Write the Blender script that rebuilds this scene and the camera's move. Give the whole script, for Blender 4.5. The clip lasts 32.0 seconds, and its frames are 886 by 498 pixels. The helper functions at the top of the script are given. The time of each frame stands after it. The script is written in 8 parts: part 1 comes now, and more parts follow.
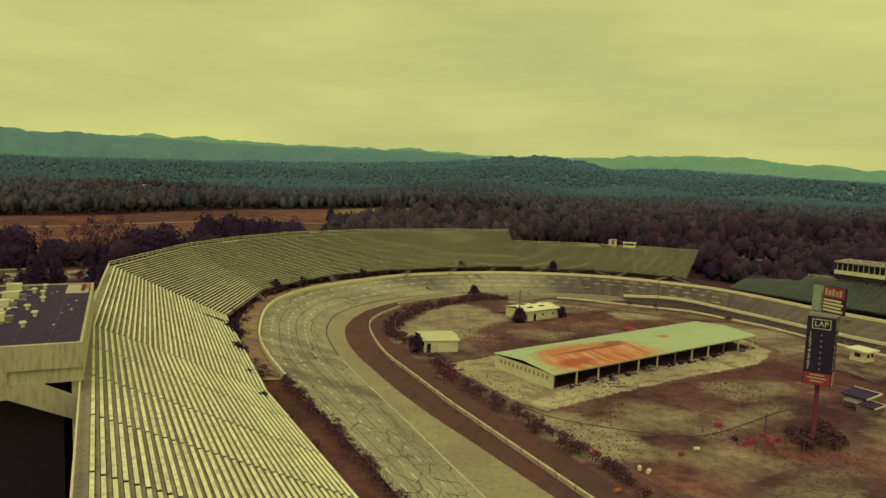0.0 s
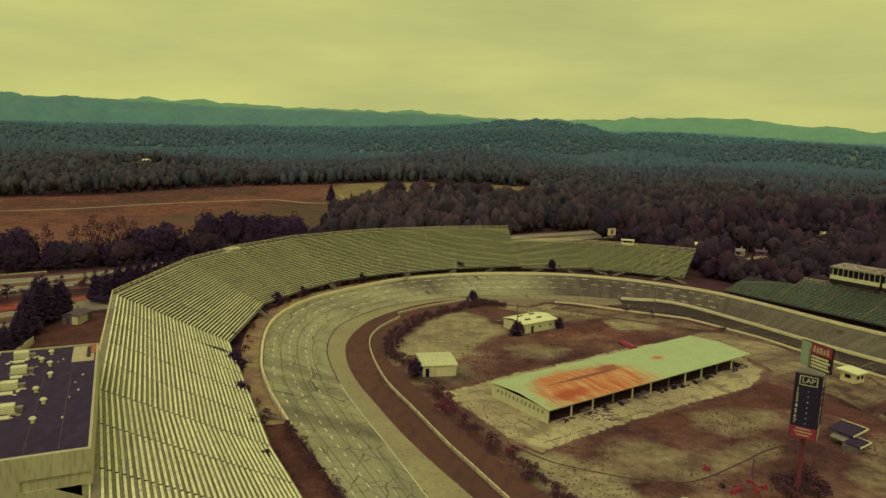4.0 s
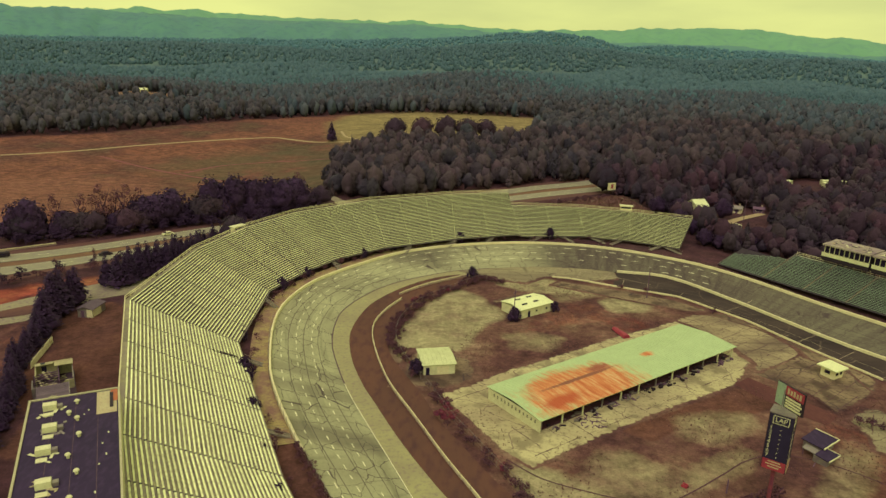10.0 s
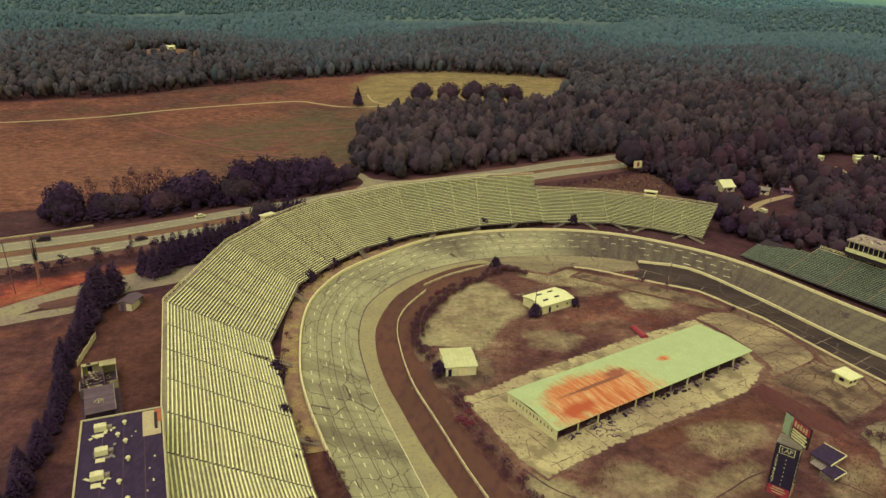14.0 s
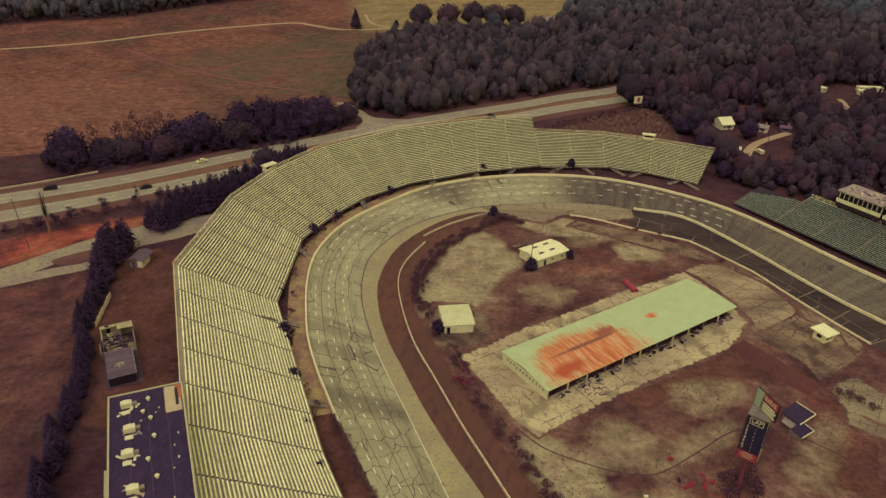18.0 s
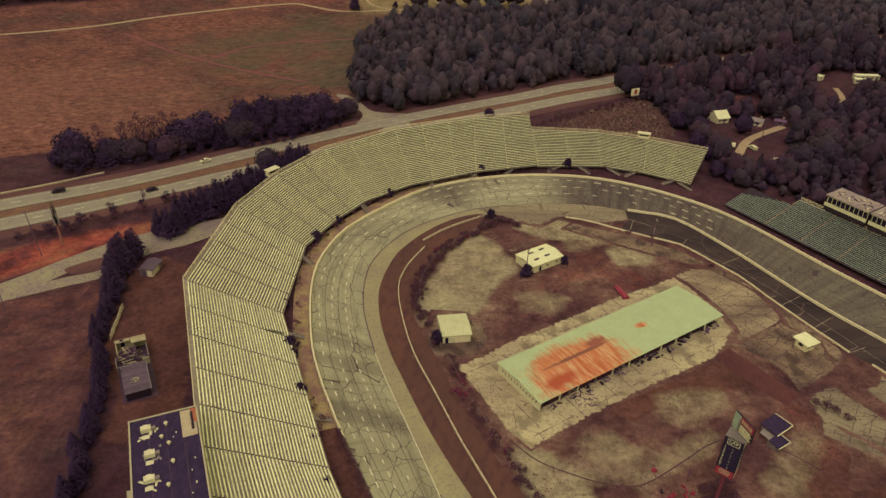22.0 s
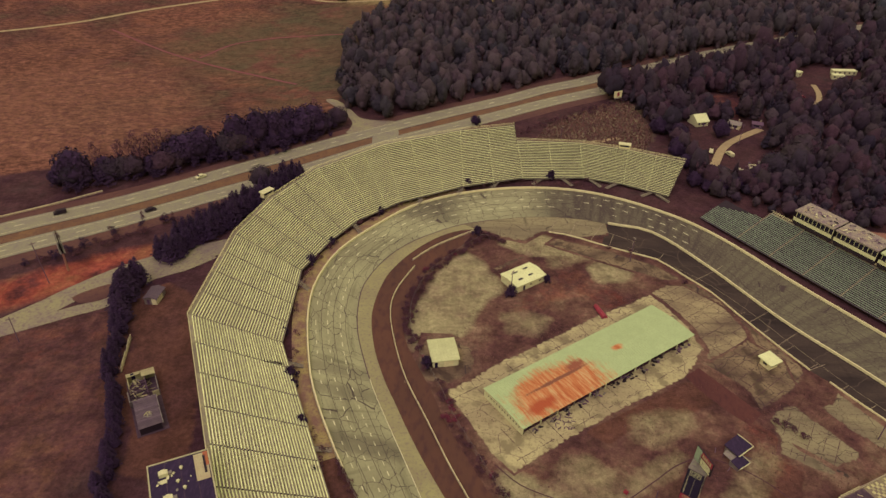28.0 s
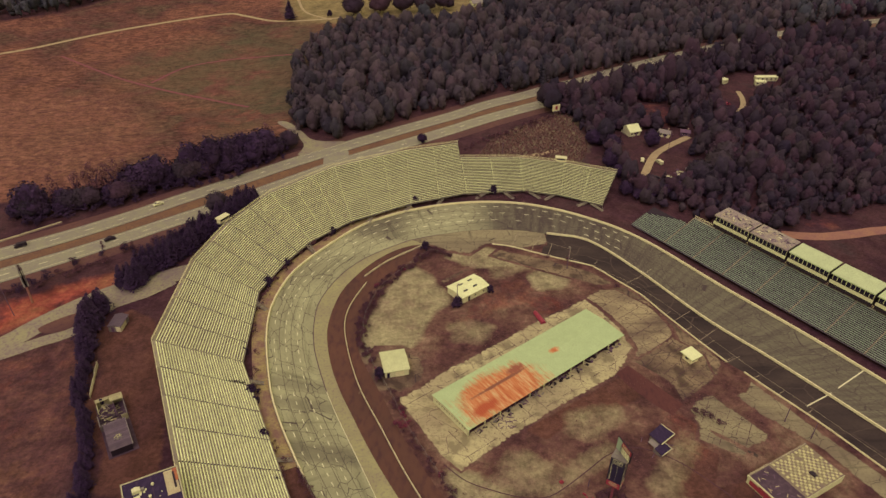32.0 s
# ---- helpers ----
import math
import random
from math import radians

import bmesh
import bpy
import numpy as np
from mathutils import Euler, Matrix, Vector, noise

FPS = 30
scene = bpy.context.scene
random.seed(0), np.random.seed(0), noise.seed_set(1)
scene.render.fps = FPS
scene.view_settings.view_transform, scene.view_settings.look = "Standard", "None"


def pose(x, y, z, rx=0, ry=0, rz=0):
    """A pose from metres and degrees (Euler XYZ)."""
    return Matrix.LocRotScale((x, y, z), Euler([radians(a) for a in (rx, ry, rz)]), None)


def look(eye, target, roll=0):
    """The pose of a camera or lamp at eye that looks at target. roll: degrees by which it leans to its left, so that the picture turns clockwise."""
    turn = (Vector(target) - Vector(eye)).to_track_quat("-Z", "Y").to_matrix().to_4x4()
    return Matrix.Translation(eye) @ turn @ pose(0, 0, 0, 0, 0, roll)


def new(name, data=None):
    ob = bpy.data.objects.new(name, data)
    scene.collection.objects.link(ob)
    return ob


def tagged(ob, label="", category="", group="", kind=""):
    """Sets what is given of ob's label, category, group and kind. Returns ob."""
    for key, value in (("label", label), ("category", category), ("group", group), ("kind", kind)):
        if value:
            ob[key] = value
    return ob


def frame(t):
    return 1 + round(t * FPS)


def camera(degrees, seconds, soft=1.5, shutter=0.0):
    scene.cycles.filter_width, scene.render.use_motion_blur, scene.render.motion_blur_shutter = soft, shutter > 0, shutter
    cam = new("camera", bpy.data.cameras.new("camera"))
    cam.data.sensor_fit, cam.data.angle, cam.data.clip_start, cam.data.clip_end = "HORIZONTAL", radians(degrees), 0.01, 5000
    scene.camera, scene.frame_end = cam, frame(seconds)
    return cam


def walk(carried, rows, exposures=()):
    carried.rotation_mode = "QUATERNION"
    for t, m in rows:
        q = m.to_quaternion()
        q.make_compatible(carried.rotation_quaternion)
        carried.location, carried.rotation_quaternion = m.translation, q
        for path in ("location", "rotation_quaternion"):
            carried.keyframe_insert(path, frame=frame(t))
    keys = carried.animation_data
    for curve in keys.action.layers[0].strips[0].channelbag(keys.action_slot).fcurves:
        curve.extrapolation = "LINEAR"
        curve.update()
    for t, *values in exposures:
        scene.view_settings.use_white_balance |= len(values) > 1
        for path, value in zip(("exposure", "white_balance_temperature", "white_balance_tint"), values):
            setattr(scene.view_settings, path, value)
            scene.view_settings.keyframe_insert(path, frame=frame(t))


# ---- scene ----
# The camera: a drone that rises almost straight up, tips down, and backs away at the end.
cam = camera(65.1, 32.0)
ROWS = [
    (0.0, 0.00, 0.00, 40.50, 84.046, -1.989, 0.207),
    (0.5, -0.03, 0.07, 42.45, 83.037, -1.971, 0.217),
    (1.0, -0.05, 0.15, 44.37, 82.030, -1.935, 0.218),
    (1.5, -0.06, 0.19, 46.34, 81.023, -1.944, 0.238),
    (2.0, -0.07, 0.22, 48.32, 80.992, -1.899, 0.238),
    (2.5, -0.01, 0.21, 50.26, 81.020, -1.854, 0.238),
    (3.0, 0.05, 0.21, 52.16, 80.975, -1.845, 0.238),
    (3.5, 0.14, 0.16, 54.12, 80.897, -1.810, 0.258),
    (5.5, 0.46, 0.09, 61.58, 80.622, -1.783, 0.338),
    (6.0, 0.45, 0.09, 63.47, 80.547, -1.774, 0.358),
    (6.5, 0.44, 0.09, 65.38, 80.476, -1.774, 0.368),
    (7.0, 0.39, 0.10, 67.30, 80.402, -1.765, 0.378),
    (7.5, 0.39, 0.07, 69.25, 80.317, -1.756, 0.388),
    (8.0, 0.32, 0.01, 71.05, 78.817, -1.756, 0.398),
    (8.5, 0.34, 0.04, 72.97, 75.682, -1.729, 0.438),
    (9.0, 0.30, 0.10, 75.12, 73.576, -1.738, 0.458),
    (9.5, 0.27, 0.07, 77.10, 73.590, -1.747, 0.468),
    (10.0, 0.25, 0.09, 79.05, 73.596, -1.738, 0.468),
    (10.5, 0.24, 0.11, 81.00, 73.611, -1.729, 0.468),
    (11.0, 0.21, 0.14, 82.91, 73.481, -1.738, 0.638),
    (11.5, 0.12, 0.14, 84.89, 73.202, -1.739, 1.259),
    (12.0, 0.22, 0.15, 86.85, 72.909, -1.739, 1.999),
    (12.5, 0.21, 0.14, 88.79, 72.600, -1.739, 2.309),
    (13.0, 0.19, 0.10, 90.74, 71.620, -1.740, 2.649),
    (13.5, 0.18, 0.12, 92.65, 70.459, -1.740, 2.659),
    (14.0, 0.17, 0.13, 94.64, 69.265, -1.730, 2.659),
    (14.5, 0.14, 0.12, 96.60, 68.081, -1.721, 2.659),
    (16.5, 0.22, 0.15, 104.46, 63.319, -1.648, 2.679),
    (17.0, 0.17, 0.12, 106.41, 62.129, -1.648, 2.669),
    (17.5, 0.18, 0.17, 108.53, 61.733, -1.657, 2.689),
    (18.0, 0.14, 0.20, 110.45, 61.767, -1.666, 2.669),
    (18.5, 0.19, 0.20, 112.42, 61.803, -1.657, 2.669),
    (19.0, 0.10, 0.24, 114.32, 61.844, -1.657, 2.649),
    (19.5, 0.25, 0.21, 116.32, 61.875, -1.639, 2.669),
    (20.0, 0.19, 0.22, 118.25, 61.905, -1.639, 2.659),
    (20.5, 0.16, 0.16, 120.18, 61.396, -1.639, 2.649),
    (21.0, 0.17, 0.17, 122.14, 60.566, -1.639, 2.649),
    (21.5, 0.08, 0.18, 124.07, 59.742, -1.630, 2.629),
    (22.0, 0.15, 0.19, 126.09, 58.914, -1.611, 2.639),
    (22.5, 0.13, 0.19, 128.10, 58.080, -1.602, 2.629),
    (23.0, 0.11, 0.18, 130.09, 57.252, -1.584, 2.639),
    (23.5, 0.00, 0.22, 132.05, 56.419, -1.575, 2.609),
    (24.0, 0.08, 0.28, 134.08, 55.775, -1.565, 2.619),
    (24.5, 0.08, 0.31, 136.08, 55.795, -1.565, 2.589),
    (25.0, 0.09, 0.30, 138.01, 55.821, -1.556, 2.589),
    (25.5, 0.11, 0.31, 139.97, 55.847, -1.547, 2.589),
    (27.5, 0.23, 0.47, 147.91, 55.927, -1.456, 2.219),
    (28.0, 0.23, 0.50, 149.79, 55.960, -1.430, 1.599),
    (28.5, 0.31, 0.46, 151.68, 56.030, -1.404, 1.078),
    (29.0, 0.34, 0.17, 153.65, 56.168, -1.377, 0.658),
    (29.5, 0.58, -0.72, 155.46, 56.306, -1.315, 0.268),
    (30.0, 1.11, -2.16, 157.16, 56.301, -1.271, -0.042),
    (30.5, 1.87, -4.03, 158.89, 56.300, -1.191, -0.433),
    (31.0, 2.93, -6.20, 160.67, 56.281, -1.139, -0.833),
    (31.5, 4.34, -8.63, 162.40, 56.254, -1.087, -1.363),
    (32.0, 5.88, -11.31, 164.02, 56.228, -1.047, -2.303),
]
EXPOSURES = [(0.0, -0.22, 6230, 21), (1.5, -0.3, 6180, 24), (3.0, -0.4, 6130, 26), (4.0, -0.3, 6260, 20), (6.0, 0.16, 6240, 16), (7.0, 0.29, 6200, 16), (8.0, 0.38, 6150, 16), (9.0, 0.27, 6030, 18), (11.0, 0.19, 5930, 22),
             (14.0, 0.28, 5850, 31), (17.0, -0.01, 5850, 38), (19.0, -0.10, 5850, 47), (28.0, -0.07, 5880, 47), (32.0, 0.03, 5880, 47)]
walk(cam, [(t, pose(x, y, z, rx, ry, rz)) for t, x, y, z, rx, ry, rz in ROWS], EXPOSURES)

# ---- world, sun and exposure: a bright overcast sky with thin streaks ----
world = bpy.data.worlds.new("sky")
scene.world = world
world.use_nodes = True
wn, wl = world.node_tree.nodes, world.node_tree.links
wn.clear()
SUN_EL, SUN_AZ = 48.0, 200.0
sky = wn.new("ShaderNodeTexSky")
sky.sky_type, sky.sun_disc = "NISHITA", False
sky.sun_elevation, sky.sun_rotation = radians(SUN_EL), radians(SUN_AZ)
sky_bg = wn.new("ShaderNodeBackground")
sky_bg.inputs["Strength"].default_value = 0.05
wl.new(sky.outputs["Color"], sky_bg.inputs["Color"])
coord = wn.new("ShaderNodeTexCoord")
mapping = wn.new("ShaderNodeMapping")
mapping.inputs["Scale"].default_value = (1.3, 1.3, 6.5)
wl.new(coord.outputs["Generated"], mapping.inputs["Vector"])
cloud_noise = wn.new("ShaderNodeTexNoise")
cloud_noise.inputs["Scale"].default_value = 2.2
cloud_noise.inputs["Detail"].default_value = 7.0
cloud_noise.inputs["Roughness"].default_value = 0.52
wl.new(mapping.outputs["Vector"], cloud_noise.inputs["Vector"])
cloud_ramp = wn.new("ShaderNodeValToRGB")
cloud_ramp.color_ramp.elements[0].position = 0.32
cloud_ramp.color_ramp.elements[0].color = (0.54, 0.58, 0.175, 1)
cloud_ramp.color_ramp.elements[1].position = 0.70
cloud_ramp.color_ramp.elements[1].color = (0.72, 0.76, 0.205, 1)
wl.new(cloud_noise.outputs["Fac"], cloud_ramp.inputs["Fac"])
cloud_bg = wn.new("ShaderNodeBackground")
cloud_bg.inputs["Strength"].default_value = 1.05
height = wn.new("ShaderNodeSeparateXYZ")
wl.new(coord.outputs["Generated"], height.inputs["Vector"])
rise = wn.new("ShaderNodeMapRange")
rise.inputs["From Min"].default_value, rise.inputs["From Max"].default_value = 0.22, 0.95
wl.new(height.outputs["Z"], rise.inputs["Value"])
zenith = wn.new("ShaderNodeMix")
zenith.data_type, zenith.blend_type = "RGBA", "MULTIPLY"
zenith.inputs["B"].default_value = (1.46, 1.24, 2.7, 1)
wl.new(rise.outputs["Result"], zenith.inputs["Factor"])
wl.new(cloud_ramp.outputs["Color"], zenith.inputs["A"])
wl.new(zenith.outputs["Result"], cloud_bg.inputs["Color"])
sky_add = wn.new("ShaderNodeMixShader")
sky_add.inputs["Fac"].default_value = 0.93
wl.new(sky_bg.outputs["Background"], sky_add.inputs[1])
wl.new(cloud_bg.outputs["Background"], sky_add.inputs[2])
world_out = wn.new("ShaderNodeOutputWorld")
wl.new(sky_add.outputs["Shader"], world_out.inputs["Surface"])

sun_data = bpy.data.lights.new("sun", "SUN")
sun_data.energy, sun_data.angle, sun_data.color = 0.8, radians(30), (1.0, 0.83, 0.76)
sun = new("sun", sun_data)
sun.matrix_world = look((-40, -110, 130), (0, 0, 0))


# ---- materials ----


def cast(c):
    """Shadow and highlight tints put into base colours: the dark ones lean to plum, the pale ones to straw."""
    u = min(1.0, max(0.0, (0.3 * c[0] + 0.6 * c[1] + 0.1 * c[2] - 0.05) / 0.22))
    return [v * (a * (1 - u) + b * u) for v, a, b in zip(c, (1.10, 0.76, 1.66), (0.975, 1.0, 0.66))]



def material(name, colour, second=None, scale=1.0, rough=0.85, metal=0.0, bump=0.0, third=None, fine=9.0, detail=5.0,
             vary=0.0, stretch=(1, 1, 1), lo=0.35, hi=0.68, glow=0.0):
    """Noise blend of two colours with a third, finer grain, a bump, and a spread from piece to piece."""
    second, third = second or [c * 0.72 for c in colour], third or [c * 0.6 for c in colour]
    colour, second, third = (cast(c) for c in (colour, second, third))
    m = bpy.data.materials.new(name)
    m.use_nodes = True
    n, l = m.node_tree.nodes, m.node_tree.links
    b = n["Principled BSDF"]
    b.inputs["Roughness"].default_value, b.inputs["Metallic"].default_value = rough, metal
    b.inputs["Specular IOR Level"].default_value = 0.25
    tc = n.new("ShaderNodeNewGeometry")
    mp = n.new("ShaderNodeMapping")
    mp.inputs["Scale"].default_value = stretch
    l.new(tc.outputs["Position"], mp.inputs["Vector"])
    noise_a = n.new("ShaderNodeTexNoise")
    noise_a.inputs["Scale"].default_value, noise_a.inputs["Detail"].default_value = scale, detail
    noise_a.inputs["Roughness"].default_value = 0.62
    l.new(mp.outputs["Vector"], noise_a.inputs["Vector"])
    ramp = n.new("ShaderNodeValToRGB")
    ramp.color_ramp.elements[0].position, ramp.color_ramp.elements[1].position = lo, hi
    ramp.color_ramp.elements[0].color = (*colour, 1)
    ramp.color_ramp.elements[1].color = (*second, 1)
    l.new(noise_a.outputs["Fac"], ramp.inputs["Fac"])
    out = ramp.outputs["Color"]
    noise_b = n.new("ShaderNodeTexNoise")
    noise_b.inputs["Scale"].default_value, noise_b.inputs["Detail"].default_value = scale * fine, 4.0
    l.new(mp.outputs["Vector"], noise_b.inputs["Vector"])
    mix = n.new("ShaderNodeMix")
    mix.data_type = "RGBA"
    grain = n.new("ShaderNodeMapRange")
    grain.inputs["From Min"].default_value, grain.inputs["From Max"].default_value = 0.48, 0.72
    grain.inputs["To Max"].default_value = 0.75
    l.new(noise_b.outputs["Fac"], grain.inputs["Value"])
    l.new(grain.outputs["Result"], mix.inputs["Factor"])
    l.new(out, mix.inputs["A"])
    mix.inputs["B"].default_value = (*third, 1)
    out = mix.outputs["Result"]
    if vary:
        info = n.new("ShaderNodeObjectInfo")
        geo = n.new("ShaderNodeNewGeometry")
        both = n.new("ShaderNodeMath")
        both.operation = "ADD"
        l.new(info.outputs["Random"], both.inputs[0])
        l.new(geo.outputs["Random Per Island"], both.inputs[1])
        frac = n.new("ShaderNodeMath")
        frac.operation = "FRACT"
        l.new(both.outputs["Value"], frac.inputs[0])
        val = n.new("ShaderNodeMapRange")
        val.inputs["To Min"].default_value, val.inputs["To Max"].default_value = 1 - vary, 1 + vary
        l.new(frac.outputs["Value"], val.inputs["Value"])
        hsv = n.new("ShaderNodeHueSaturation")
        l.new(val.outputs["Result"], hsv.inputs["Value"])
        l.new(out, hsv.inputs["Color"])
        out = hsv.outputs["Color"]
    l.new(out, b.inputs["Base Color"])
    if bump:
        bp = n.new("ShaderNodeBump")
        bp.inputs["Strength"].default_value, bp.inputs["Distance"].default_value = min(1.0, bump * 4), bump
        l.new(noise_b.outputs["Fac"], bp.inputs["Height"])
        l.new(bp.outputs["Normal"], b.inputs["Normal"])
    if glow:
        l.new(out, b.inputs["Emission Color"])
        b.inputs["Emission Strength"].default_value = glow
    return m


DARK_ASPHALT = material("dark_asphalt", (0.085, 0.074, 0.050), (0.055, 0.048, 0.034), 0.10, 0.9, third=(0.12, 0.10, 0.07))
APRON = material("apron_asphalt", (0.345, 0.328, 0.218), (0.262, 0.242, 0.162), 0.08, 0.9, third=(0.205, 0.182, 0.125), fine=14.0)
ROAD = material("highway_asphalt", (0.295, 0.285, 0.25), (0.245, 0.235, 0.205), 0.2, 0.9)
CONCRETE = material("old_concrete", (0.44, 0.385, 0.34), (0.30, 0.235, 0.22), 0.16, 0.9, bump=0.01, third=(0.20, 0.15, 0.15))
WALL_CONCRETE = material("pale_wall_concrete", (0.80, 0.755, 0.64), (0.68, 0.62, 0.51), 0.5, 0.85, third=(0.48, 0.41, 0.34))
RUST_CONCRETE = material("rust_stained_concrete", (0.35, 0.28, 0.155), (0.220, 0.150, 0.084), 0.30, 0.9, third=(0.150, 0.100, 0.058), fine=6.0, lo=0.38, hi=0.62)
PAINT = material("road_paint", (0.82, 0.80, 0.74), (0.66, 0.63, 0.58), 1.2, 0.7)
BENCH = material("weathered_aluminium_bench", (0.83, 0.88, 0.64), (0.70, 0.73, 0.52), 0.45, 0.6, 0.0, third=(0.42, 0.39, 0.34), vary=0.12, fine=4.0, stretch=(1, 0.7, 1))
FOOT = material("dirty_footboard", (0.33, 0.31, 0.235), (0.22, 0.20, 0.165), 0.4, 0.75, 0.0, third=(0.13, 0.11, 0.10), vary=0.2)
BENCH_GREEN = material("faded_green_bench", (0.295, 0.392, 0.385), (0.230, 0.308, 0.312), 0.35, 0.6, third=(0.165, 0.20, 0.205), vary=0.12)
FOOT_GREEN = material("dark_green_footboard", (0.165, 0.165, 0.130), (0.115, 0.115, 0.092), 0.4, 0.75, third=(0.080, 0.072, 0.062), vary=0.14)
STEEL = material("galvanised_steel", (0.33, 0.31, 0.33), (0.22, 0.19, 0.21), 1.5, 0.5, 0.5)
# Near-black for steel, and for shade put under and behind parts.
DARK_STEEL_AND_SHADE = material("dark_steel_and_shade", (0.034, 0.032, 0.022), (0.024, 0.023, 0.017), 1.5, 0.65, 0.2)
SLATE = material("dark_grey_sheet", (0.135, 0.125, 0.092), (0.10, 0.094, 0.07), 0.8, 0.7, third=(0.075, 0.07, 0.055), vary=0.2)
WHITE = material("white_paint", (0.71, 0.71, 0.60), (0.60, 0.585, 0.48), 0.7, 0.6, third=(0.45, 0.41, 0.35))
WHITE_ROOF = material("white_roof_sheet", (0.80, 0.85, 0.66), (0.70, 0.74, 0.57), 0.3, 0.5, third=(0.55, 0.56, 0.44))
ROOF_MEMBRANE = material("black_roof_membrane", (0.030, 0.024, 0.034), (0.022, 0.018, 0.027), 0.3, 0.8, third=(0.048, 0.040, 0.048), stretch=(0.6, 0.25, 1))
TAN = material("tan_board", (0.45, 0.36, 0.30), (0.50, 0.46, 0.38), 0.6, 0.8)
RUSTY = material("rust", (0.46, 0.17, 0.07), (0.36, 0.13, 0.07), 0.9, 0.85)
RED = material("red_paint", (0.34, 0.055, 0.05), (0.24, 0.045, 0.045), 0.9, 0.6)
BLACK = material("black_board", (0.024, 0.026, 0.034), (0.018, 0.019, 0.026), 0.8, 0.6)
# Dark panes, and plates that stand for shade in openings.
GLASS_AND_SHADE = material("dark_glass_and_shade", (0.02, 0.02, 0.03), (0.015, 0.015, 0.025), 0.8, 0.12)
WOOD = material("grey_wood", (0.16, 0.12, 0.11), (0.11, 0.08, 0.08), 1.2, 0.9)
CLAY_TAN = material("tan_clay", (0.34, 0.19, 0.12), (0.24, 0.13, 0.09), 0.15, 0.95)
ACCESS = material("worn_access_paving", (0.31, 0.29, 0.225), (0.215, 0.19, 0.155), 0.12, 0.9, third=(0.15, 0.12, 0.10))
GRAVEL = material("pale_gravel", (0.44, 0.35, 0.27), (0.33, 0.25, 0.20), 0.4, 0.95)
VERGE = material("brown_verge", (0.120, 0.074, 0.026), (0.080, 0.058, 0.021), 0.06, 0.95, bump=0.03, third=(0.060, 0.038, 0.020), stretch=(1, 0.45, 1))
TRAIL = material("worn_trail", (0.215, 0.090, 0.058), (0.165, 0.072, 0.050), 0.2, 0.95)
TAR_SEAM = material("tar_seam", (0.13, 0.11, 0.066), (0.10, 0.085, 0.055), 0.4, 0.9)
PANEL = material("aged_white_panel", (0.50, 0.475, 0.40), (0.41, 0.385, 0.33), 0.5, 0.7, third=(0.27, 0.24, 0.22), stretch=(1.4, 1.4, 0.25), fine=5.0)
ROAD_VERGE = material("roadside_grass", (0.128, 0.082, 0.034), (0.092, 0.060, 0.028), 0.08, 0.95, third=(0.072, 0.046, 0.026))
SOIL = material("dark_red_soil", (0.108, 0.056, 0.024), (0.082, 0.041, 0.019), 0.12, 0.95, bump=0.03, third=(0.062, 0.031, 0.017), stretch=(1, 0.4, 1))
JOINT = material("weedy_joint", (0.105, 0.074, 0.040), (0.070, 0.048, 0.030), 0.5, 0.95)
# Rutted dirt, and the floor colour that carries the shed's inside shade.
RUT_AND_SHADE = material("rutted_dirt_and_shade", (0.080, 0.050, 0.030), (0.055, 0.034, 0.023), 0.25, 0.95, third=(0.10, 0.062, 0.042))
MEDIAN = material("dry_median_grass", (0.200, 0.138, 0.046), (0.128, 0.090, 0.034), 0.15, 0.95, third=(0.092, 0.060, 0.030))
DRY_WEED = material("dry_weeds", (0.215, 0.140, 0.078), (0.150, 0.095, 0.058), 0.2, 0.95, third=(0.105, 0.066, 0.046), vary=0.35)
TRUNK = material("bark", (0.07, 0.05, 0.05), (0.05, 0.035, 0.04), 2.0, 0.95)
LEAF_DARK = material("dark_evergreen_leaves", (0.041, 0.029, 0.035), (0.027, 0.018, 0.026), 0.08, 0.9, third=(0.019, 0.015, 0.020), vary=0.35)
SHRUB = material("dry_shrub", (0.120, 0.068, 0.042), (0.080, 0.050, 0.034), 0.3, 0.95, third=(0.052, 0.034, 0.028), vary=0.4)
SHRUB_RED = material("red_shrub", (0.22, 0.05, 0.05), (0.14, 0.045, 0.045), 0.3, 0.95, vary=0.4)


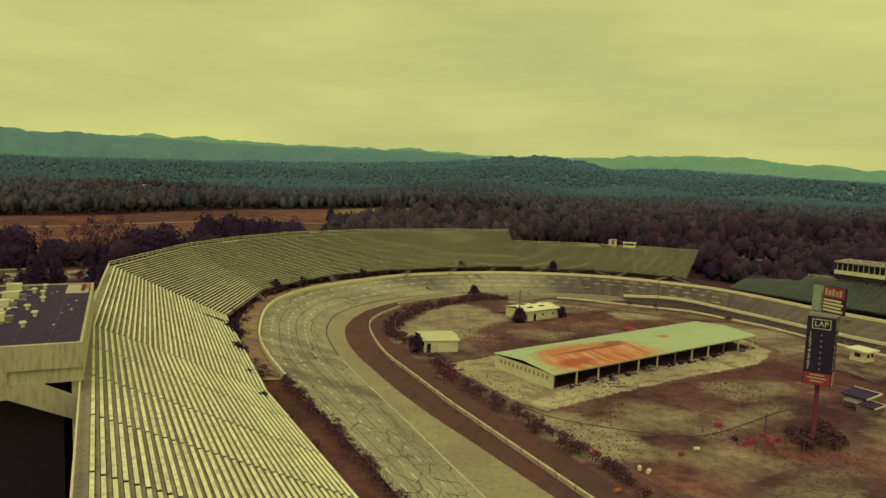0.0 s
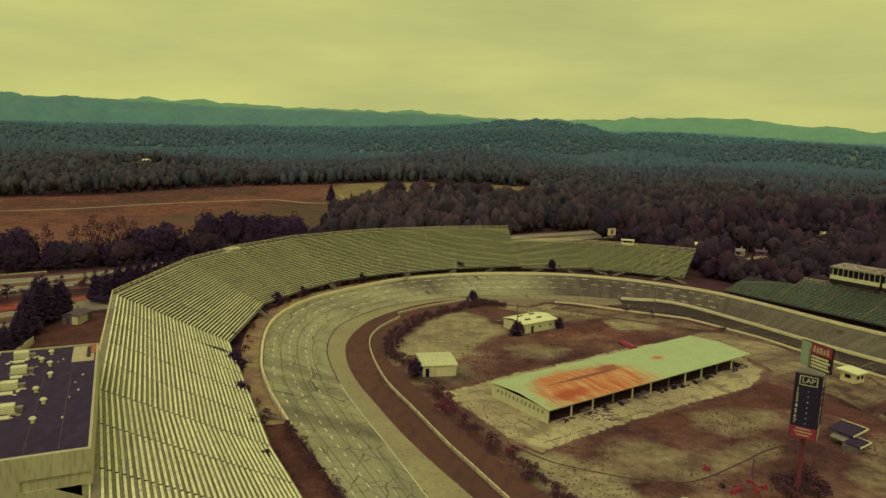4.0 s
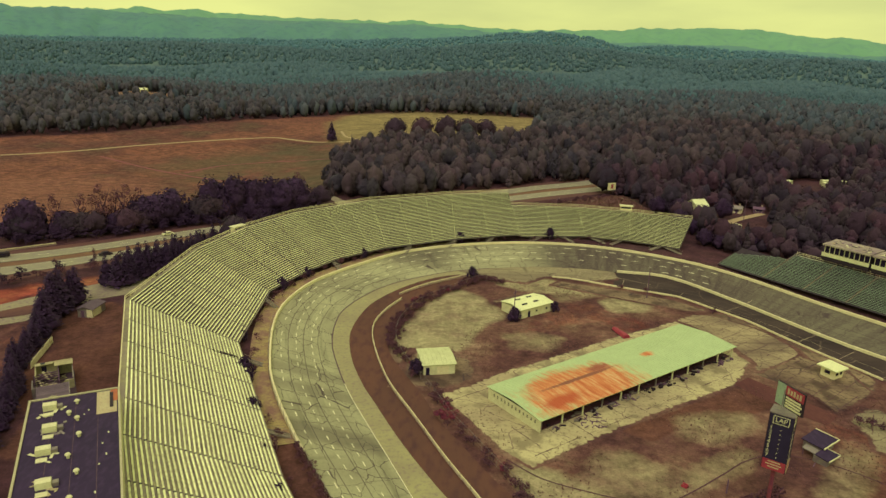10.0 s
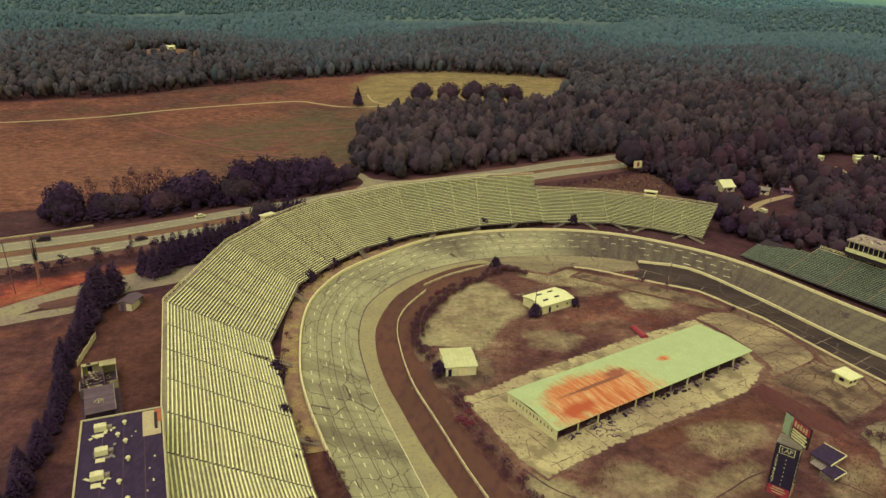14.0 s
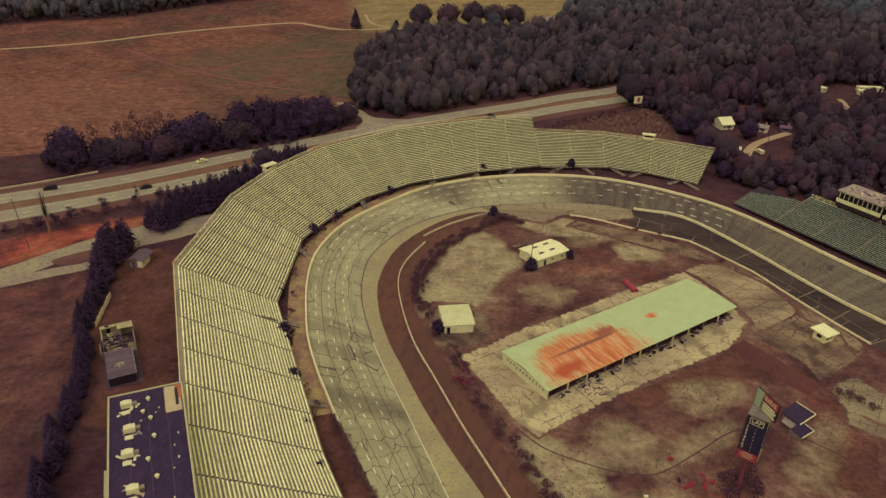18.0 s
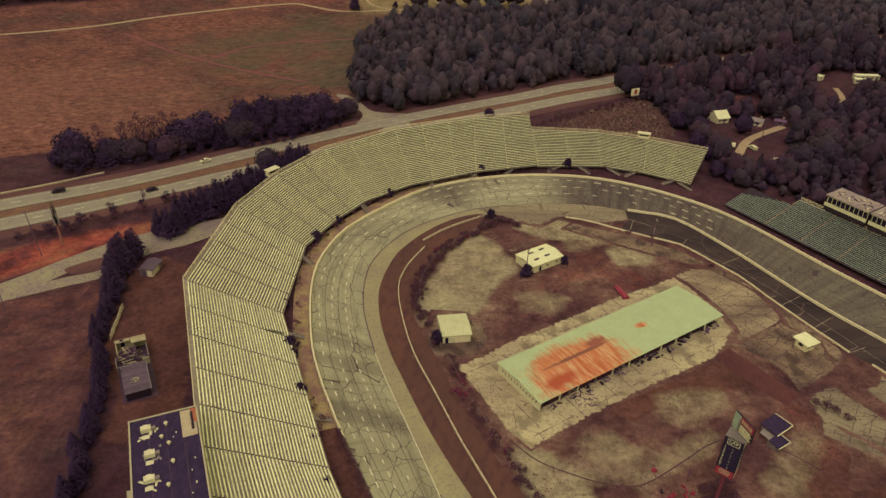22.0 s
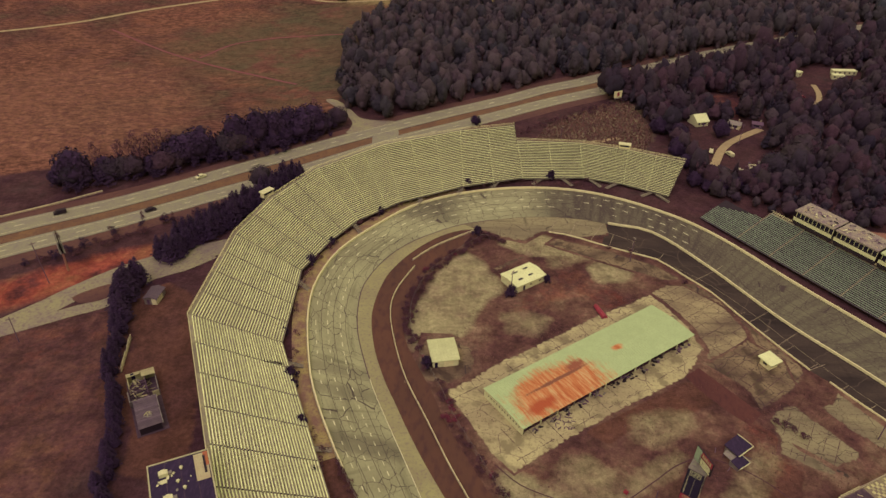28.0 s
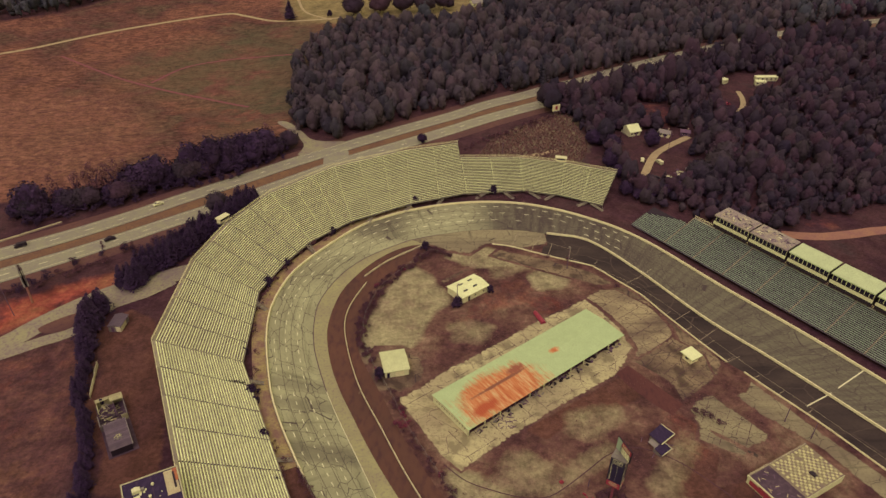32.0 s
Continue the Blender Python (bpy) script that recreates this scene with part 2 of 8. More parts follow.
def foliage(name, tones, rough=0.9, leaf=0.2):
    """Leaves whose colour goes from tree to tree through the tones, and a little from clump to clump."""
    m = material(name, tones[0], tones[0], 0.5, rough, third=[c * 0.72 for c in tones[0]], fine=3.0)
    n, l = m.node_tree.nodes, m.node_tree.links
    b = n["Principled BSDF"]
    grain = next(q for q in n if q.type == "MIX")
    mark = n.new("ShaderNodeAttribute")
    mark.attribute_name = "tone"
    info = n.new("ShaderNodeObjectInfo")
    both = n.new("ShaderNodeMath")
    both.operation = "ADD"
    l.new(mark.outputs["Fac"], both.inputs[0])
    l.new(info.outputs["Random"], both.inputs[1])
    part_of = n.new("ShaderNodeMath")
    part_of.operation = "FRACT"
    l.new(both.outputs["Value"], part_of.inputs[0])
    r = n.new("ShaderNodeValToRGB")
    # The plum tint of shadows is put into the leaf colours here.
    tones = [(a, g * 0.95, v * 1.66) for a, g, v in tones]
    e = r.color_ramp.elements
    e[0].color, e[1].color = (*tones[0], 1), (*tones[-1], 1)
    for i, c in enumerate(tones[1:-1]):
        e.new((i + 1) / (len(tones) - 1)).color = (*c, 1)
    l.new(part_of.outputs["Value"], r.inputs["Fac"])
    l.new(r.outputs["Color"], grain.inputs["A"])
    dark = n.new("ShaderNodeVectorMath")
    dark.operation = "SCALE"
    dark.inputs["Scale"].default_value = 0.66
    l.new(r.outputs["Color"], dark.inputs[0])
    l.new(dark.outputs["Vector"], grain.inputs["B"])
    geo = n.new("ShaderNodeNewGeometry")
    val = n.new("ShaderNodeMapRange")
    val.inputs["To Min"].default_value, val.inputs["To Max"].default_value = 1 - leaf, 1 + leaf
    l.new(geo.outputs["Random Per Island"], val.inputs["Value"])
    s = n.new("ShaderNodeVectorMath")
    s.operation = "SCALE"
    l.new(grain.outputs["Result"], s.inputs[0])
    l.new(val.outputs["Result"], s.inputs["Scale"])
    l.new(s.outputs["Vector"], b.inputs["Base Color"])
    return m


LEAF_BROWN = foliage("autumn_leaves", [(0.036, 0.023, 0.025), (0.064, 0.037, 0.033), (0.028, 0.020, 0.022), (0.070, 0.034, 0.032), (0.044, 0.032, 0.026), (0.025, 0.019, 0.022), (0.060, 0.044, 0.032), (0.032, 0.022, 0.024)])
LEAF_GREEN = foliage("mixed_wood_leaves", [(0.044, 0.037, 0.030), (0.086, 0.064, 0.042), (0.034, 0.031, 0.028), (0.074, 0.050, 0.038), (0.056, 0.050, 0.034), (0.031, 0.029, 0.027), (0.092, 0.068, 0.046), (0.048, 0.040, 0.033)])
# Haze is put into the next four leaf colours, stronger with distance.
LEAF_MID_HAZE = foliage("valley_leaves_light_haze", [(0.050, 0.054, 0.040), (0.090, 0.080, 0.052), (0.040, 0.046, 0.036), (0.070, 0.064, 0.044), (0.036, 0.044, 0.036), (0.080, 0.078, 0.052), (0.048, 0.052, 0.040)])
LEAF_HAZE = foliage("upper_valley_leaves_haze", [(0.054, 0.078, 0.058), (0.082, 0.100, 0.068), (0.046, 0.068, 0.054), (0.072, 0.090, 0.062), (0.050, 0.076, 0.058), (0.084, 0.100, 0.070)], leaf=0.14)
LEAF_FAR_HAZE = foliage("far_leaves_haze", [(0.062, 0.126, 0.086), (0.075, 0.140, 0.092), (0.056, 0.116, 0.082), (0.071, 0.134, 0.088)], 0.95, 0.12)
LEAF_HILL_HAZE = foliage("hillside_leaves_haze", [(0.076, 0.178, 0.122), (0.088, 0.192, 0.130), (0.070, 0.166, 0.116)], 0.95, 0.1)


# ---- bare infield dirt, shared by the ground and the slabs that it creeps over ----
def noise_of(n, l, vec, scale, detail=6.0, stretch=(1, 1, 1), rough=0.62):
    mp = n.new("ShaderNodeMapping")
    mp.inputs["Scale"].default_value = stretch
    l.new(vec, mp.inputs["Vector"])
    t = n.new("ShaderNodeTexNoise")
    t.inputs["Scale"].default_value, t.inputs["Detail"].default_value, t.inputs["Roughness"].default_value = scale, detail, rough
    l.new(mp.outputs["Vector"], t.inputs["Vector"])
    return t.outputs["Fac"]


def ramp_of(n, l, fac, *stops):
    r = n.new("ShaderNodeValToRGB")
    e = r.color_ramp.elements
    e[0].position, e[1].position = stops[0][0], stops[-1][0]
    e[0].color, e[1].color = (*stops[0][1], 1), (*stops[-1][1], 1)
    for p, c in stops[1:-1]:
        e.new(p).color = (*c, 1)
    l.new(fac, r.inputs["Fac"])
    return r.outputs["Color"]


def dirt_of(n, l, vec):
    """Plum-brown earth with paler, drier drifts."""
    return ramp_of(n, l, noise_of(n, l, vec, 0.045, 10, rough=0.70), (0.36, (0.058, 0.026, 0.031)), (0.46, (0.106, 0.050, 0.046)), (0.55, (0.158, 0.086, 0.065)), (0.65, (0.240, 0.166, 0.108)))


def mottled(n, l, c, vec):
    """Tufts, clods and stains at three sizes."""
    for scale, lo, hi in ((0.7, 0.76, 1.16), (2.6, 0.84, 1.14), (0.16, 0.74, 1.22)):
        r = n.new("ShaderNodeMapRange")
        r.inputs["From Min"].default_value, r.inputs["From Max"].default_value = 0.36, 0.64
        r.inputs["To Min"].default_value, r.inputs["To Max"].default_value = lo, hi
        l.new(noise_of(n, l, vec, scale, 5, rough=0.7), r.inputs["Value"])
        s = n.new("ShaderNodeVectorMath")
        s.operation = "SCALE"
        l.new(c, s.inputs[0])
        l.new(r.outputs["Result"], s.inputs["Scale"])
        c = s.outputs["Vector"]
    return c


# ---- mesh helpers ----
def mesh(name, verts, faces, mat, smooth=False):
    me = bpy.data.meshes.new(name)
    me.from_pydata([tuple(map(float, v)) for v in verts], [], faces)
    if mat:
        me.materials.append(mat)
    if smooth:
        me.shade_smooth()
    return me


def part(name, geo, mat, parent=None, label="", m=None, smooth=False):
    """One mesh object from (verts, faces) or ready mesh data, under a thing or a part."""
    me = geo if isinstance(geo, bpy.types.Mesh) else mesh(name, geo[0], geo[1], mat, smooth)
    ob = new(name, me)
    if parent:
        ob.parent = parent
    if m is not None:
        ob.matrix_basis = m
    if label:
        ob["label"] = label
    return ob


def thing(name, m, label, category, group="", kind=""):
    ob = new(name)
    ob.matrix_basis = m
    ob.empty_display_size = 0.5
    return tagged(ob, label, category, group, kind)


def at(x, y, z=0.0, yaw=0.0):
    return pose(x, y, z, 0, 0, yaw)


def box(x0, y0, z0, x1, y1, z1):
    v = [(x, y, z) for z in (z0, z1) for y in (y0, y1) for x in (x0, x1)]
    return v, [(0, 2, 3, 1), (4, 5, 7, 6), (0, 1, 5, 4), (2, 6, 7, 3), (0, 4, 6, 2), (1, 3, 7, 5)]


def bar(a, b, w=0.1, h=0.1):
    """A square bar from a to b."""
    a, b = Vector(a), Vector(b)
    d = (b - a).normalized()
    side = d.cross(Vector((0, 0, 1)))
    side = side.normalized() if side.length > 1e-3 else Vector((1, 0, 0))
    up = side.cross(d).normalized()
    v = [p + side * sx * w / 2 + up * sz * h / 2 for p in (a, b) for sz in (-1, 1) for sx in (-1, 1)]
    return v, [(0, 1, 3, 2), (4, 6, 7, 5), (0, 4, 5, 1), (2, 3, 7, 6), (0, 2, 6, 4), (1, 5, 7, 3)]


def rod(a, b, r0=0.1, r1=None, n=8):
    """A tapered round bar from a to b."""
    a, b = Vector(a), Vector(b)
    r1 = r0 if r1 is None else r1
    d = (b - a).normalized()
    side = d.orthogonal().normalized()
    up = d.cross(side)
    v = []
    for p, r in ((a, r0), (b, r1)):
        v += [p + (side * math.cos(k * math.tau / n) + up * math.sin(k * math.tau / n)) * r for k in range(n)]
    f = [(k, (k + 1) % n, n + (k + 1) % n, n + k) for k in range(n)]
    return v, f + [tuple(range(n))[::-1], tuple(range(n, 2 * n))]


def slab(corners, thick):
    """A plank from four top corners, in order, with its thickness below."""
    v = [Vector(c) for c in corners] + [Vector(c) - Vector((0, 0, thick)) for c in corners]
    return v, [(0, 1, 2, 3), (7, 6, 5, 4), (0, 4, 5, 1), (1, 5, 6, 2), (2, 6, 7, 3), (3, 7, 4, 0)]


def joined(*geos):
    verts, faces = [], []
    for v, f in geos:
        k = len(verts)
        verts += list(v)
        faces += [tuple(i + k for i in q) for q in f]
    return verts, faces


def catmull(points, closed=False, step=2.0):
    """A smooth line through the points, as an array of places about a step apart."""
    p = [np.array(q, float) for q in points]
    n = len(p)
    out = []
    for i in range(n if closed else n - 1):
        p0 = p[(i - 1) % n] if closed or i else 2 * p[0] - p[1]
        p1, p2 = p[i], p[(i + 1) % n]
        p3 = p[(i + 2) % n] if closed or i < n - 2 else 2 * p[-1] - p[-2]
        k = max(2, int(np.linalg.norm(p2 - p1) / step))
        for j in range(k):
            u = j / k
            out.append(0.5 * (2 * p1 + (p2 - p0) * u + (2 * p0 - 5 * p1 + 4 * p2 - p3) * u * u + (3 * p1 - p0 - 3 * p2 + p3) * u ** 3))
    if not closed:
        out.append(p[-1])
    return np.array(out)


# ---- the plan: edges of the oval, and the height of the ground ----
WALL_LINE = [(22, 20), (3.5, 60), (-14.5, 96), (-25.2, 116), (-29.6, 125), (-33.6, 133.6), (-38.2, 145.5), (-41.2, 157), (-43.7, 168.5), (-45.1, 178), (-45.6, 188), (-44.4, 198),
             (-41.5, 209), (-37.6, 217), (-29.5, 229), (-14, 247), (9, 259.5), (35, 265), (60, 262.5), (84, 250.5), (106, 231), (129, 197), (146, 172), (161, 148), (185, 110), (208, 70), (222, 20), (195, -35), (130, -60), (55, -35)]
INNER_LINE = [(34, 20), (17, 60), (-0.3, 100), (-8.3, 118.4), (-14.6, 132.5), (-20.8, 147), (-25.6, 161), (-29.0, 174), (-30.3, 188), (-29.2, 200), (-23.1, 215), (-14.3, 226.7), (-1, 237), (10, 242.5), (31, 248), (50, 248.5),
              (66, 244.5), (82, 235), (98, 215), (115, 186), (131, 162), (150, 133), (172, 98), (192, 62), (203, 25), (182, -18), (128, -42), (68, -18)]
APRON_LINE = [(48, 20), (28, 62), (6.9, 100.7), (0.7, 111.5), (-5.2, 122.6), (-10.1, 133), (-14, 142), (-18.0, 151.2), (-22.2, 164), (-24.7, 177), (-25, 186), (-23.6, 197), (-20.7, 207.3), (-13, 220.8), (-2.8, 231.8), (8, 237), (18, 234)]
RAIL_LINE = [(32, 60), (12, 100.6), (6.4, 112), (2.2, 120.5), (-4.5, 135.8), (-11.1, 150.6), (-15, 163), (-17.5, 173.5), (-18.8, 181), (-19, 189), (-17, 198.3), (-12.4, 209.7)]
FENCE_LINE = [(38, 60), (18.6, 101.5), (14.6, 109), (10, 117), (5.5, 126), (1, 135), (-4, 148), (-10.5, 162.6), (-13.5, 171.5), (-14.6, 180), (-14.6, 187), (-13.2, 194.6), (-8.5, 207.5), (4, 224.5), (13, 233.5), (20, 231)]
PIT_WALL_LINE = [(65, 245), (82, 238), (98, 216), (115, 185), (131, 162), (151, 131), (172, 97)]
PIT_LANE_WALL = [(40, 237), (48, 235), (60, 229), (71, 224), (80, 220), (86, 212), (95, 200), (98.5, 192), (102, 185), (108, 173), (114, 162)]
PIT_LANE_WALL_NEAR = [(118, 157), (123, 149), (133, 134), (145, 113), (160, 88)]
UPPER_ROAD = [(-420, 84), (-230, 186), (-160, 231), (-120, 258), (-100, 273.5), (-80, 288.5), (-60, 304), (-30, 325.6), (0, 348), (29.5, 369), (52, 387), (76, 402), (116, 430), (165, 464), (238, 507), (330, 553), (480, 606)]
LOWER_ROAD = [(-415, 62), (-225, 165), (-160, 211), (-120, 237), (-100, 251), (-80, 265.5), (-57, 284), (-24.5, 310), (0, 327.5), (25, 346), (50, 365), (74, 381), (116, 407), (172, 444), (245, 488), (337, 534), (485, 587)]
CX, CY = 45.0, 150.0


def polar(line):
    p = catmull(line, True, 1.5)
    a, r = np.arctan2(p[:, 1] - CY, p[:, 0] - CX) % math.tau, np.hypot(p[:, 0] - CX, p[:, 1] - CY)
    o = np.argsort(a)
    return a[o], r[o]


WALL_POLAR, INNER_POLAR = polar(WALL_LINE), polar(INNER_LINE)


def ramp(a, b, v):
    u = np.clip((v - a) / (b - a), 0, 1)
    return u * u * (3 - 2 * u)


def track_share(x, y):
    """0 inside the oval, 1 outside its wall, between them across the banked track."""
    a, r = np.arctan2(y - CY, x - CX) % math.tau, np.hypot(x - CX, y - CY)
    r1, r0 = np.interp(a, *WALL_POLAR, period=math.tau), np.interp(a, *INNER_POLAR, period=math.tau)
    return np.clip((r - r0) / (r1 - r0), 0, 1)


def ground_z(x, y):
    x, y = np.asarray(x, float), np.asarray(y, float)
    z = 4.2 * track_share(x, y) * (1 - 0.35 * ramp(90, 125, x))
    z = z - 2.5 * ramp(-85, -150, x) * ramp(330, 240, y)
    z = z - 2.4 * ramp(215, 310, y) * ramp(-20, -120, x)
    z = z - 8.0 * ramp(290, 420, y) * ramp(-20, -150, x) * (0.25 + 0.75 * ramp(700, 480, y)) - 1.5 * ramp(300, 400, y) * ramp(-120, 0, x)
    far = np.hypot(x, y - 150)
    z = z - 0.012 * np.clip(far - 650, 0, 1500) * (0.4 + 0.6 * ramp(300, -200, x))
    z = z + 13 * ramp(700, 1300, far) * (np.sin(x * 0.006 + 1.3) * np.cos(y * 0.0045) + 0.6 * np.sin(x * 0.013 - y * 0.009))
    z = z + 15 * np.exp(-((x + 372) ** 2 + (y - 850) ** 2) / 80 ** 2)
    return z


def gz(x, y):
    return float(ground_z(x, y))


def strip(line_a, line_b, za=0.0, zb=0.0, across=1):
    """A sheet between two lines of as many places, laid on the ground."""
    v, f = [], []
    for a, b in zip(line_a, line_b):
        for k in range(across + 1):
            u = k / across
            p = a * (1 - u) + b * u
            v.append((p[0], p[1], gz(p[0], p[1]) + za * (1 - u) + zb * u))
    w = across + 1
    for i in range(len(line_a) - 1):
        for k in range(across):
            f.append((i * w + k, i * w + k + 1, (i + 1) * w + k + 1, (i + 1) * w + k))
    return v, f


def resample(line, n):
    d = np.concatenate([[0], np.cumsum(np.hypot(*np.diff(line, axis=0).T))])
    s = np.linspace(0, d[-1], n)
    return np.stack([np.interp(s, d, line[:, 0]), np.interp(s, d, line[:, 1])], 1)


def offset(line, w):
    t = np.gradient(line, axis=0)
    t /= np.linalg.norm(t, axis=1)[:, None]
    return line + np.stack([-t[:, 1], t[:, 0]], 1) * w


def ribbon(points, width, lift, step=4.0, across=2):
    c = catmull(points, False, step)
    return strip(offset(c, width / 2), offset(c, -width / 2), lift, lift, across)


def patch(outline, lift, cell=4.0, smooth=True):
    """A sheet with this outline, draped over the ground."""
    from mathutils.geometry import delaunay_2d_cdt
    edge = catmull(outline, True, 2.5) if smooth else np.concatenate([np.linspace(np.array(a, float), np.array(b, float), 8)[:-1] for a, b in zip(outline, outline[1:] + outline[:1])])
    lo, hi = edge.min(0), edge.max(0)
    inner = [Vector((x, y)) for x in np.arange(lo[0], hi[0], cell) for y in np.arange(lo[1], hi[1], cell)]
    pts = [Vector((float(x), float(y))) for x, y in edge]
    v2, _, f2, *_ = delaunay_2d_cdt(pts + inner, [], [list(range(len(pts)))], 1, 1e-4)
    return [(p.x, p.y, gz(p.x, p.y) + lift) for p in v2], [tuple(q) for q in f2]


# ---- the ground: one sheet out to the hills ----
def graded(lo, hi, fine, reach, start):
    """Even steps between lo and hi, growing outwards to the reach."""
    core = list(np.arange(lo, hi + 0.01, fine))
    out, s = [hi], start
    while out[-1] < reach:
        out.append(out[-1] + s)
        s *= 1.07
    back, s = [lo], start
    while back[-1] > -reach:
        back.append(back[-1] - s)
        s *= 1.07
    return np.array(back[:0:-1] + core + out[1:])


def inside(x, y, poly):
    """Which places lie inside the outline."""
    r = np.zeros(np.shape(x), bool)
    for (x0, y0), (x1, y1) in zip(poly, poly[1:] + poly[:1]):
        r ^= ((y0 > y) != (y1 > y)) & (x < (x1 - x0) * (y - y0) / (y1 - y0 + 1e-12) + x0)
    return r


def near(x, y, poly, soft):
    """1 inside the outline, fading to 0 over the soft width outside it."""
    d = np.full(np.shape(x), 1e9)
    for (x0, y0), (x1, y1) in zip(poly, poly[1:] + poly[:1]):
        u = np.clip(((x - x0) * (x1 - x0) + (y - y0) * (y1 - y0)) / ((x1 - x0) ** 2 + (y1 - y0) ** 2), 0, 1)
        d = np.minimum(d, np.hypot(x - x0 - u * (x1 - x0), y - y0 - u * (y1 - y0)))
    return np.where(inside(x, y, poly), 1.0, np.clip(1 - d / soft, 0, 1))


FIELD = [(-520, 160), (-300, 222), (-196, 272), (-165, 283), (-120, 304), (-66, 345), (-70, 385), (-74, 412), (-77, 461), (-70, 508), (-55, 530), (-40, 552), (-10, 556), (40, 556), (58, 590),
         (76, 630), (92, 690), (98, 742), (96, 790), (57, 800), (-19, 806), (-97, 800), (-160, 745), (-218, 690), (-290, 598), (-360, 560), (-560, 470)]
GREEN_FIELD = [[(-190, 475), (-150, 520), (-85, 548), (-74, 500), (-70, 420), (-72, 380), (-88, 360), (-95, 392), (-130, 418), (-160, 436)], [(-70, 600), (-60, 610), (-80, 650)]]
MEADOW = [(-78, 585), (-40, 575), (36, 575), (72, 650), (90, 700), (96, 785), (57, 800), (-19, 806), (-90, 790), (-105, 700)]
CLAY_BANK = [(-190, 146), (-160, 168), (-139, 182), (-131, 188), (-121, 198.5), (-107.5, 208), (-108.7, 211.3), (-124.3, 206), (-136, 199), (-152, 187.5), (-195, 165)]
LEFT_FIELD = [(-260, 40), (-250, 130), (-160, 150), (-124, 165), (-104, 175), (-98, 140), (-92, 110), (-85, 60), (-70, 20)]
BACK_LOT = [(-101, 178), (-96, 187), (-88, 182), (-80, 160), (-72, 140), (-66, 110), (-78, 112), (-80, 126), (-96, 138), (-92, 155)]
PALE_DIRT = [[(6, 218), (0.9, 210.2), (-3.5, 202), (-5.5, 194.1), (-7.9, 188.6), (-10.2, 182.1), (-10.2, 173.3), (-9, 166.1), (-7.2, 170.8), (1.7, 171.8), (6.7, 177.9), (8.4, 185.7), (12, 192.4), (18, 198), (15.9, 203.9), (13.3, 207), (11.1, 213.2)],
             [(54, 213), (56, 207), (64, 208), (67, 213), (60, 216)], [(17, 118), (23, 115.5), (29, 110), (31, 101), (23.4, 100), (19.3, 107)], [(22, 228), (32, 222), (46, 222), (48, 228), (36, 232)]]
FAINT_DIRT = [[(29.9, 116.6), (32.8, 122.6), (39.4, 123.9), (43.7, 119.8), (45, 116.3), (39, 111.1), (33.9, 110.1), (28.8, 112.4)], [(54.2, 137.3), (63.3, 141.6), (70.1, 141.3), (66.9, 134.9), (58.4, 130.1), (54.1, 132.2)],
              [(42.1, 112), (49.8, 117.4), (57.9, 124.6), (64.1, 125.8), (62.1, 122.7), (56.2, 118.6), (48.8, 113.2), (43.5, 109.5)], [(20.1, 183.8), (28.2, 186), (33.5, 182.3), (30, 175.4), (20.3, 175.8)],
              [(73, 113), (88, 130), (91.5, 128.5), (77, 109)], [(34, 100), (44, 104), (52, 100), (44, 92)], [(40, 214), (50, 218), (58, 221), (50, 224), (38, 220)]]
DARK_BED = [[(42, 133.5), (74, 153.8), (79, 147), (70, 143), (56, 139), (46, 131)], [(88, 128), (95, 122), (88, 108), (80, 110)], [(102, 112), (94, 100), (86, 92), (80, 98), (92, 110)]]
RED_DIRT = [[(35.7, 201.6), (44.7, 210.6), (54.2, 206.6), (63.7, 193.7), (56, 188.6), (51.9, 194), (42.6, 196.1), (34.7, 192.3), (24.6, 187.1)], [(26, 120), (30, 121), (29, 113), (25, 112)],
            [(22, 97), (40, 101), (58, 106), (70, 96), (40, 86)], [(88, 138), (97, 132), (92, 121), (86, 126)], [(140.7, 386), (152.6, 395), (168, 391.4), (160.6, 369), (151.4, 356), (140, 369)], [(183, 247), (199, 252), (196, 246)]]
gx, gy = graded(-66, 170, 1.6, 4900, 2.5), graded(84, 276, 1.6, 4900, 2.5)
GX, GY = np.meshgrid(gx, gy)
share = track_share(GX, GY)
GZ = ground_z(GX, GY) - 0.7 * ((share > 0.02) & (share < 0.985))
ground_me = bpy.data.meshes.new("ground")
nx, ny = len(gx), len(gy)
idx = np.arange(nx * ny).reshape(ny, nx)
quads = np.stack([idx[:-1, :-1], idx[:-1, 1:], idx[1:, 1:], idx[1:, :-1]], -1).reshape(-1, 4)
ground_me.from_pydata(np.stack([GX, GY, GZ], -1).reshape(-1, 3).tolist(), [], quads.tolist())
clay = 0.72 * near(GX, GY, CLAY_BANK, 7) + 0.22 * near(GX, GY, LEFT_FIELD, 10)
for outline in RED_DIRT:
    clay = np.maximum(clay, 0.30 * near(GX, GY, outline, 8))
for outline in ([(-148, 393), (-134, 402), (-101, 394), (-84, 398), (-89, 370), (-118, 356)], [(-245, 413), (-230, 442), (-193, 443), (-202, 418)], [(-260, 520), (-200, 560), (-150, 590), (-140, 570), (-190, 530), (-240, 500)]):
    clay = np.maximum(clay, 0.22 * near(GX, GY, outline, 18))
pale = 0 * GX
for outline in PALE_DIRT:
    pale = np.maximum(pale, near(GX, GY, outline, 5))
for outline in FAINT_DIRT:
    pale = np.maximum(pale, 0.52 * near(GX, GY, outline, 6))
bed = 0 * GX
for outline in DARK_BED:
    bed = np.maximum(bed, near(GX, GY, outline, 2.5))
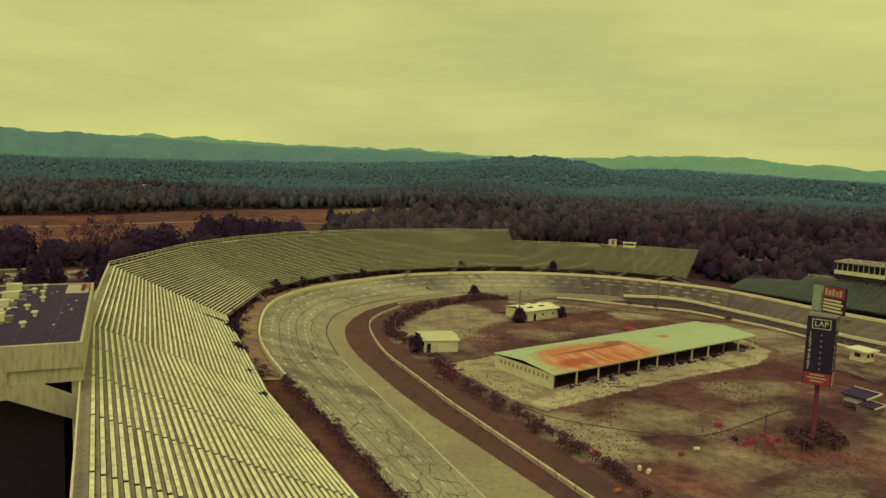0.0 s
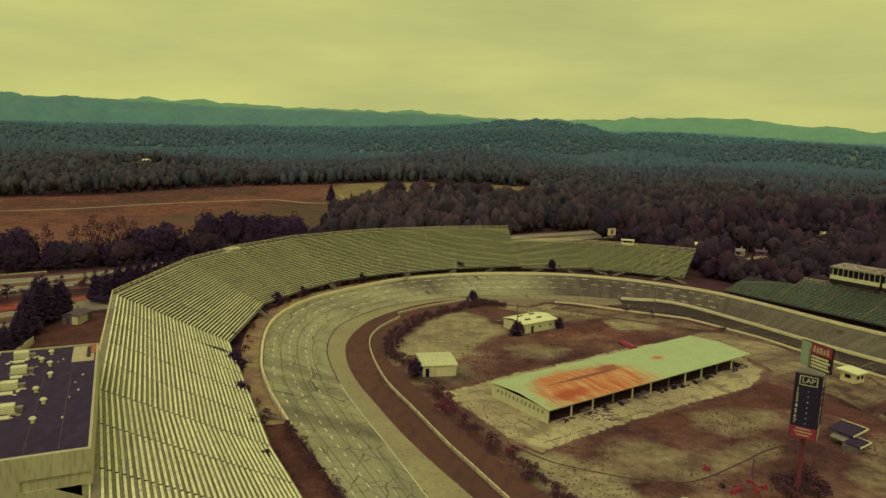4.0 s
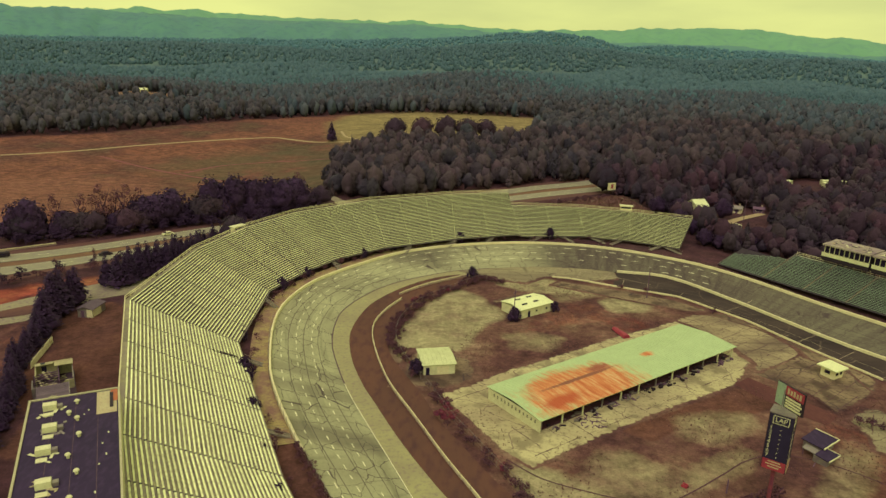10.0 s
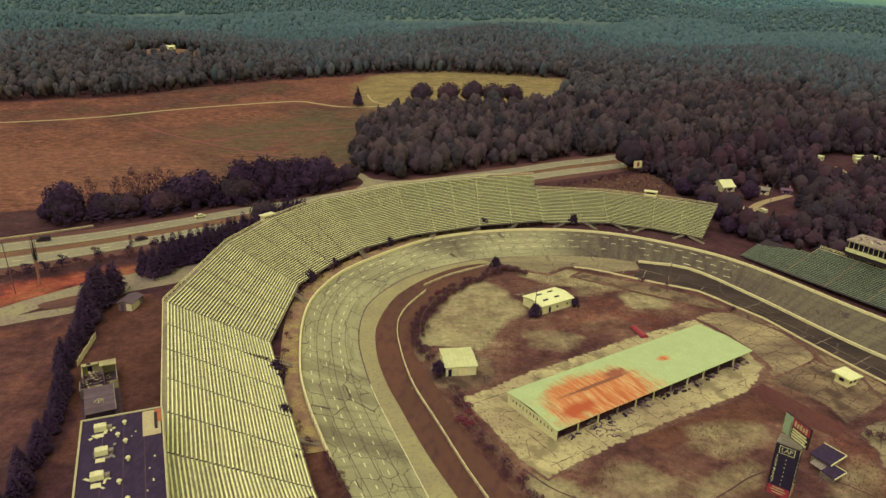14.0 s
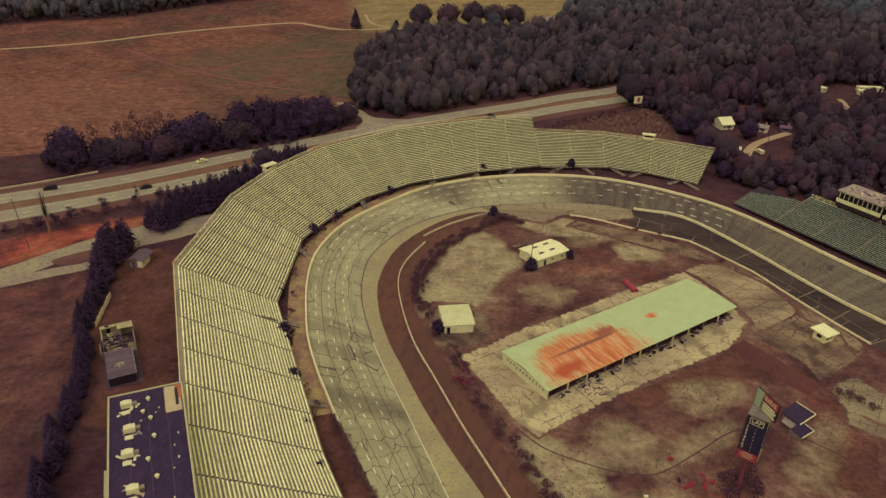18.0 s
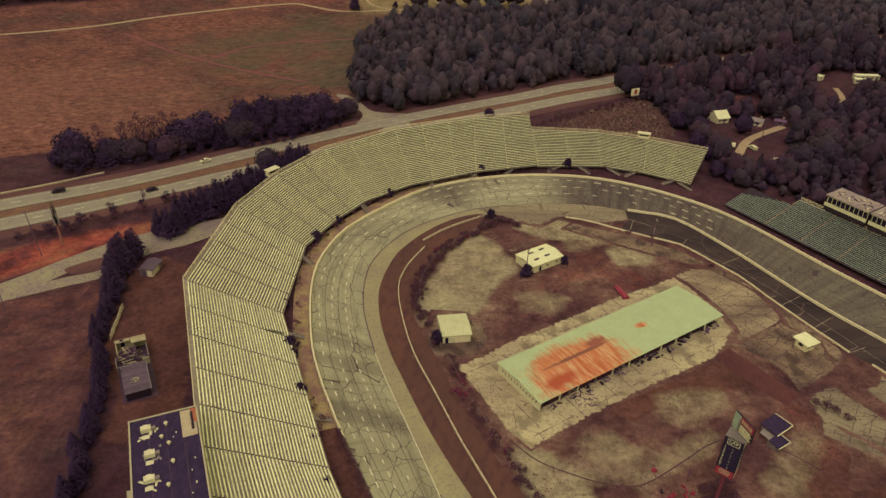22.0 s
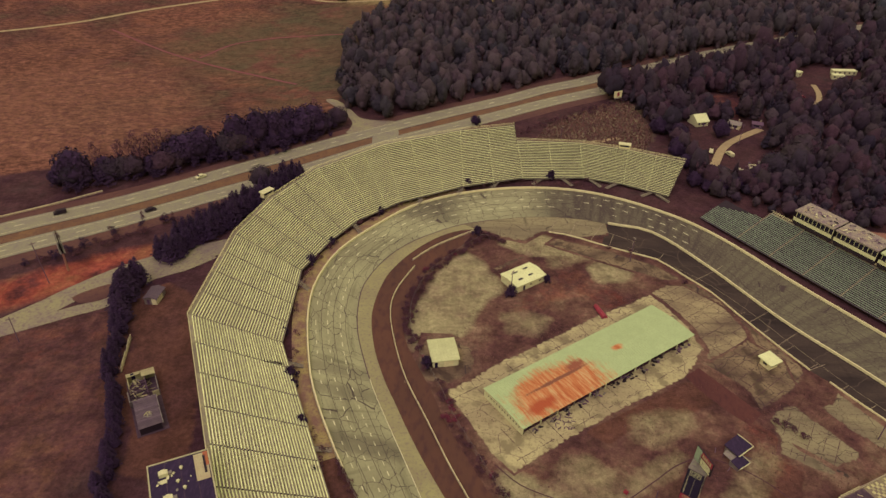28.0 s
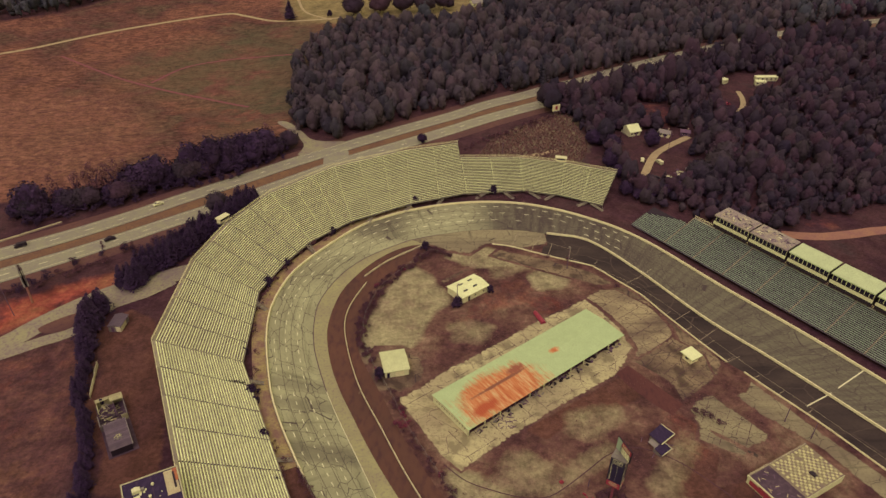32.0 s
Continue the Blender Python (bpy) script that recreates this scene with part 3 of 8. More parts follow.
pale = np.maximum(pale, 0.48 * near(GX, GY, [(38, 302), (52, 334), (84, 366), (98, 372), (100, 330), (92, 310), (60, 304)], 8))
green = 0 * GX
for outline in GREEN_FIELD:
    green = np.maximum(green, 0.66 * near(GX, GY, outline, 40))
oval = 1 - np.clip(share * 30, 0, 1)
straw = 0.66 * near(GX, GY, [(-330, 300), (-196, 290), (-165, 300), (-148, 326), (-156, 375), (-188, 410), (-232, 412), (-300, 380)], 25)
straw = np.maximum(straw, 0.30 * near(GX, GY, LEFT_FIELD, 10))
covers = {"meadow": near(GX, GY, MEADOW, 30), "straw": straw, "green": green, "field": near(GX, GY, FIELD, 8), "clay": clay, "pale": pale, "infield": oval, "lot": np.maximum(near(GX, GY, BACK_LOT, 5), np.maximum(bed, near(GX, GY, [(14, 40), (-9.5, 70), (-26, 104), (-32, 117), (-25.3, 116), (-14.5, 96), (-5, 76), (14, 44)], 3)))}
for key, values in covers.items():
    layer = ground_me.attributes.new(key, "FLOAT", "POINT")
    layer.data.foreach_set("value", np.clip(values, 0, 1).astype(np.float32).ravel())
ground_me.shade_smooth()


def ground_material():
    m = bpy.data.materials.new("ground_cover")
    m.use_nodes = True
    n, l = m.node_tree.nodes, m.node_tree.links
    b = n["Principled BSDF"]
    b.inputs["Roughness"].default_value, b.inputs["Specular IOR Level"].default_value = 0.97, 0.1
    geo = n.new("ShaderNodeNewGeometry")

    pos = geo.outputs["Position"]

    def noisy(scale, detail=6.0, stretch=(1, 1, 1), rough=0.62):
        return noise_of(n, l, pos, scale, detail, stretch, rough)

    def colours(fac, *stops):
        return ramp_of(n, l, fac, *stops)

    def cover(key, warp, soft=0.18):
        """The mask of one cover with its edge broken up by noise."""
        a = n.new("ShaderNodeAttribute")
        a.attribute_name = key
        s = n.new("ShaderNodeMath")
        s.operation = "MULTIPLY_ADD"
        l.new(warp, s.inputs[0])
        s.inputs[1].default_value = 0.9
        l.new(a.outputs["Fac"], s.inputs[2])
        r = n.new("ShaderNodeMapRange")
        r.inputs["From Min"].default_value, r.inputs["From Max"].default_value = 0.95 - soft, 0.95 + soft
        l.new(s.outputs["Value"], r.inputs["Value"])
        return r.outputs["Result"]

    def over(base, top, fac):
        x = n.new("ShaderNodeMix")
        x.data_type = "RGBA"
        l.new(fac, x.inputs["Factor"])
        l.new(base, x.inputs["A"])
        l.new(top, x.inputs["B"])
        return x.outputs["Result"]

    big, mid, small = noisy(0.013), noisy(0.06, 8), noisy(0.5, 6)
    floor_c = colours(mid, (0.35, (0.054, 0.023, 0.034)), (0.55, (0.078, 0.036, 0.041)), (0.70, (0.060, 0.036, 0.040)))
    dirt = dirt_of(n, l, pos)
    pale_c = colours(noisy(0.11, 9, rough=0.7), (0.36, (0.340, 0.312, 0.165)), (0.50, (0.300, 0.264, 0.146)), (0.62, (0.228, 0.180, 0.112)))
    clay_c = colours(mid, (0.33, (0.095, 0.032, 0.034)), (0.50, (0.30, 0.070, 0.046)), (0.64, (0.33, 0.140, 0.070)))
    field_c = colours(noisy(0.010, 8, rough=0.66), (0.36, (0.164, 0.070, 0.055)), (0.46, (0.208, 0.093, 0.063)), (0.53, (0.136, 0.060, 0.051)), (0.60, (0.108, 0.070, 0.048)), (0.72, (0.174, 0.074, 0.056)))
    tuft = colours(noisy(0.22, 8, (1, 2.2, 1), 0.72), (0.42, (0.52, 0.50, 0.50)), (0.58, (1.2, 1.18, 1.15)))
    tint = n.new("ShaderNodeMix")
    tint.data_type, tint.blend_type = "RGBA", "MULTIPLY"
    tint.inputs["Factor"].default_value = 0.9
    l.new(field_c, tint.inputs["A"])
    l.new(tuft, tint.inputs["B"])
    lot_c = colours(mid, (0.35, (0.132, 0.060, 0.042)), (0.65, (0.094, 0.043, 0.038)))
    c = over(floor_c, dirt, cover("infield", small, 0.1))
    c = over(c, tint.outputs["Result"], cover("field", mid))
    green_c = colours(noisy(0.03, 8, rough=0.7), (0.38, (0.078, 0.077, 0.044)), (0.53, (0.108, 0.084, 0.050)), (0.64, (0.160, 0.068, 0.055)))
    c = over(c, green_c, cover("green", noisy(0.02, 8), 0.4))
    straw_c = colours(noisy(0.25, 8, (1, 1.6, 1), 0.75), (0.38, (0.120, 0.050, 0.046)), (0.50, (0.210, 0.094, 0.064)), (0.62, (0.300, 0.148, 0.088)))
    c = over(c, straw_c, cover("straw", noisy(0.02, 8), 0.4))
    c = over(c, colours(noisy(0.05, 8), (0.38, (0.270, 0.215, 0.092)), (0.62, (0.190, 0.150, 0.070))), cover("meadow", noisy(0.02, 8), 0.3))
    c = over(c, lot_c, cover("lot", noisy(0.16, 8), 0.12))
    c = over(c, clay_c, cover("clay", noisy(0.12, 9, rough=0.7), 0.28))
    c = over(c, pale_c, cover("pale", noisy(0.09, 9, rough=0.7), 0.24))
    c = mottled(n, l, c, pos)
    l.new(c, b.inputs["Base Color"])
    bp = n.new("ShaderNodeBump")
    bp.inputs["Strength"].default_value, bp.inputs["Distance"].default_value = 0.6, 0.25
    l.new(noisy(0.8, 8), bp.inputs["Height"])
    l.new(bp.outputs["Normal"], b.inputs["Normal"])
    return m


ground_me.materials.append(ground_material())
tagged(new("ground", ground_me), "brown dirt and dry grass ground with reddish clay patches", "ground", kind="structure")


# ---- the banked track ----
def cracked(name, light, dark, line, crack_scale=0.15, stains=True, seams=0.0, rim=False):
    """Old asphalt by its own length and width: slabs of slightly different tone, dark cracks, long tyre-dark bands."""
    m = bpy.data.materials.new(name)
    m.use_nodes = True
    n, l = m.node_tree.nodes, m.node_tree.links
    b = n["Principled BSDF"]
    b.inputs["Roughness"].default_value, b.inputs["Specular IOR Level"].default_value = 0.9, 0.2
    uv = n.new("ShaderNodeUVMap")
    uv.uv_map = "way"

    def mapped(scale, src=None):
        mp = n.new("ShaderNodeMapping")
        mp.inputs["Scale"].default_value = scale
        l.new(src or uv.outputs["UV"], mp.inputs["Vector"])
        return mp.outputs["Vector"]

    def noisy(scale, vec, detail=6.0):
        t = n.new("ShaderNodeTexNoise")
        t.inputs["Scale"].default_value, t.inputs["Detail"].default_value = scale, detail
        l.new(vec, t.inputs["Vector"])
        return t

    wobble = noisy(0.25, uv.outputs["UV"])
    add = n.new("ShaderNodeVectorMath")
    add.operation = "MULTIPLY_ADD"
    l.new(wobble.outputs["Color"], add.inputs[0])
    add.inputs[1].default_value = (2.6, 2.6, 0)
    l.new(uv.outputs["UV"], add.inputs[2])
    cell = n.new("ShaderNodeTexVoronoi")
    cell.feature = "DISTANCE_TO_EDGE"
    cell.inputs["Randomness"].default_value = 0.85
    cell.inputs["Scale"].default_value = crack_scale
    l.new(mapped((0.9, 1.5, 1), add.outputs["Vector"]), cell.inputs["Vector"])
    crack = n.new("ShaderNodeMapRange")
    crack.inputs["From Min"].default_value, crack.inputs["From Max"].default_value = 0.005, 0.014
    crack.inputs["To Min"].default_value, crack.inputs["To Max"].default_value = 0.92, 0.0
    l.new(cell.outputs["Distance"], crack.inputs["Value"])
    tone = n.new("ShaderNodeValToRGB")
    tone.color_ramp.elements[0].position, tone.color_ramp.elements[1].position = 0.36, 0.66
    tone.color_ramp.elements[0].color, tone.color_ramp.elements[1].color = (*light, 1), (*dark, 1)
    l.new(noisy(0.05, mapped((1, 2, 1)), 8).outputs["Fac"], tone.inputs["Fac"])
    out = tone.outputs["Color"]

    def darken(out, fac, colour):
        x = n.new("ShaderNodeMix")
        x.data_type = "RGBA"
        l.new(fac, x.inputs["Factor"])
        l.new(out, x.inputs["A"])
        x.inputs["B"].default_value = (*colour, 1)
        return x.outputs["Result"]

    if not stains:
        for scale, lo, top in ((0.16, 0.52, 0.75), (0.9, 0.56, 0.6)):
            r = n.new("ShaderNodeMapRange")
            r.inputs["From Min"].default_value, r.inputs["From Max"].default_value, r.inputs["To Max"].default_value = lo, lo + 0.1, top
            l.new(noisy(scale, uv.outputs["UV"], 9).outputs["Fac"], r.inputs["Value"])
            out = darken(out, r.outputs["Result"], [c * 0.55 for c in dark])
    if stains:
        for size, scale, lo, top in (((0.035, 0.5, 1), 1.0, 0.56, 0.5), ((0.30, 0.03, 1), 1.0, 0.60, 0.75)):
            r = n.new("ShaderNodeMapRange")
            r.inputs["From Min"].default_value, r.inputs["From Max"].default_value, r.inputs["To Max"].default_value = lo, lo + 0.14, top
            l.new(noisy(scale, mapped(size), 5).outputs["Fac"], r.inputs["Value"])
            out = darken(out, r.outputs["Result"], [c * 0.5 for c in dark])
    if seams:
        sep = n.new("ShaderNodeSeparateXYZ")
        l.new(uv.outputs["UV"], sep.inputs["Vector"])
        fr = n.new("ShaderNodeMath")
        fr.operation = "PINGPONG"
        l.new(sep.outputs["Y"], fr.inputs[0])
        fr.inputs[1].default_value = seams
        r = n.new("ShaderNodeMapRange")
        r.inputs["From Min"].default_value, r.inputs["From Max"].default_value, r.inputs["To Min"].default_value, r.inputs["To Max"].default_value = 0.05, 0.13, 0.8, 0.0
        l.new(fr.outputs["Value"], r.inputs["Value"])
        out = darken(out, r.outputs["Result"], line)
        fx = n.new("ShaderNodeMath")
        fx.operation = "PINGPONG"
        shift = n.new("ShaderNodeMath")
        shift.operation = "MULTIPLY_ADD"
        l.new(noisy(0.11, uv.outputs["UV"], 3).outputs["Fac"], shift.inputs[0])
        shift.inputs[1].default_value = 9.0
        l.new(sep.outputs["X"], shift.inputs[2])
        l.new(shift.outputs["Value"], fx.inputs[0])
        fx.inputs[1].default_value = 5.5
        r = n.new("ShaderNodeMapRange")
        r.inputs["From Min"].default_value, r.inputs["From Max"].default_value, r.inputs["To Min"].default_value, r.inputs["To Max"].default_value = 0.05, 0.12, 0.7, 0.0
        l.new(fx.outputs["Value"], r.inputs["Value"])
        out = darken(out, r.outputs["Result"], line)
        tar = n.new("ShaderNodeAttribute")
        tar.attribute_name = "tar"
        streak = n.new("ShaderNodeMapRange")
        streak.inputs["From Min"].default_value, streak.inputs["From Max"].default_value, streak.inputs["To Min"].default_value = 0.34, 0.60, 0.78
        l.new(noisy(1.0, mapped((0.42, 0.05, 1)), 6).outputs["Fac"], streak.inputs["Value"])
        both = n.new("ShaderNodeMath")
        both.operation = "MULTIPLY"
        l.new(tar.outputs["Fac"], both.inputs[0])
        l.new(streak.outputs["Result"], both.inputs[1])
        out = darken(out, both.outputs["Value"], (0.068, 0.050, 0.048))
    grit = n.new("ShaderNodeMapRange")
    grit.inputs["From Min"].default_value, grit.inputs["From Max"].default_value, grit.inputs["To Max"].default_value = 0.5, 0.75, 0.6
    l.new(noisy(1.3, uv.outputs["UV"], 6).outputs["Fac"], grit.inputs["Value"])
    out = darken(out, grit.outputs["Result"], [c * 0.75 for c in dark])
    out = darken(out, crack.outputs["Result"], line)
    if rim:
        pos = n.new("ShaderNodeNewGeometry").outputs["Position"]
        edge = n.new("ShaderNodeAttribute")
        edge.attribute_name = "rim"
        creep = n.new("ShaderNodeMath")
        creep.operation = "MULTIPLY_ADD"
        l.new(noise_of(n, l, pos, 0.28, 9, rough=0.72), creep.inputs[0])
        creep.inputs[1].default_value = 1.5
        l.new(edge.outputs["Fac"], creep.inputs[2])
        r = n.new("ShaderNodeMapRange")
        r.inputs["From Min"].default_value, r.inputs["From Max"].default_value = 1.06, 1.26
        l.new(creep.outputs["Value"], r.inputs["Value"])
        x = n.new("ShaderNodeMix")
        x.data_type = "RGBA"
        l.new(r.outputs["Result"], x.inputs["Factor"])
        l.new(out, x.inputs["A"])
        l.new(mottled(n, l, dirt_of(n, l, pos), pos), x.inputs["B"])
        out = x.outputs["Result"]
    l.new(out, b.inputs["Base Color"])
    return m


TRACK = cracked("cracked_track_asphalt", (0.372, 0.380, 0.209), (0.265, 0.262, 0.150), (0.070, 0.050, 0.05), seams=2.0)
LANES = cracked("patchy_pit_asphalt", (0.068, 0.049, 0.042), (0.034, 0.024, 0.025), (0.088, 0.064, 0.052), 0.07)
PADS = cracked("cracked_pale_slab", (0.51, 0.475, 0.236), (0.34, 0.29, 0.162), (0.19, 0.14, 0.10), 0.10, False, rim=True)
GREY_PADS = cracked("cracked_grey_slab", (0.292, 0.262, 0.146), (0.185, 0.152, 0.098), (0.07, 0.048, 0.042), 0.17, True, rim=True)
MOTTLED = cracked("mottled_yard_slab", (0.37, 0.315, 0.170), (0.150, 0.108, 0.076), (0.09, 0.06, 0.05), 0.16, True, seams=0.0, rim=True)
LANES_DIRTY = cracked("oil_dark_slab", (0.105, 0.080, 0.056), (0.060, 0.044, 0.038), (0.05, 0.035, 0.03), 0.2, True, rim=True)
STAINED = cracked("stained_brown_slab", (0.275, 0.212, 0.120), (0.105, 0.068, 0.052), (0.06, 0.04, 0.042), 0.10, False, rim=True)


def add_uv(me, uvs):
    layer = me.uv_layers.new(name="way")
    loops = np.empty(len(me.loops), int)
    me.loops.foreach_get("vertex_index", loops)
    layer.data.foreach_set("uv", np.array(uvs, np.float32)[loops].ravel())


def track_place(a, u):
    r1, r0 = np.interp(a, *WALL_POLAR, period=math.tau), np.interp(a, *INNER_POLAR, period=math.tau)
    r = r0 + (r1 - r0) * u
    return CX + r * math.cos(a), CY + r * math.sin(a)


ACROSS, AROUND = 6, 480
tv, tuv, along, last = [], [], 0.0, None
for i in range(AROUND + 1):
    a = i * math.tau / AROUND
    mid = np.array(track_place(a, 0.5))
    along += 0 if last is None else float(np.hypot(*(mid - last)))
    last = mid
    for k in range(ACROSS + 1):
        u = k / ACROSS
        x, y = track_place(a, u)
        tv.append((x, y, gz(x, y) + 0.06))
        tuv.append((along, u * 16))
w = ACROSS + 1
tf = [(i * w + k, i * w + k + 1, (i + 1) * w + k + 1, (i + 1) * w + k) for i in range(AROUND) for k in range(ACROSS)]
track_me = mesh("race_track", tv, tf, TRACK, True)
add_uv(track_me, tuv)
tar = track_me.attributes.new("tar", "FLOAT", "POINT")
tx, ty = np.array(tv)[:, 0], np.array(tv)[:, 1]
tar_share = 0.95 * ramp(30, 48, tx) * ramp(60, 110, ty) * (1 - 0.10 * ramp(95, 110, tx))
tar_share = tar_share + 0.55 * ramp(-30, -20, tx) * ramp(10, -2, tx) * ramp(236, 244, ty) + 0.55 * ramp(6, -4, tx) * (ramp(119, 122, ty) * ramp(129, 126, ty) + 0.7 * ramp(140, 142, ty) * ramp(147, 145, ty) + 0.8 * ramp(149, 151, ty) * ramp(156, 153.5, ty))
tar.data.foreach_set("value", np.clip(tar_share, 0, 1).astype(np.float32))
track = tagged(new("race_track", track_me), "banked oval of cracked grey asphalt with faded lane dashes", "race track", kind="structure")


def placed_uv(ob):
    add_uv(ob.data, [(v.co.x, v.co.y) for v in ob.data.vertices])
    return ob


def ragged(ob, outline, soft=3.5, worn=lambda x, y: 0 * x):
    """Marks how near each place lies to the outline, for the dirt that creeps in from there."""
    co = np.array([v.co[:2] for v in ob.data.vertices])
    d = np.full(len(co), 1e9)
    for (x0, y0), (x1, y1) in zip(outline, outline[1:] + outline[:1]):
        u = np.clip(((co[:, 0] - x0) * (x1 - x0) + (co[:, 1] - y0) * (y1 - y0)) / ((x1 - x0) ** 2 + (y1 - y0) ** 2), 0, 1)
        d = np.minimum(d, np.hypot(co[:, 0] - x0 - u * (x1 - x0), co[:, 1] - y0 - u * (y1 - y0)))
    layer = ob.data.attributes.new("rim", "FLOAT", "POINT")
    layer.data.foreach_set("value", np.clip(1 - d / soft + worn(co[:, 0], co[:, 1]), 0, 1).astype(np.float32))
    return placed_uv(ob)


def structure(name, geo, mat, label, category, smooth=False):
    return tagged(part(name, geo, mat, smooth=smooth), label, category, kind="structure")


inner = catmull(INNER_LINE, False, 2.0)
apron_edge = catmull(APRON_LINE, False, 2.0)
k0, k1 = 0, int(np.argmin(np.hypot(inner[:, 0] - 18, inner[:, 1] - 246)))
structure("apron", strip(resample(inner[k0:k1], 150), resample(apron_edge, 150), 0.05, 0.05, 3), APRON, "pale worn asphalt apron inside the banked track", "apron")
far_pad = [tuple(p) for p in inner[k1 - 6:int(np.argmin(np.hypot(inner[:, 0] - 66, inner[:, 1] - 244.5))):4]] + [(64, 236), (52, 231.5), (39, 237), (30, 228), (20, 231)]
ragged(structure("apron_far", patch(far_pad, 0.07, 1.5, smooth=False), GREY_PADS, "wide worn asphalt apron at the head of the pit lane", "apron"), far_pad, 3.0, lambda x, y: -1.2 * ramp(236, 241, y))
pit_a = catmull(PIT_WALL_LINE, False, 2.0)
pit_b = catmull(PIT_LANE_WALL + PIT_LANE_WALL_NEAR, False, 2.0)
pit = structure("pit_road", strip(resample(pit_a, 90), resample(pit_b[10:], 90), 0.06, 0.06, 4), LANES, "dark patched asphalt pit road", "road")
placed_uv(pit)
structure("verge", strip(resample(apron_edge[:-6], 140), resample(catmull(FENCE_LINE, False, 2.0)[:-8], 140), 0.03, 0.06, 3), VERGE, "brown grass verge between apron and infield fence", "verge")
outer = catmull(WALL_LINE, False, 2.0)
left_end = int(np.argmin(np.hypot(outer[:, 0] + 26.4, outer[:, 1] - 118.5)))
structure("walkway", strip(offset(outer, 0.6)[left_end:left_end + 78], offset(outer, 5.2)[left_end:left_end + 78], 0.05, 0.4, 3), RUST_CONCRETE,
          "rust-stained concrete walkway below the grandstand", "walkway")


def slab_of(name, outline, lift, mat, label, soft=3.5, worn=lambda x, y: 0 * x):
    return ragged(structure(name, patch(outline, lift, 1.5, smooth=False), mat, label, "paving"), outline, soft, worn)


def low_wall(name, line, height, thick, mat, label, category, lift=0.0, length=6.0):
    """A wall of cast lengths along a line, each a piece of its own."""
    d = np.concatenate([[0], np.cumsum(np.hypot(*np.diff(line, axis=0).T))])
    n = max(1, int(d[-1] / length))
    pts = resample(line, n + 1)
    top = thing(name, at(0, 0), label, category, kind="structure")
    for a, b in zip(pts[:-1], pts[1:]):
        t = (b - a) / np.linalg.norm(b - a)
        s = np.array([-t[1], t[0]]) * thick / 2
        a2, b2 = a + t * 0.02, b - t * 0.02
        za, zb = gz(*a) + lift, gz(*b) + lift
        sa, ia, ea = [(a2 + s), (b2 + s), (b2 - s), (a2 - s)], 0.15, height
        v = [(*p, z - 0.3) for p, z in zip(sa, (za, zb, zb, za))]
        mid = [(a2 + s * 0.9), (b2 + s * 0.9), (b2 - s * 0.9), (a2 - s * 0.9)]
        v += [(*p, z + height - 0.06) for p, z in zip(mid, (za, zb, zb, za))]
        cap = [(a2 + s * 0.6), (b2 + s * 0.6), (b2 - s * 0.6), (a2 - s * 0.6)]
        v += [(*p, z + height) for p, z in zip(cap, (za, zb, zb, za))]
        f = [(8, 9, 10, 11)] + [(i, (i + 1) % 4, 4 + (i + 1) % 4, 4 + i) for i in range(4)] + [(4 + i, 4 + (i + 1) % 4, 8 + (i + 1) % 4, 8 + i) for i in range(4)]
        part("wall_length", (v, f), mat, top)
    return top


low_wall("track_wall", offset(outer, 0.3)[left_end - 2:], 1.0, 0.55, WALL_CONCRETE, "pale concrete retaining wall round the outside of the track", "wall")
low_wall("pit_wall", pit_a, 0.95, 0.5, WALL_CONCRETE, "pale concrete wall between track and pit road", "wall")
low_wall("pit_lane_wall", catmull(PIT_LANE_WALL, False, 2.0), 0.55, 0.3, WALL_CONCRETE, "low pale concrete wall along the pit lane", "wall")
low_wall("pit_lane_wall_near", catmull(PIT_LANE_WALL_NEAR, False, 2.0), 0.55, 0.3, WALL_CONCRETE, "low pale concrete wall along the pit lane", "wall")
for points in ([(45, 249), (40, 237)], [(48, 235), (52, 245)], [(56, 232), (63, 245)], [(63, 229), (66, 237)], [(71, 225), (73, 232)], [(80, 220), (83, 224)],
               [(91, 208), (103, 216)], [(102, 184), (112, 191)], [(108, 173), (116, 179)], [(114, 162), (120, 165)], [(52, 245), (66, 237), (74, 232)]):
    structure("painted_line", ribbon(points, 0.16, 0.12, 3), CONCRETE, "faded white painted line on the pit apron", "marking")
structure("finish_line", ribbon([(132, 141.1), (143, 146.6)], 0.4, 0.15, 2), PAINT, "white painted start and finish line", "marking")

near_line = np.array([p for p in inner if p[1] < 152 and p[1] > 40 and p[0] < 40])
structure("inner_line", strip(offset(near_line, 0.09), offset(near_line, -0.09), 0.12, 0.12), PAINT, "worn white line along the inside of the track", "marking")
far_line = np.array([p for p in inner if p[1] >= 150 and p[0] < 20])
structure("inner_seam", strip(offset(far_line, 0.16), offset(far_line, -0.16), 0.11, 0.11), TAR_SEAM, "dark tarred seam between track and apron", "seam")

structure("finish_line_outer", ribbon([(145.8, 148.1), (158.5, 154.8)], 0.4, 0.15, 2), PAINT, "white painted start and finish line", "marking")

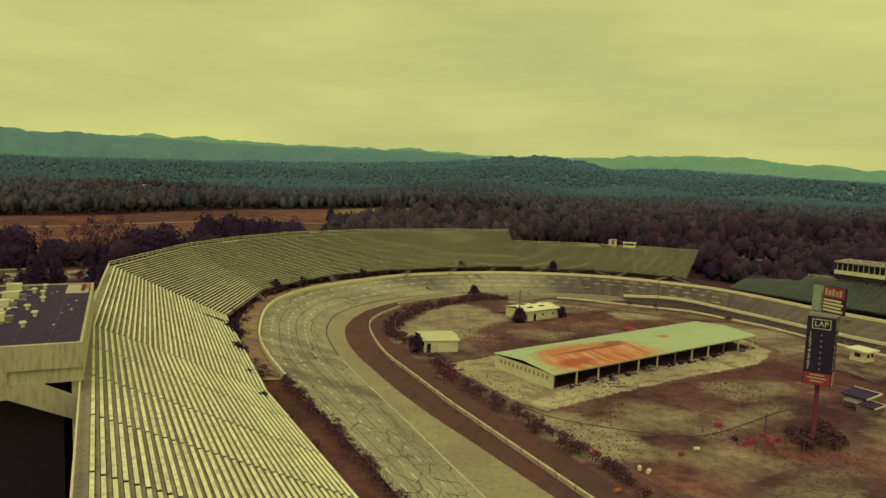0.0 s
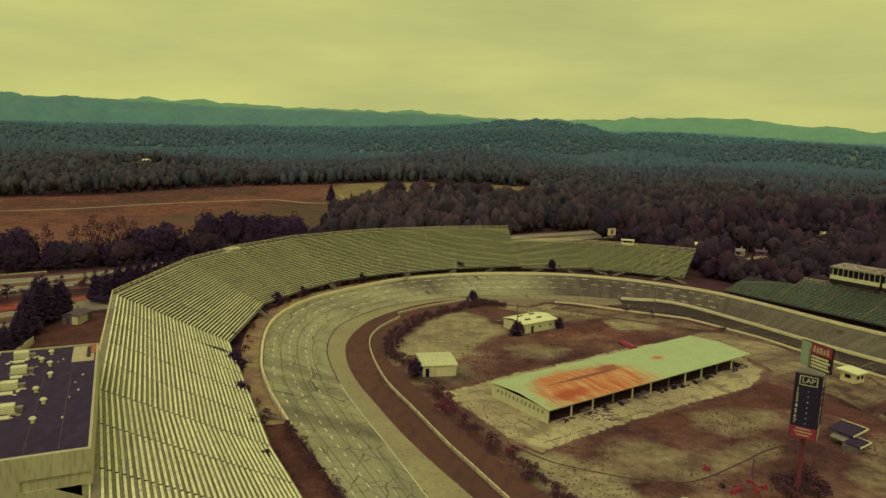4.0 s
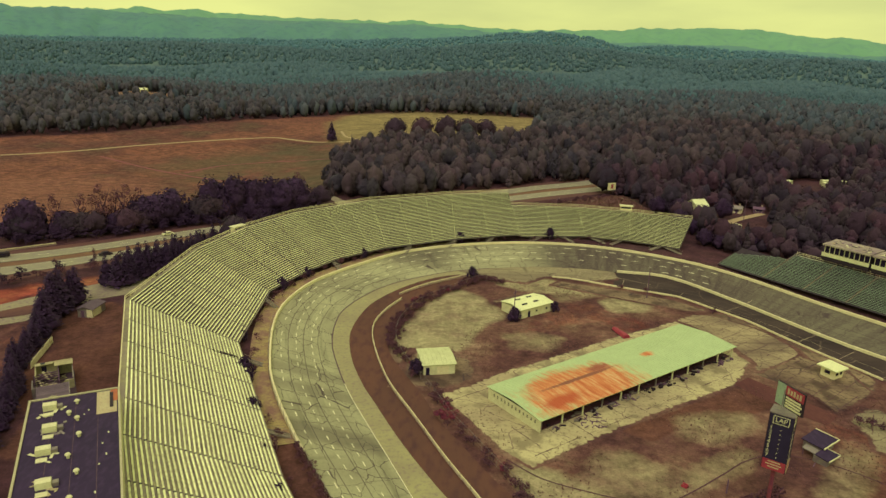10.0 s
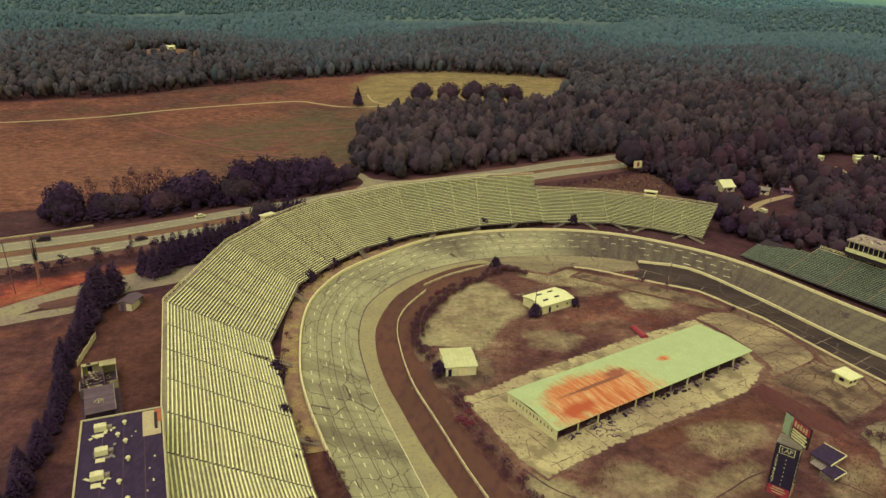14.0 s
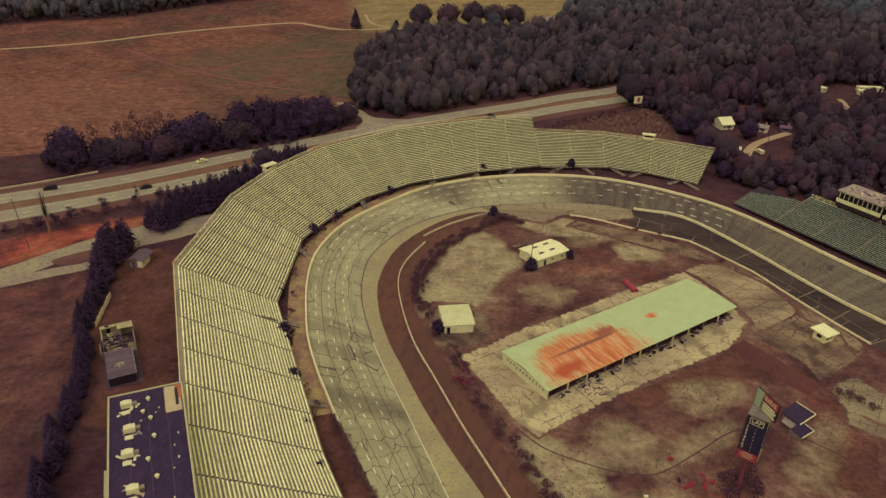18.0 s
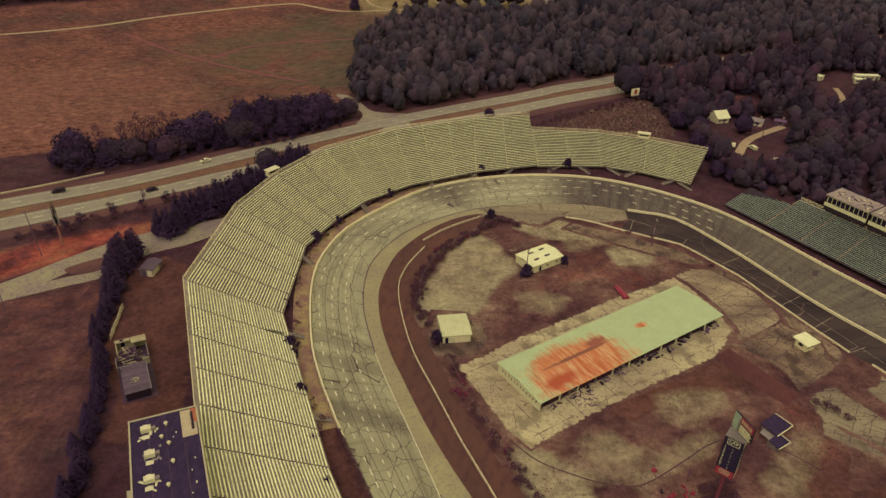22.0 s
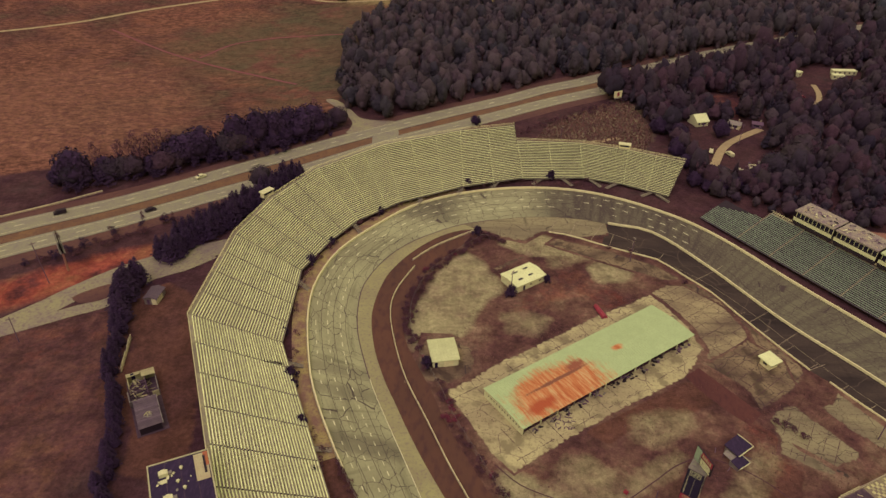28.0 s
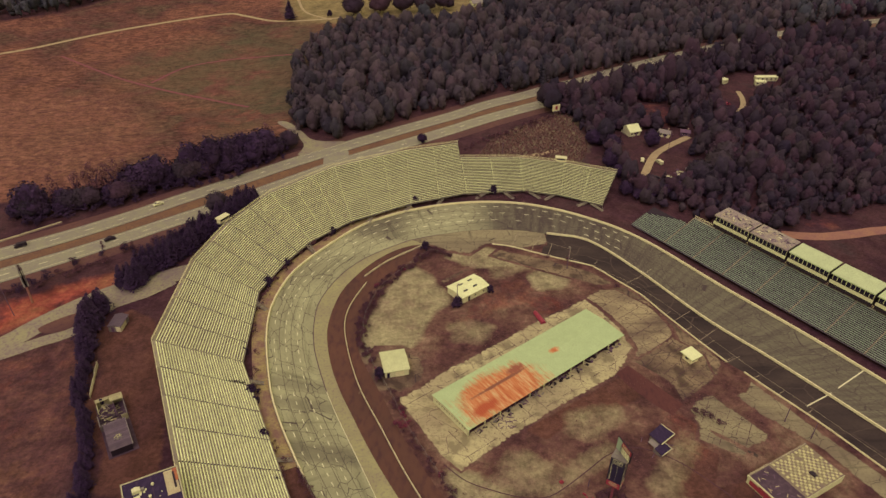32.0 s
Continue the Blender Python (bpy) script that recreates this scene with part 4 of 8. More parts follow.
# lane dashes along the turn
for u, turn in ((0.86, 0.0), (0.62, 0.5), (0.36, 0.25)):
    for i in range(64):
        a = radians(58 + (i + turn) * 2.9)
        x, y = track_place(a, u)
        if y < 70 or random.random() < 0.16:
            continue
        p = [np.array(track_place(a + da, u)) for da in (0.0, 0.017 + 0.008 * random.random())]
        t = (p[1] - p[0]) / np.linalg.norm(p[1] - p[0])
        s = np.array([-t[1], t[0]]) * random.uniform(0.08, 0.13)
        part("lane_dash", ([(*q, gz(*q) + 0.10) for q in (p[0] + s, p[1] + s, p[1] - s, p[0] - s)], [(3, 2, 1, 0)]), PAINT, track)

# ---- roads ----
structure("highway_far", ribbon(UPPER_ROAD, 10.4, 0.16), ROAD, "far carriageway of a grey divided highway", "road")
structure("highway_near", ribbon(LOWER_ROAD, 10.4, 0.16), ROAD, "near carriageway of a grey divided highway", "road")
up, lw = catmull(UPPER_ROAD, False, 4), catmull(LOWER_ROAD, False, 4)
structure("highway_median", strip(resample(offset(up, -5.5), 200), resample(offset(lw, 5.5), 200), 0.08, 0.08, 2), MEDIAN, "strip of dry brown grass between the carriageways", "median")
for line, side in ((up, 1), (lw, -1)):
    for off in (3.6, -3.6):
        c = offset(line, off)
        structure("edge_line", strip(offset(c, 0.08), offset(c, -0.08), 0.2, 0.2), WHITE, "white painted edge line of the highway", "marking")
structure("verge_near", strip(offset(lw, -5.3), offset(lw, -11.5), 0.06, 0.05, 2), ROAD_VERGE, "brown grass verge of the near carriageway", "verge")
structure("verge_far", strip(offset(up, 11.0), offset(up, 5.3), 0.05, 0.06, 2), ROAD_VERGE, "brown grass verge of the far carriageway", "verge")
dashes = thing("highway_lane_dashes", at(0, 0), "white lane dashes along the highway", "marking", kind="structure")
for line in (up, lw):
    d = resample(line, 230)
    for i in range(60, 190, 3):
        t = (d[i + 1] - d[i]) / np.linalg.norm(d[i + 1] - d[i])
        s = np.array([-t[1], t[0]]) * 0.14
        part("lane_dash", ([(*q, gz(*q) + 0.22) for q in (d[i] + s, d[i] + t * 3.5 + s, d[i] + t * 3.5 - s, d[i] - s)], [(3, 2, 1, 0)]), PAINT, dashes)
structure("crossover", patch([(-39.5, 312.5), (-38.8, 304.5), (-36, 299), (-27, 306), (-26.8, 317.6), (-27.6, 321), (-30, 322)], 0.19, smooth=False), ROAD, "paved crossover through the highway median", "road")
structure("field_driveway", patch([(-52, 316), (-30, 331), (-40, 333), (-48.5, 336.6), (-55, 348), (-63, 361), (-69, 366), (-71, 363), (-60, 346.8), (-52, 331), (-52, 322)], 0.18), ACCESS, "pale driveway from the highway into the field", "driveway")
structure("field_track", ribbon([(-420, 452), (-340, 480), (-285, 511), (-240, 550), (-190, 583), (-152, 602), (-136, 597), (-108, 580), (-84, 576), (-58, 576), (-40, 578)], 3.6, 0.15), GRAVEL, "pale dirt track across the dry field", "track")
for points in ([(-250, 500), (-199, 459), (-166, 438), (-127, 417), (-94, 395)], [(-169, 446), (-154, 477), (-129, 491), (-96, 493), (-63, 489)]):
    structure("field_trail", ribbon(points, 2.0, 0.12), TRAIL, "faint worn trail across the field", "trail")
structure("field_path", ribbon([(-60, 572), (-84, 600), (-96, 640)], 2.2, 0.15), GRAVEL, "narrow dirt path over the field", "path")
structure("access_road", ribbon([(-240, 96), (-160, 150), (-136, 172), (-126, 184), (-114, 195.5), (-101, 204), (-90, 209), (-80, 214)], 9.5, 0.12), ACCESS, "pale worn access road behind the grandstand", "road")
structure("access_road_fork", ribbon([(-142, 163), (-128, 170.8), (-121, 174.6), (-114.5, 177.6), (-109, 184), (-104, 193), (-94, 199), (-86, 207)], 5.6, 0.1), ACCESS, "pale worn fork of the access road", "road")
structure("fork_apron", patch([(-114, 195), (-112.4, 186), (-108.6, 184), (-103, 190), (-99, 200), (-104, 202)], 0.11), ACCESS, "pale worn paving where the access road forks", "road")
structure("verge_island", patch([(-126, 181.2), (-122.2, 185.1), (-117.1, 188.3), (-113.2, 189.2), (-112.1, 183.9), (-113.8, 180.8), (-117.8, 178.6), (-122.3, 178.4)], 0.17), ROAD_VERGE, "brown weedy island between the forks of the access road", "verge")
structure("house_track", ribbon([(117, 284), (121, 292), (125.2, 300.5), (132.9, 315.3), (142, 326.1), (161.1, 342)], 4.0, 0.15), GRAVEL, "pale dirt lane to a house among trees", "track")
structure("trailer_track", ribbon([(190, 366), (202, 378), (210, 386), (216, 400), (218.6, 414)], 3.2, 0.15), GRAVEL, "pale dirt lane to a mobile home", "track")
structure("clay_lane", ribbon([(168, 239), (184, 237), (200, 239), (216, 242), (262, 246)], 6, 0.15), CLAY_TAN, "tan dirt lane at the edge of the woods", "track")
structure("lot_track", ribbon([(36, 306), (62.8, 312.5), (83, 320.3)], 3.0, 0.15), GRAVEL, "dirt lane behind the far grandstand", "track")

# ---- slabs of the infield ----
slab_of("shed_pad", [(0, 148), (1.5, 144.5), (8.5, 132.5), (13.4, 123.8), (19.2, 117.8), (35, 129.8), (52, 142), (73.6, 155.6), (79, 161.4), (84.5, 170), (82, 182), (76, 194), (72, 199.4), (64.4, 193.7), (50.4, 185.3), (40, 177.6), (26.5, 167.7), (18.2, 162.2), (4.5, 150.6)], 0.06, PADS, "cracked pale concrete yard round the garage shed", 1.2, lambda x, y: 0.10 + 0.62 * ramp(66, 90, x))
slab_of("pit_yard", [(81, 163), (90.7, 152.7), (92.5, 143.6), (99.4, 148), (107.3, 154.4), (108, 166), (99, 176), (90, 169)], 0.085, STAINED, "stained brown concrete beside the pit lane", 0.9)
slab_of("cracked_pad", [(93, 141.8), (100.2, 147), (103.6, 147.4), (107, 142.2), (115.2, 130.4), (114, 127), (107.3, 124.6), (104.5, 121), (99.3, 123.2), (91.2, 128.4), (93.6, 133.6)], 0.075, GREY_PADS, "cracked grey concrete pad with weedy joints", 1.6)
slab_of("yard_end", [(79, 161.4), (86, 166), (98, 172), (101, 180), (97, 192), (88, 204), (79.2, 204.5), (72, 199.4), (76, 194), (82, 182), (84.5, 170)], 0.06, MOTTLED, "mottled dirty concrete beyond the end of the garage shed", 0.8, lambda x, y: 0.10 + 0 * x)
slab_of("lane_yard", [(84, 205), (90, 206), (96, 197), (102, 184), (108, 172), (113, 162), (108, 155), (99.5, 168), (101, 180), (97, 192)], 0.08, STAINED, "dark stained concrete between the yard and the pit lane", 0.8)
slab_of("lane_strip", [(42, 234), (58, 227.5), (78, 217.5), (88, 207), (79, 206), (62, 214.5), (48, 222), (37, 228)], 0.08, STAINED, "stained concrete strip below the pit lane wall", 2.0)
slab_of("hut_pad", [(-12, 150), (2, 148), (12, 156), (10, 168), (2, 173), (-8, 173)], 0.045, STAINED, "worn patch of pale concrete round a hut", 4.0)


def slab_joints(name, outline, angle, gaps, lift, label, keep=0.85):
    """Dark joints between cast slabs, in two directions over an outline."""
    c, q = math.cos(radians(angle)), math.sin(radians(angle))
    p = np.array(outline, float)
    pick = random.Random(name)
    geos = []
    for (ux, uy), gap in zip(((c, q), (-q, c)), gaps):
        along, across = p @ (ux, uy), p @ (-uy, ux)
        for w in np.arange(across.min() + gap * 0.5, across.max(), gap):
            w += pick.uniform(-0.08, 0.08) * gap
            for u in np.arange(along.min(), along.max(), 1.5):
                if pick.random() > keep:
                    continue
                a = np.array((ux * u - uy * w, uy * u + ux * w))
                b = a + np.array((ux, uy)) * 1.5
                if not (inside(a[0], a[1], outline) and inside(b[0], b[1], outline)):
                    continue
                n = np.array((-uy, ux)) * pick.uniform(0.04, 0.11)
                geos.append(([(*r, gz(*r) + lift) for r in (a + n, b + n, b - n, a - n)], [(3, 2, 1, 0)]))
    ob = part(name, joined(*geos), JOINT)
    return tagged(ob, label, "joints", kind="stuff")


YARD_SLABS = [(79, 161.4), (86, 166), (98, 172), (101, 180), (97, 192), (88, 204), (79.2, 204.5), (72, 199.4), (76, 194), (82, 182), (84.5, 170)]
LANE_SLABS = [(81, 163), (90.7, 152.7), (92.5, 143.6), (99.4, 148), (107.3, 154.4), (112, 161), (108, 171), (99, 176), (90, 169)]
slab_joints("yard_joints", YARD_SLABS, 36, (4.5, 6.0), 0.10, "dark weedy joints between the slabs of the yard")
slab_joints("lane_joints", LANE_SLABS, 40, (3.6, 5.0), 0.125, "dark weedy joints between the slabs beside the pit lane")
slab_joints("pad_joints", [(1.5, 146), (9, 133), (19.2, 119), (35, 130.5), (52, 142.8), (73.6, 156.5), (84, 170), (74, 196), (64, 193), (50, 184.5), (26, 166.5), (4.5, 150)], 36, (9.0, 6.2), 0.10, "thin joints between the slabs round the garage shed", 0.6)
slab_joints("cracked_pad_joints", [(93, 141), (100.2, 146.4), (103.6, 147), (114.6, 130.4), (107.3, 125), (99.3, 123.8), (92, 128.6), (93.6, 133.6)], 58, (3.4, 4.2), 0.115, "weedy joints across the cracked pad", 0.7)


# ---- grandstands: sections between the aisles ----
def stand_section(f0, b0, f1, b1, z0, z1, rows, seat, foot, label, group, skip=lambda k: 0.0, rail=True, gap=0.23, steps=False, step_mat=None):
    f0, b0, f1, b1 = (np.array(p, float) for p in (f0, b0, f1, b1))
    top = thing("grandstand_section", at(0, 0), label, "grandstand", group)

    def line(u, trim0, trim1):
        p, q = f0 + (b0 - f0) * u, f1 + (b1 - f1) * u
        t = (q - p) / np.linalg.norm(q - p)
        return p + t * trim0, q - t * trim1

    # Added near-black sheet: the shade between bench rows, put into its colour.
    part("gap_shade_sheet", slab([(*f0, z0 - 0.22), (*f1, z0 - 0.22), (*b1, z1 - 0.22), (*b0, z1 - 0.22)], 0.04), DARK_STEEL_AND_SHADE, top)
    for k in range(rows):
        z = z0 + (z1 - z0) * k / rows
        cut = skip(k)
        u = [(k + s) / rows for s in (0.02, 0.44, 0.50, 0.94)]
        (a, b), (c, d) = line(u[0], cut, 0.0), line(u[1], cut, 0.0)
        part("footboard", slab([(*a, z), (*b, z), (*d, z), (*c, z)], 0.05), foot, top)
        (a, b), (c, d) = line(u[2], gap + cut, gap), line(u[3], gap + cut, gap)
        h = z + 0.40 + random.uniform(-0.012, 0.012)
        part("bench", slab([(*a, h), (*b, h), (*d, h), (*c, h)], 0.05), seat, top)
        if steps:
            t = (f1 - f0) / np.linalg.norm(f1 - f0)
            (a, _), (c, _) = line(u[0], 0, 0), line(u[3], 0, 0)
            part("aisle_step", slab([(*(a - t * 0.05), z + 0.43), (*(a + t * 0.4), z + 0.43), (*(c + t * 0.4), z + 0.43), (*(c - t * 0.05), z + 0.43)], 0.06), step_mat or BENCH, top)
    n = max(2, int(np.linalg.norm(f1 - f0) / 5))
    for i in range(n):
        p, q = f0 + (f1 - f0) * (i + 0.5) / n, b0 + (b1 - b0) * (i + 0.5) / n
        part("raker", bar((*p, z0 - 0.3), (*q, z1 - 0.3), 0.18, 0.35), DARK_STEEL_AND_SHADE, top)
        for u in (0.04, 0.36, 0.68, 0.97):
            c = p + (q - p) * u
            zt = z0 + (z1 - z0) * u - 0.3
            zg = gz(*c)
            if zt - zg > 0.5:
                part("column", rod((*c, zg - 0.1), (*c, zt), 0.11, n=6), DARK_STEEL_AND_SHADE, top)
    if rail:
        e = (b0 - f0) / np.linalg.norm(b0 - f0)
        p, q = b0 + e * 1.0, b1 + e * 1.0
        for h in (0.55, 1.05):
            part("back_rail", bar((*p, z1 + h), (*q, z1 + h), 0.12, 0.12), WALL_CONCRETE, top)
        m = max(2, int(np.linalg.norm(q - p) / 2.4))
        for i in range(m):
            c = p + (q - p) * i / m
            part("rail_post", bar((*c, z1 - 0.4), (*c, z1 + 1.1), 0.08, 0.08), WALL_CONCRETE, top)
        part("back_walk", slab([(*b0, z1 + 0.02), (*b1, z1 + 0.02), (*(b1 + e * 1.1), z1 + 0.02), (*(b0 + e * 1.1), z1 + 0.02)], 0.08), FOOT, top)
    return top


ROWS_HIGH, ROWS_LOW = 33, 23
HIGH = [((5, 46), (-20, 38), 5), ((-26, 104), (-50, 98), 5), ((-49.5, 158.5), (-75, 157), 4), ((-51, 196), (-74, 201), 2), ((-44.5, 214), (-67, 227), 2),
        ((-36, 230), (-55, 251), 3), ((-20.5, 245.5), (-30, 276), 3), ((5, 260.5), (3, 293), 2), ((31, 270), (28.5, 301), 0)]
for (fa, ba, n), (fb, bb, _) in zip(HIGH, HIGH[1:]):
    for i in range(n):
        s0, s1 = i / n, (i + 1) / n
        mix = lambda p, q, s: np.array(p, float) * (1 - s) + np.array(q, float) * s
        stand_section(mix(fa, fb, s0), mix(ba, bb, s0), mix(fa, fb, s1), mix(ba, bb, s1), 6.5, 17.5, ROWS_HIGH, BENCH, FOOT,
                      "steel grandstand section with weathered aluminium bench rows", "aluminium grandstand", steps=fb[1] > 240)
LOW = [((31.2, 271.2), (29.4, 293), 2), ((58, 274), (58, 293), 1), ((75, 269.5), (79, 287.5), 2), ((92.5, 260), (102.5, 277.5), 0)]
for (fa, ba, n), (fb, bb, _) in zip(LOW, LOW[1:]):
    for i in range(n):
        s0, s1 = i / n, (i + 1) / n
        stand_section(mix(fa, fb, s0), mix(ba, bb, s0), mix(fa, fb, s1), mix(ba, bb, s1), 5.5, 13.5, ROWS_LOW, BENCH, FOOT,
                      "lower steel grandstand section with weathered aluminium bench rows", "aluminium grandstand", steps=True)
E0, N0, F0 = np.array((0.561, -0.828)), np.array((0.828, 0.561)), np.array((102.0, 245.5))
GREEN = [(0, 18, 17), (18, 32.5, 22), (32.5, 46.5, 22), (46.5, 61, 22), (61, 75, 22), (75, 89, 22), (89, 103, 22), (103, 118, 22)]
for s0, s1, rows in GREEN:
    d = rows * 0.85
    cut = (lambda k: max(0, k - 10) * 2.3) if s0 == 0 else (lambda k: 0.0)
    stand_section(F0 + E0 * s0, F0 + E0 * s0 + N0 * d, F0 + E0 * s1, F0 + E0 * s1 + N0 * d, 4.5, 4.5 + rows * 0.25, rows, BENCH_GREEN, FOOT_GREEN,
                  "grandstand section with faded green bench rows beside the straight", "green grandstand", cut, rail=s0 > 0, steps=s0 > 0, step_mat=CONCRETE)


# ---- hills on the horizon: a plain backdrop ----
HILL_GRIDS = {}


def ridge(name, radius, heights, mat, label):
    """A line of hills at one distance; heights by bearing, in degrees east of ahead."""
    hx, hz = [h[0] for h in heights], [h[1] for h in heights]
    v, f, n, rows = [], [], 520, 9
    for i in range(n):
        b = -62 + 124 * i / (n - 1)
        h = float(np.interp(b, hx, hz))
        h += h * 0.09 * noise.noise((b * 0.35, radius * 0.01, 0)) + h * 0.05 * noise.noise((b * 1.6, radius * 0.01, 5)) + h * 0.02 * noise.noise((b * 9.0, radius * 0.01, 9))
        for k in range(rows):
            u = k / (rows - 2)
            r = radius - 640 * (1 - u)
            z = -60 + (h + 60) * (math.sin(min(u, 1.0) * math.pi / 2) ** 0.8) if u <= 1 else h * 0.4
            z += h * 0.20 * u * (1 - min(u, 1)) * 4 * noise.noise((b * 0.5, r * 0.004, radius)) + h * 0.08 * (1 - min(u, 1)) * noise.noise((b * 2.2, r * 0.012, radius))
            wob = 60 * noise.noise((b * 0.6, r * 0.004, 2))
            v.append(((r + wob) * math.sin(radians(b)), (r + wob) * math.cos(radians(b)), z))
    for i in range(n - 1):
        for k in range(rows - 1):
            f.append((i * rows + k, (i + 1) * rows + k, (i + 1) * rows + k + 1, i * rows + k + 1))
    HILL_GRIDS[name] = np.array(v).reshape(n, rows, 3) + (0, 0, 26)
    return tagged(part(name, (v, f), mat, smooth=True, m=at(0, 0, 26)), label, "hills", kind="structure")


# Haze is put into the hill colours, paler and bluer with distance.
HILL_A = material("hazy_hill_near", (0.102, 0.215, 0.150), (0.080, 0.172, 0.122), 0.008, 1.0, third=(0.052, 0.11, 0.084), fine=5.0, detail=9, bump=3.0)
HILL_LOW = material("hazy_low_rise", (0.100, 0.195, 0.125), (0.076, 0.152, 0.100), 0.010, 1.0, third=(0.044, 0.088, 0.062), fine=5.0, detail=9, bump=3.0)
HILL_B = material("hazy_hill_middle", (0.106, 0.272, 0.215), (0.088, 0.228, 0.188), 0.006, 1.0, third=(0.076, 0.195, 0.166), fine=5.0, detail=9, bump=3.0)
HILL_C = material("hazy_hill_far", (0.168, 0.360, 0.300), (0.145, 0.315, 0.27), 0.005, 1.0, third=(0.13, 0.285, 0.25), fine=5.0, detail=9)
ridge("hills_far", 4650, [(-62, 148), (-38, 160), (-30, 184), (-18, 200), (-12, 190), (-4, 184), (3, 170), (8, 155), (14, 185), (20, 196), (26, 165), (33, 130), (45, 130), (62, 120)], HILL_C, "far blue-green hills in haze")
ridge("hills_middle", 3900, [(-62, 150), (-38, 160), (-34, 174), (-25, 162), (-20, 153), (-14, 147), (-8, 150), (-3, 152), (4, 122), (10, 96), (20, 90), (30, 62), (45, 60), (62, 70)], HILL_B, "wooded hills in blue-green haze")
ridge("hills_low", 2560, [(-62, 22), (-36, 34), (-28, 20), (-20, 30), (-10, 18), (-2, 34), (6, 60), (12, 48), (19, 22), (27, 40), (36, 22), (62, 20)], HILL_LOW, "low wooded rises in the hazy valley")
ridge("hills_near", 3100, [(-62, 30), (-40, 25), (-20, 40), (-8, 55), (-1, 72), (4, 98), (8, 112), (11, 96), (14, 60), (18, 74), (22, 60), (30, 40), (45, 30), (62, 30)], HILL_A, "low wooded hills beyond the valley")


# ---- roofs, walls and openings for the small buildings ----
def roof_sheets(parent, mat, length, width, z0, z1, ridge_z, pitch, m, thick=0.05, rib=0.06):
    """Ribbed sheets laid side by side along x, each from eave to eave over a ridge at half width."""
    n = max(2, int(length / pitch))
    d = length / n
    prof = [(0.0, z0), (width / 2, ridge_z), (width, z1)]
    cross = [(0.0, 0.0), (0.76 * d, 0.0), (0.80 * d, rib), (0.96 * d, rib), (d - 0.012, 0.0)]
    for i in range(n):
        lift = random.uniform(0, 0.02)
        v = [(i * d + x, y, z + up + lift) for y, z in prof for x, up in cross] + [(i * d + x, y, z - thick) for y, z in prof for x, up in cross]
        w, k = len(cross), len(prof) * len(cross)
        f = [(j * w + c, j * w + c + 1, (j + 1) * w + c + 1, (j + 1) * w + c) for j in range(2) for c in range(w - 1)]
        f += [tuple(q + k for q in r[::-1]) for r in f]
        rim = [(c, c + 1) for c in range(w - 1)] + [(2 * w + c + 1, 2 * w + c) for c in range(w - 1)] + [(j * w + w - 1, (j + 1) * w + w - 1) for j in range(2)] + [((j + 1) * w, j * w) for j in range(2)]
        f += [(q, p, p + k, q + k) for p, q in rim]
        part("roof_sheet", (v, f), mat, parent, m=m)


def rusted_roof():
    """Pale green roof sheet with a broad rust bloom towards one end."""
    m = material("green_roof_sheet", (0.445, 0.570, 0.410), (0.395, 0.510, 0.370), 0.25, 0.6, third=(0.34, 0.42, 0.32))
    n, l = m.node_tree.nodes, m.node_tree.links
    b = n["Principled BSDF"]
    old = b.inputs["Base Color"].links[0].from_socket
    tc = n.new("ShaderNodeTexCoord")

    def bloom(cx, cy, rx, ry, edge, soft):
        mp = n.new("ShaderNodeMapping")
        mp.vector_type = "POINT"
        mp.inputs["Location"].default_value = (-cx / rx, -cy / ry, 0)
        mp.inputs["Scale"].default_value = (1 / rx, 1 / ry, 0)
        l.new(tc.outputs["Object"], mp.inputs["Vector"])
        ln = n.new("ShaderNodeVectorMath")
        ln.operation = "LENGTH"
        l.new(mp.outputs["Vector"], ln.inputs[0])
        past = ln.outputs["Value"]
        for scale, size, weight in ((0.17, (1, 1, 1), 1.3), (1.0, (1.5, 0.14, 1), 1.1)):
            a = n.new("ShaderNodeMath")
            a.operation = "MULTIPLY_ADD"
            l.new(noise_of(n, l, tc.outputs["Object"], scale, 8, size, 0.68), a.inputs[0])
            a.inputs[1].default_value = weight
            l.new(past, a.inputs[2])
            past = a.outputs["Value"]
        r = n.new("ShaderNodeMapRange")
        r.inputs["From Min"].default_value, r.inputs["From Max"].default_value = edge - soft, edge + soft
        r.inputs["To Min"].default_value, r.inputs["To Max"].default_value = 1, 0
        l.new(a.outputs["Value"], r.inputs["Value"])
        return r.outputs["Result"]

    streaks = noise_of(n, l, tc.outputs["Object"], 1.0, 6, (1.1, 0.10, 1), 0.7)
    rust_c = ramp_of(n, l, streaks, (0.34, (0.43, 0.115, 0.036)), (0.48, (0.54, 0.20, 0.066)), (0.57, (0.58, 0.30, 0.12)), (0.66, (0.60, 0.46, 0.22)))
    for spot, colour in (((18.0, 5.6, 17.5, 9.5, 2.12, 0.20), None), ((10.5, 3.6, 8, 3.0, 1.85, 0.25), (0.42, 0.095, 0.032)), ((21, 8.8, 14, 0.7, 1.95, 0.2), (0.24, 0.095, 0.055)), ((29, 10.6, 5, 2.6, 1.75, 0.2), (0.30, 0.10, 0.055)), ((46, 9.2, 3.2, 1.6, 1.9, 0.2), None)):
        mx = n.new("ShaderNodeMix")
        mx.data_type = "RGBA"
        l.new(bloom(*spot), mx.inputs["Factor"])
        l.new(old, mx.inputs["A"])
        if colour:
            mx.inputs["B"].default_value = (*colour, 1)
        else:
            l.new(rust_c, mx.inputs["B"])
        old = mx.outputs["Result"]
    l.new(old, b.inputs["Base Color"])
    return m


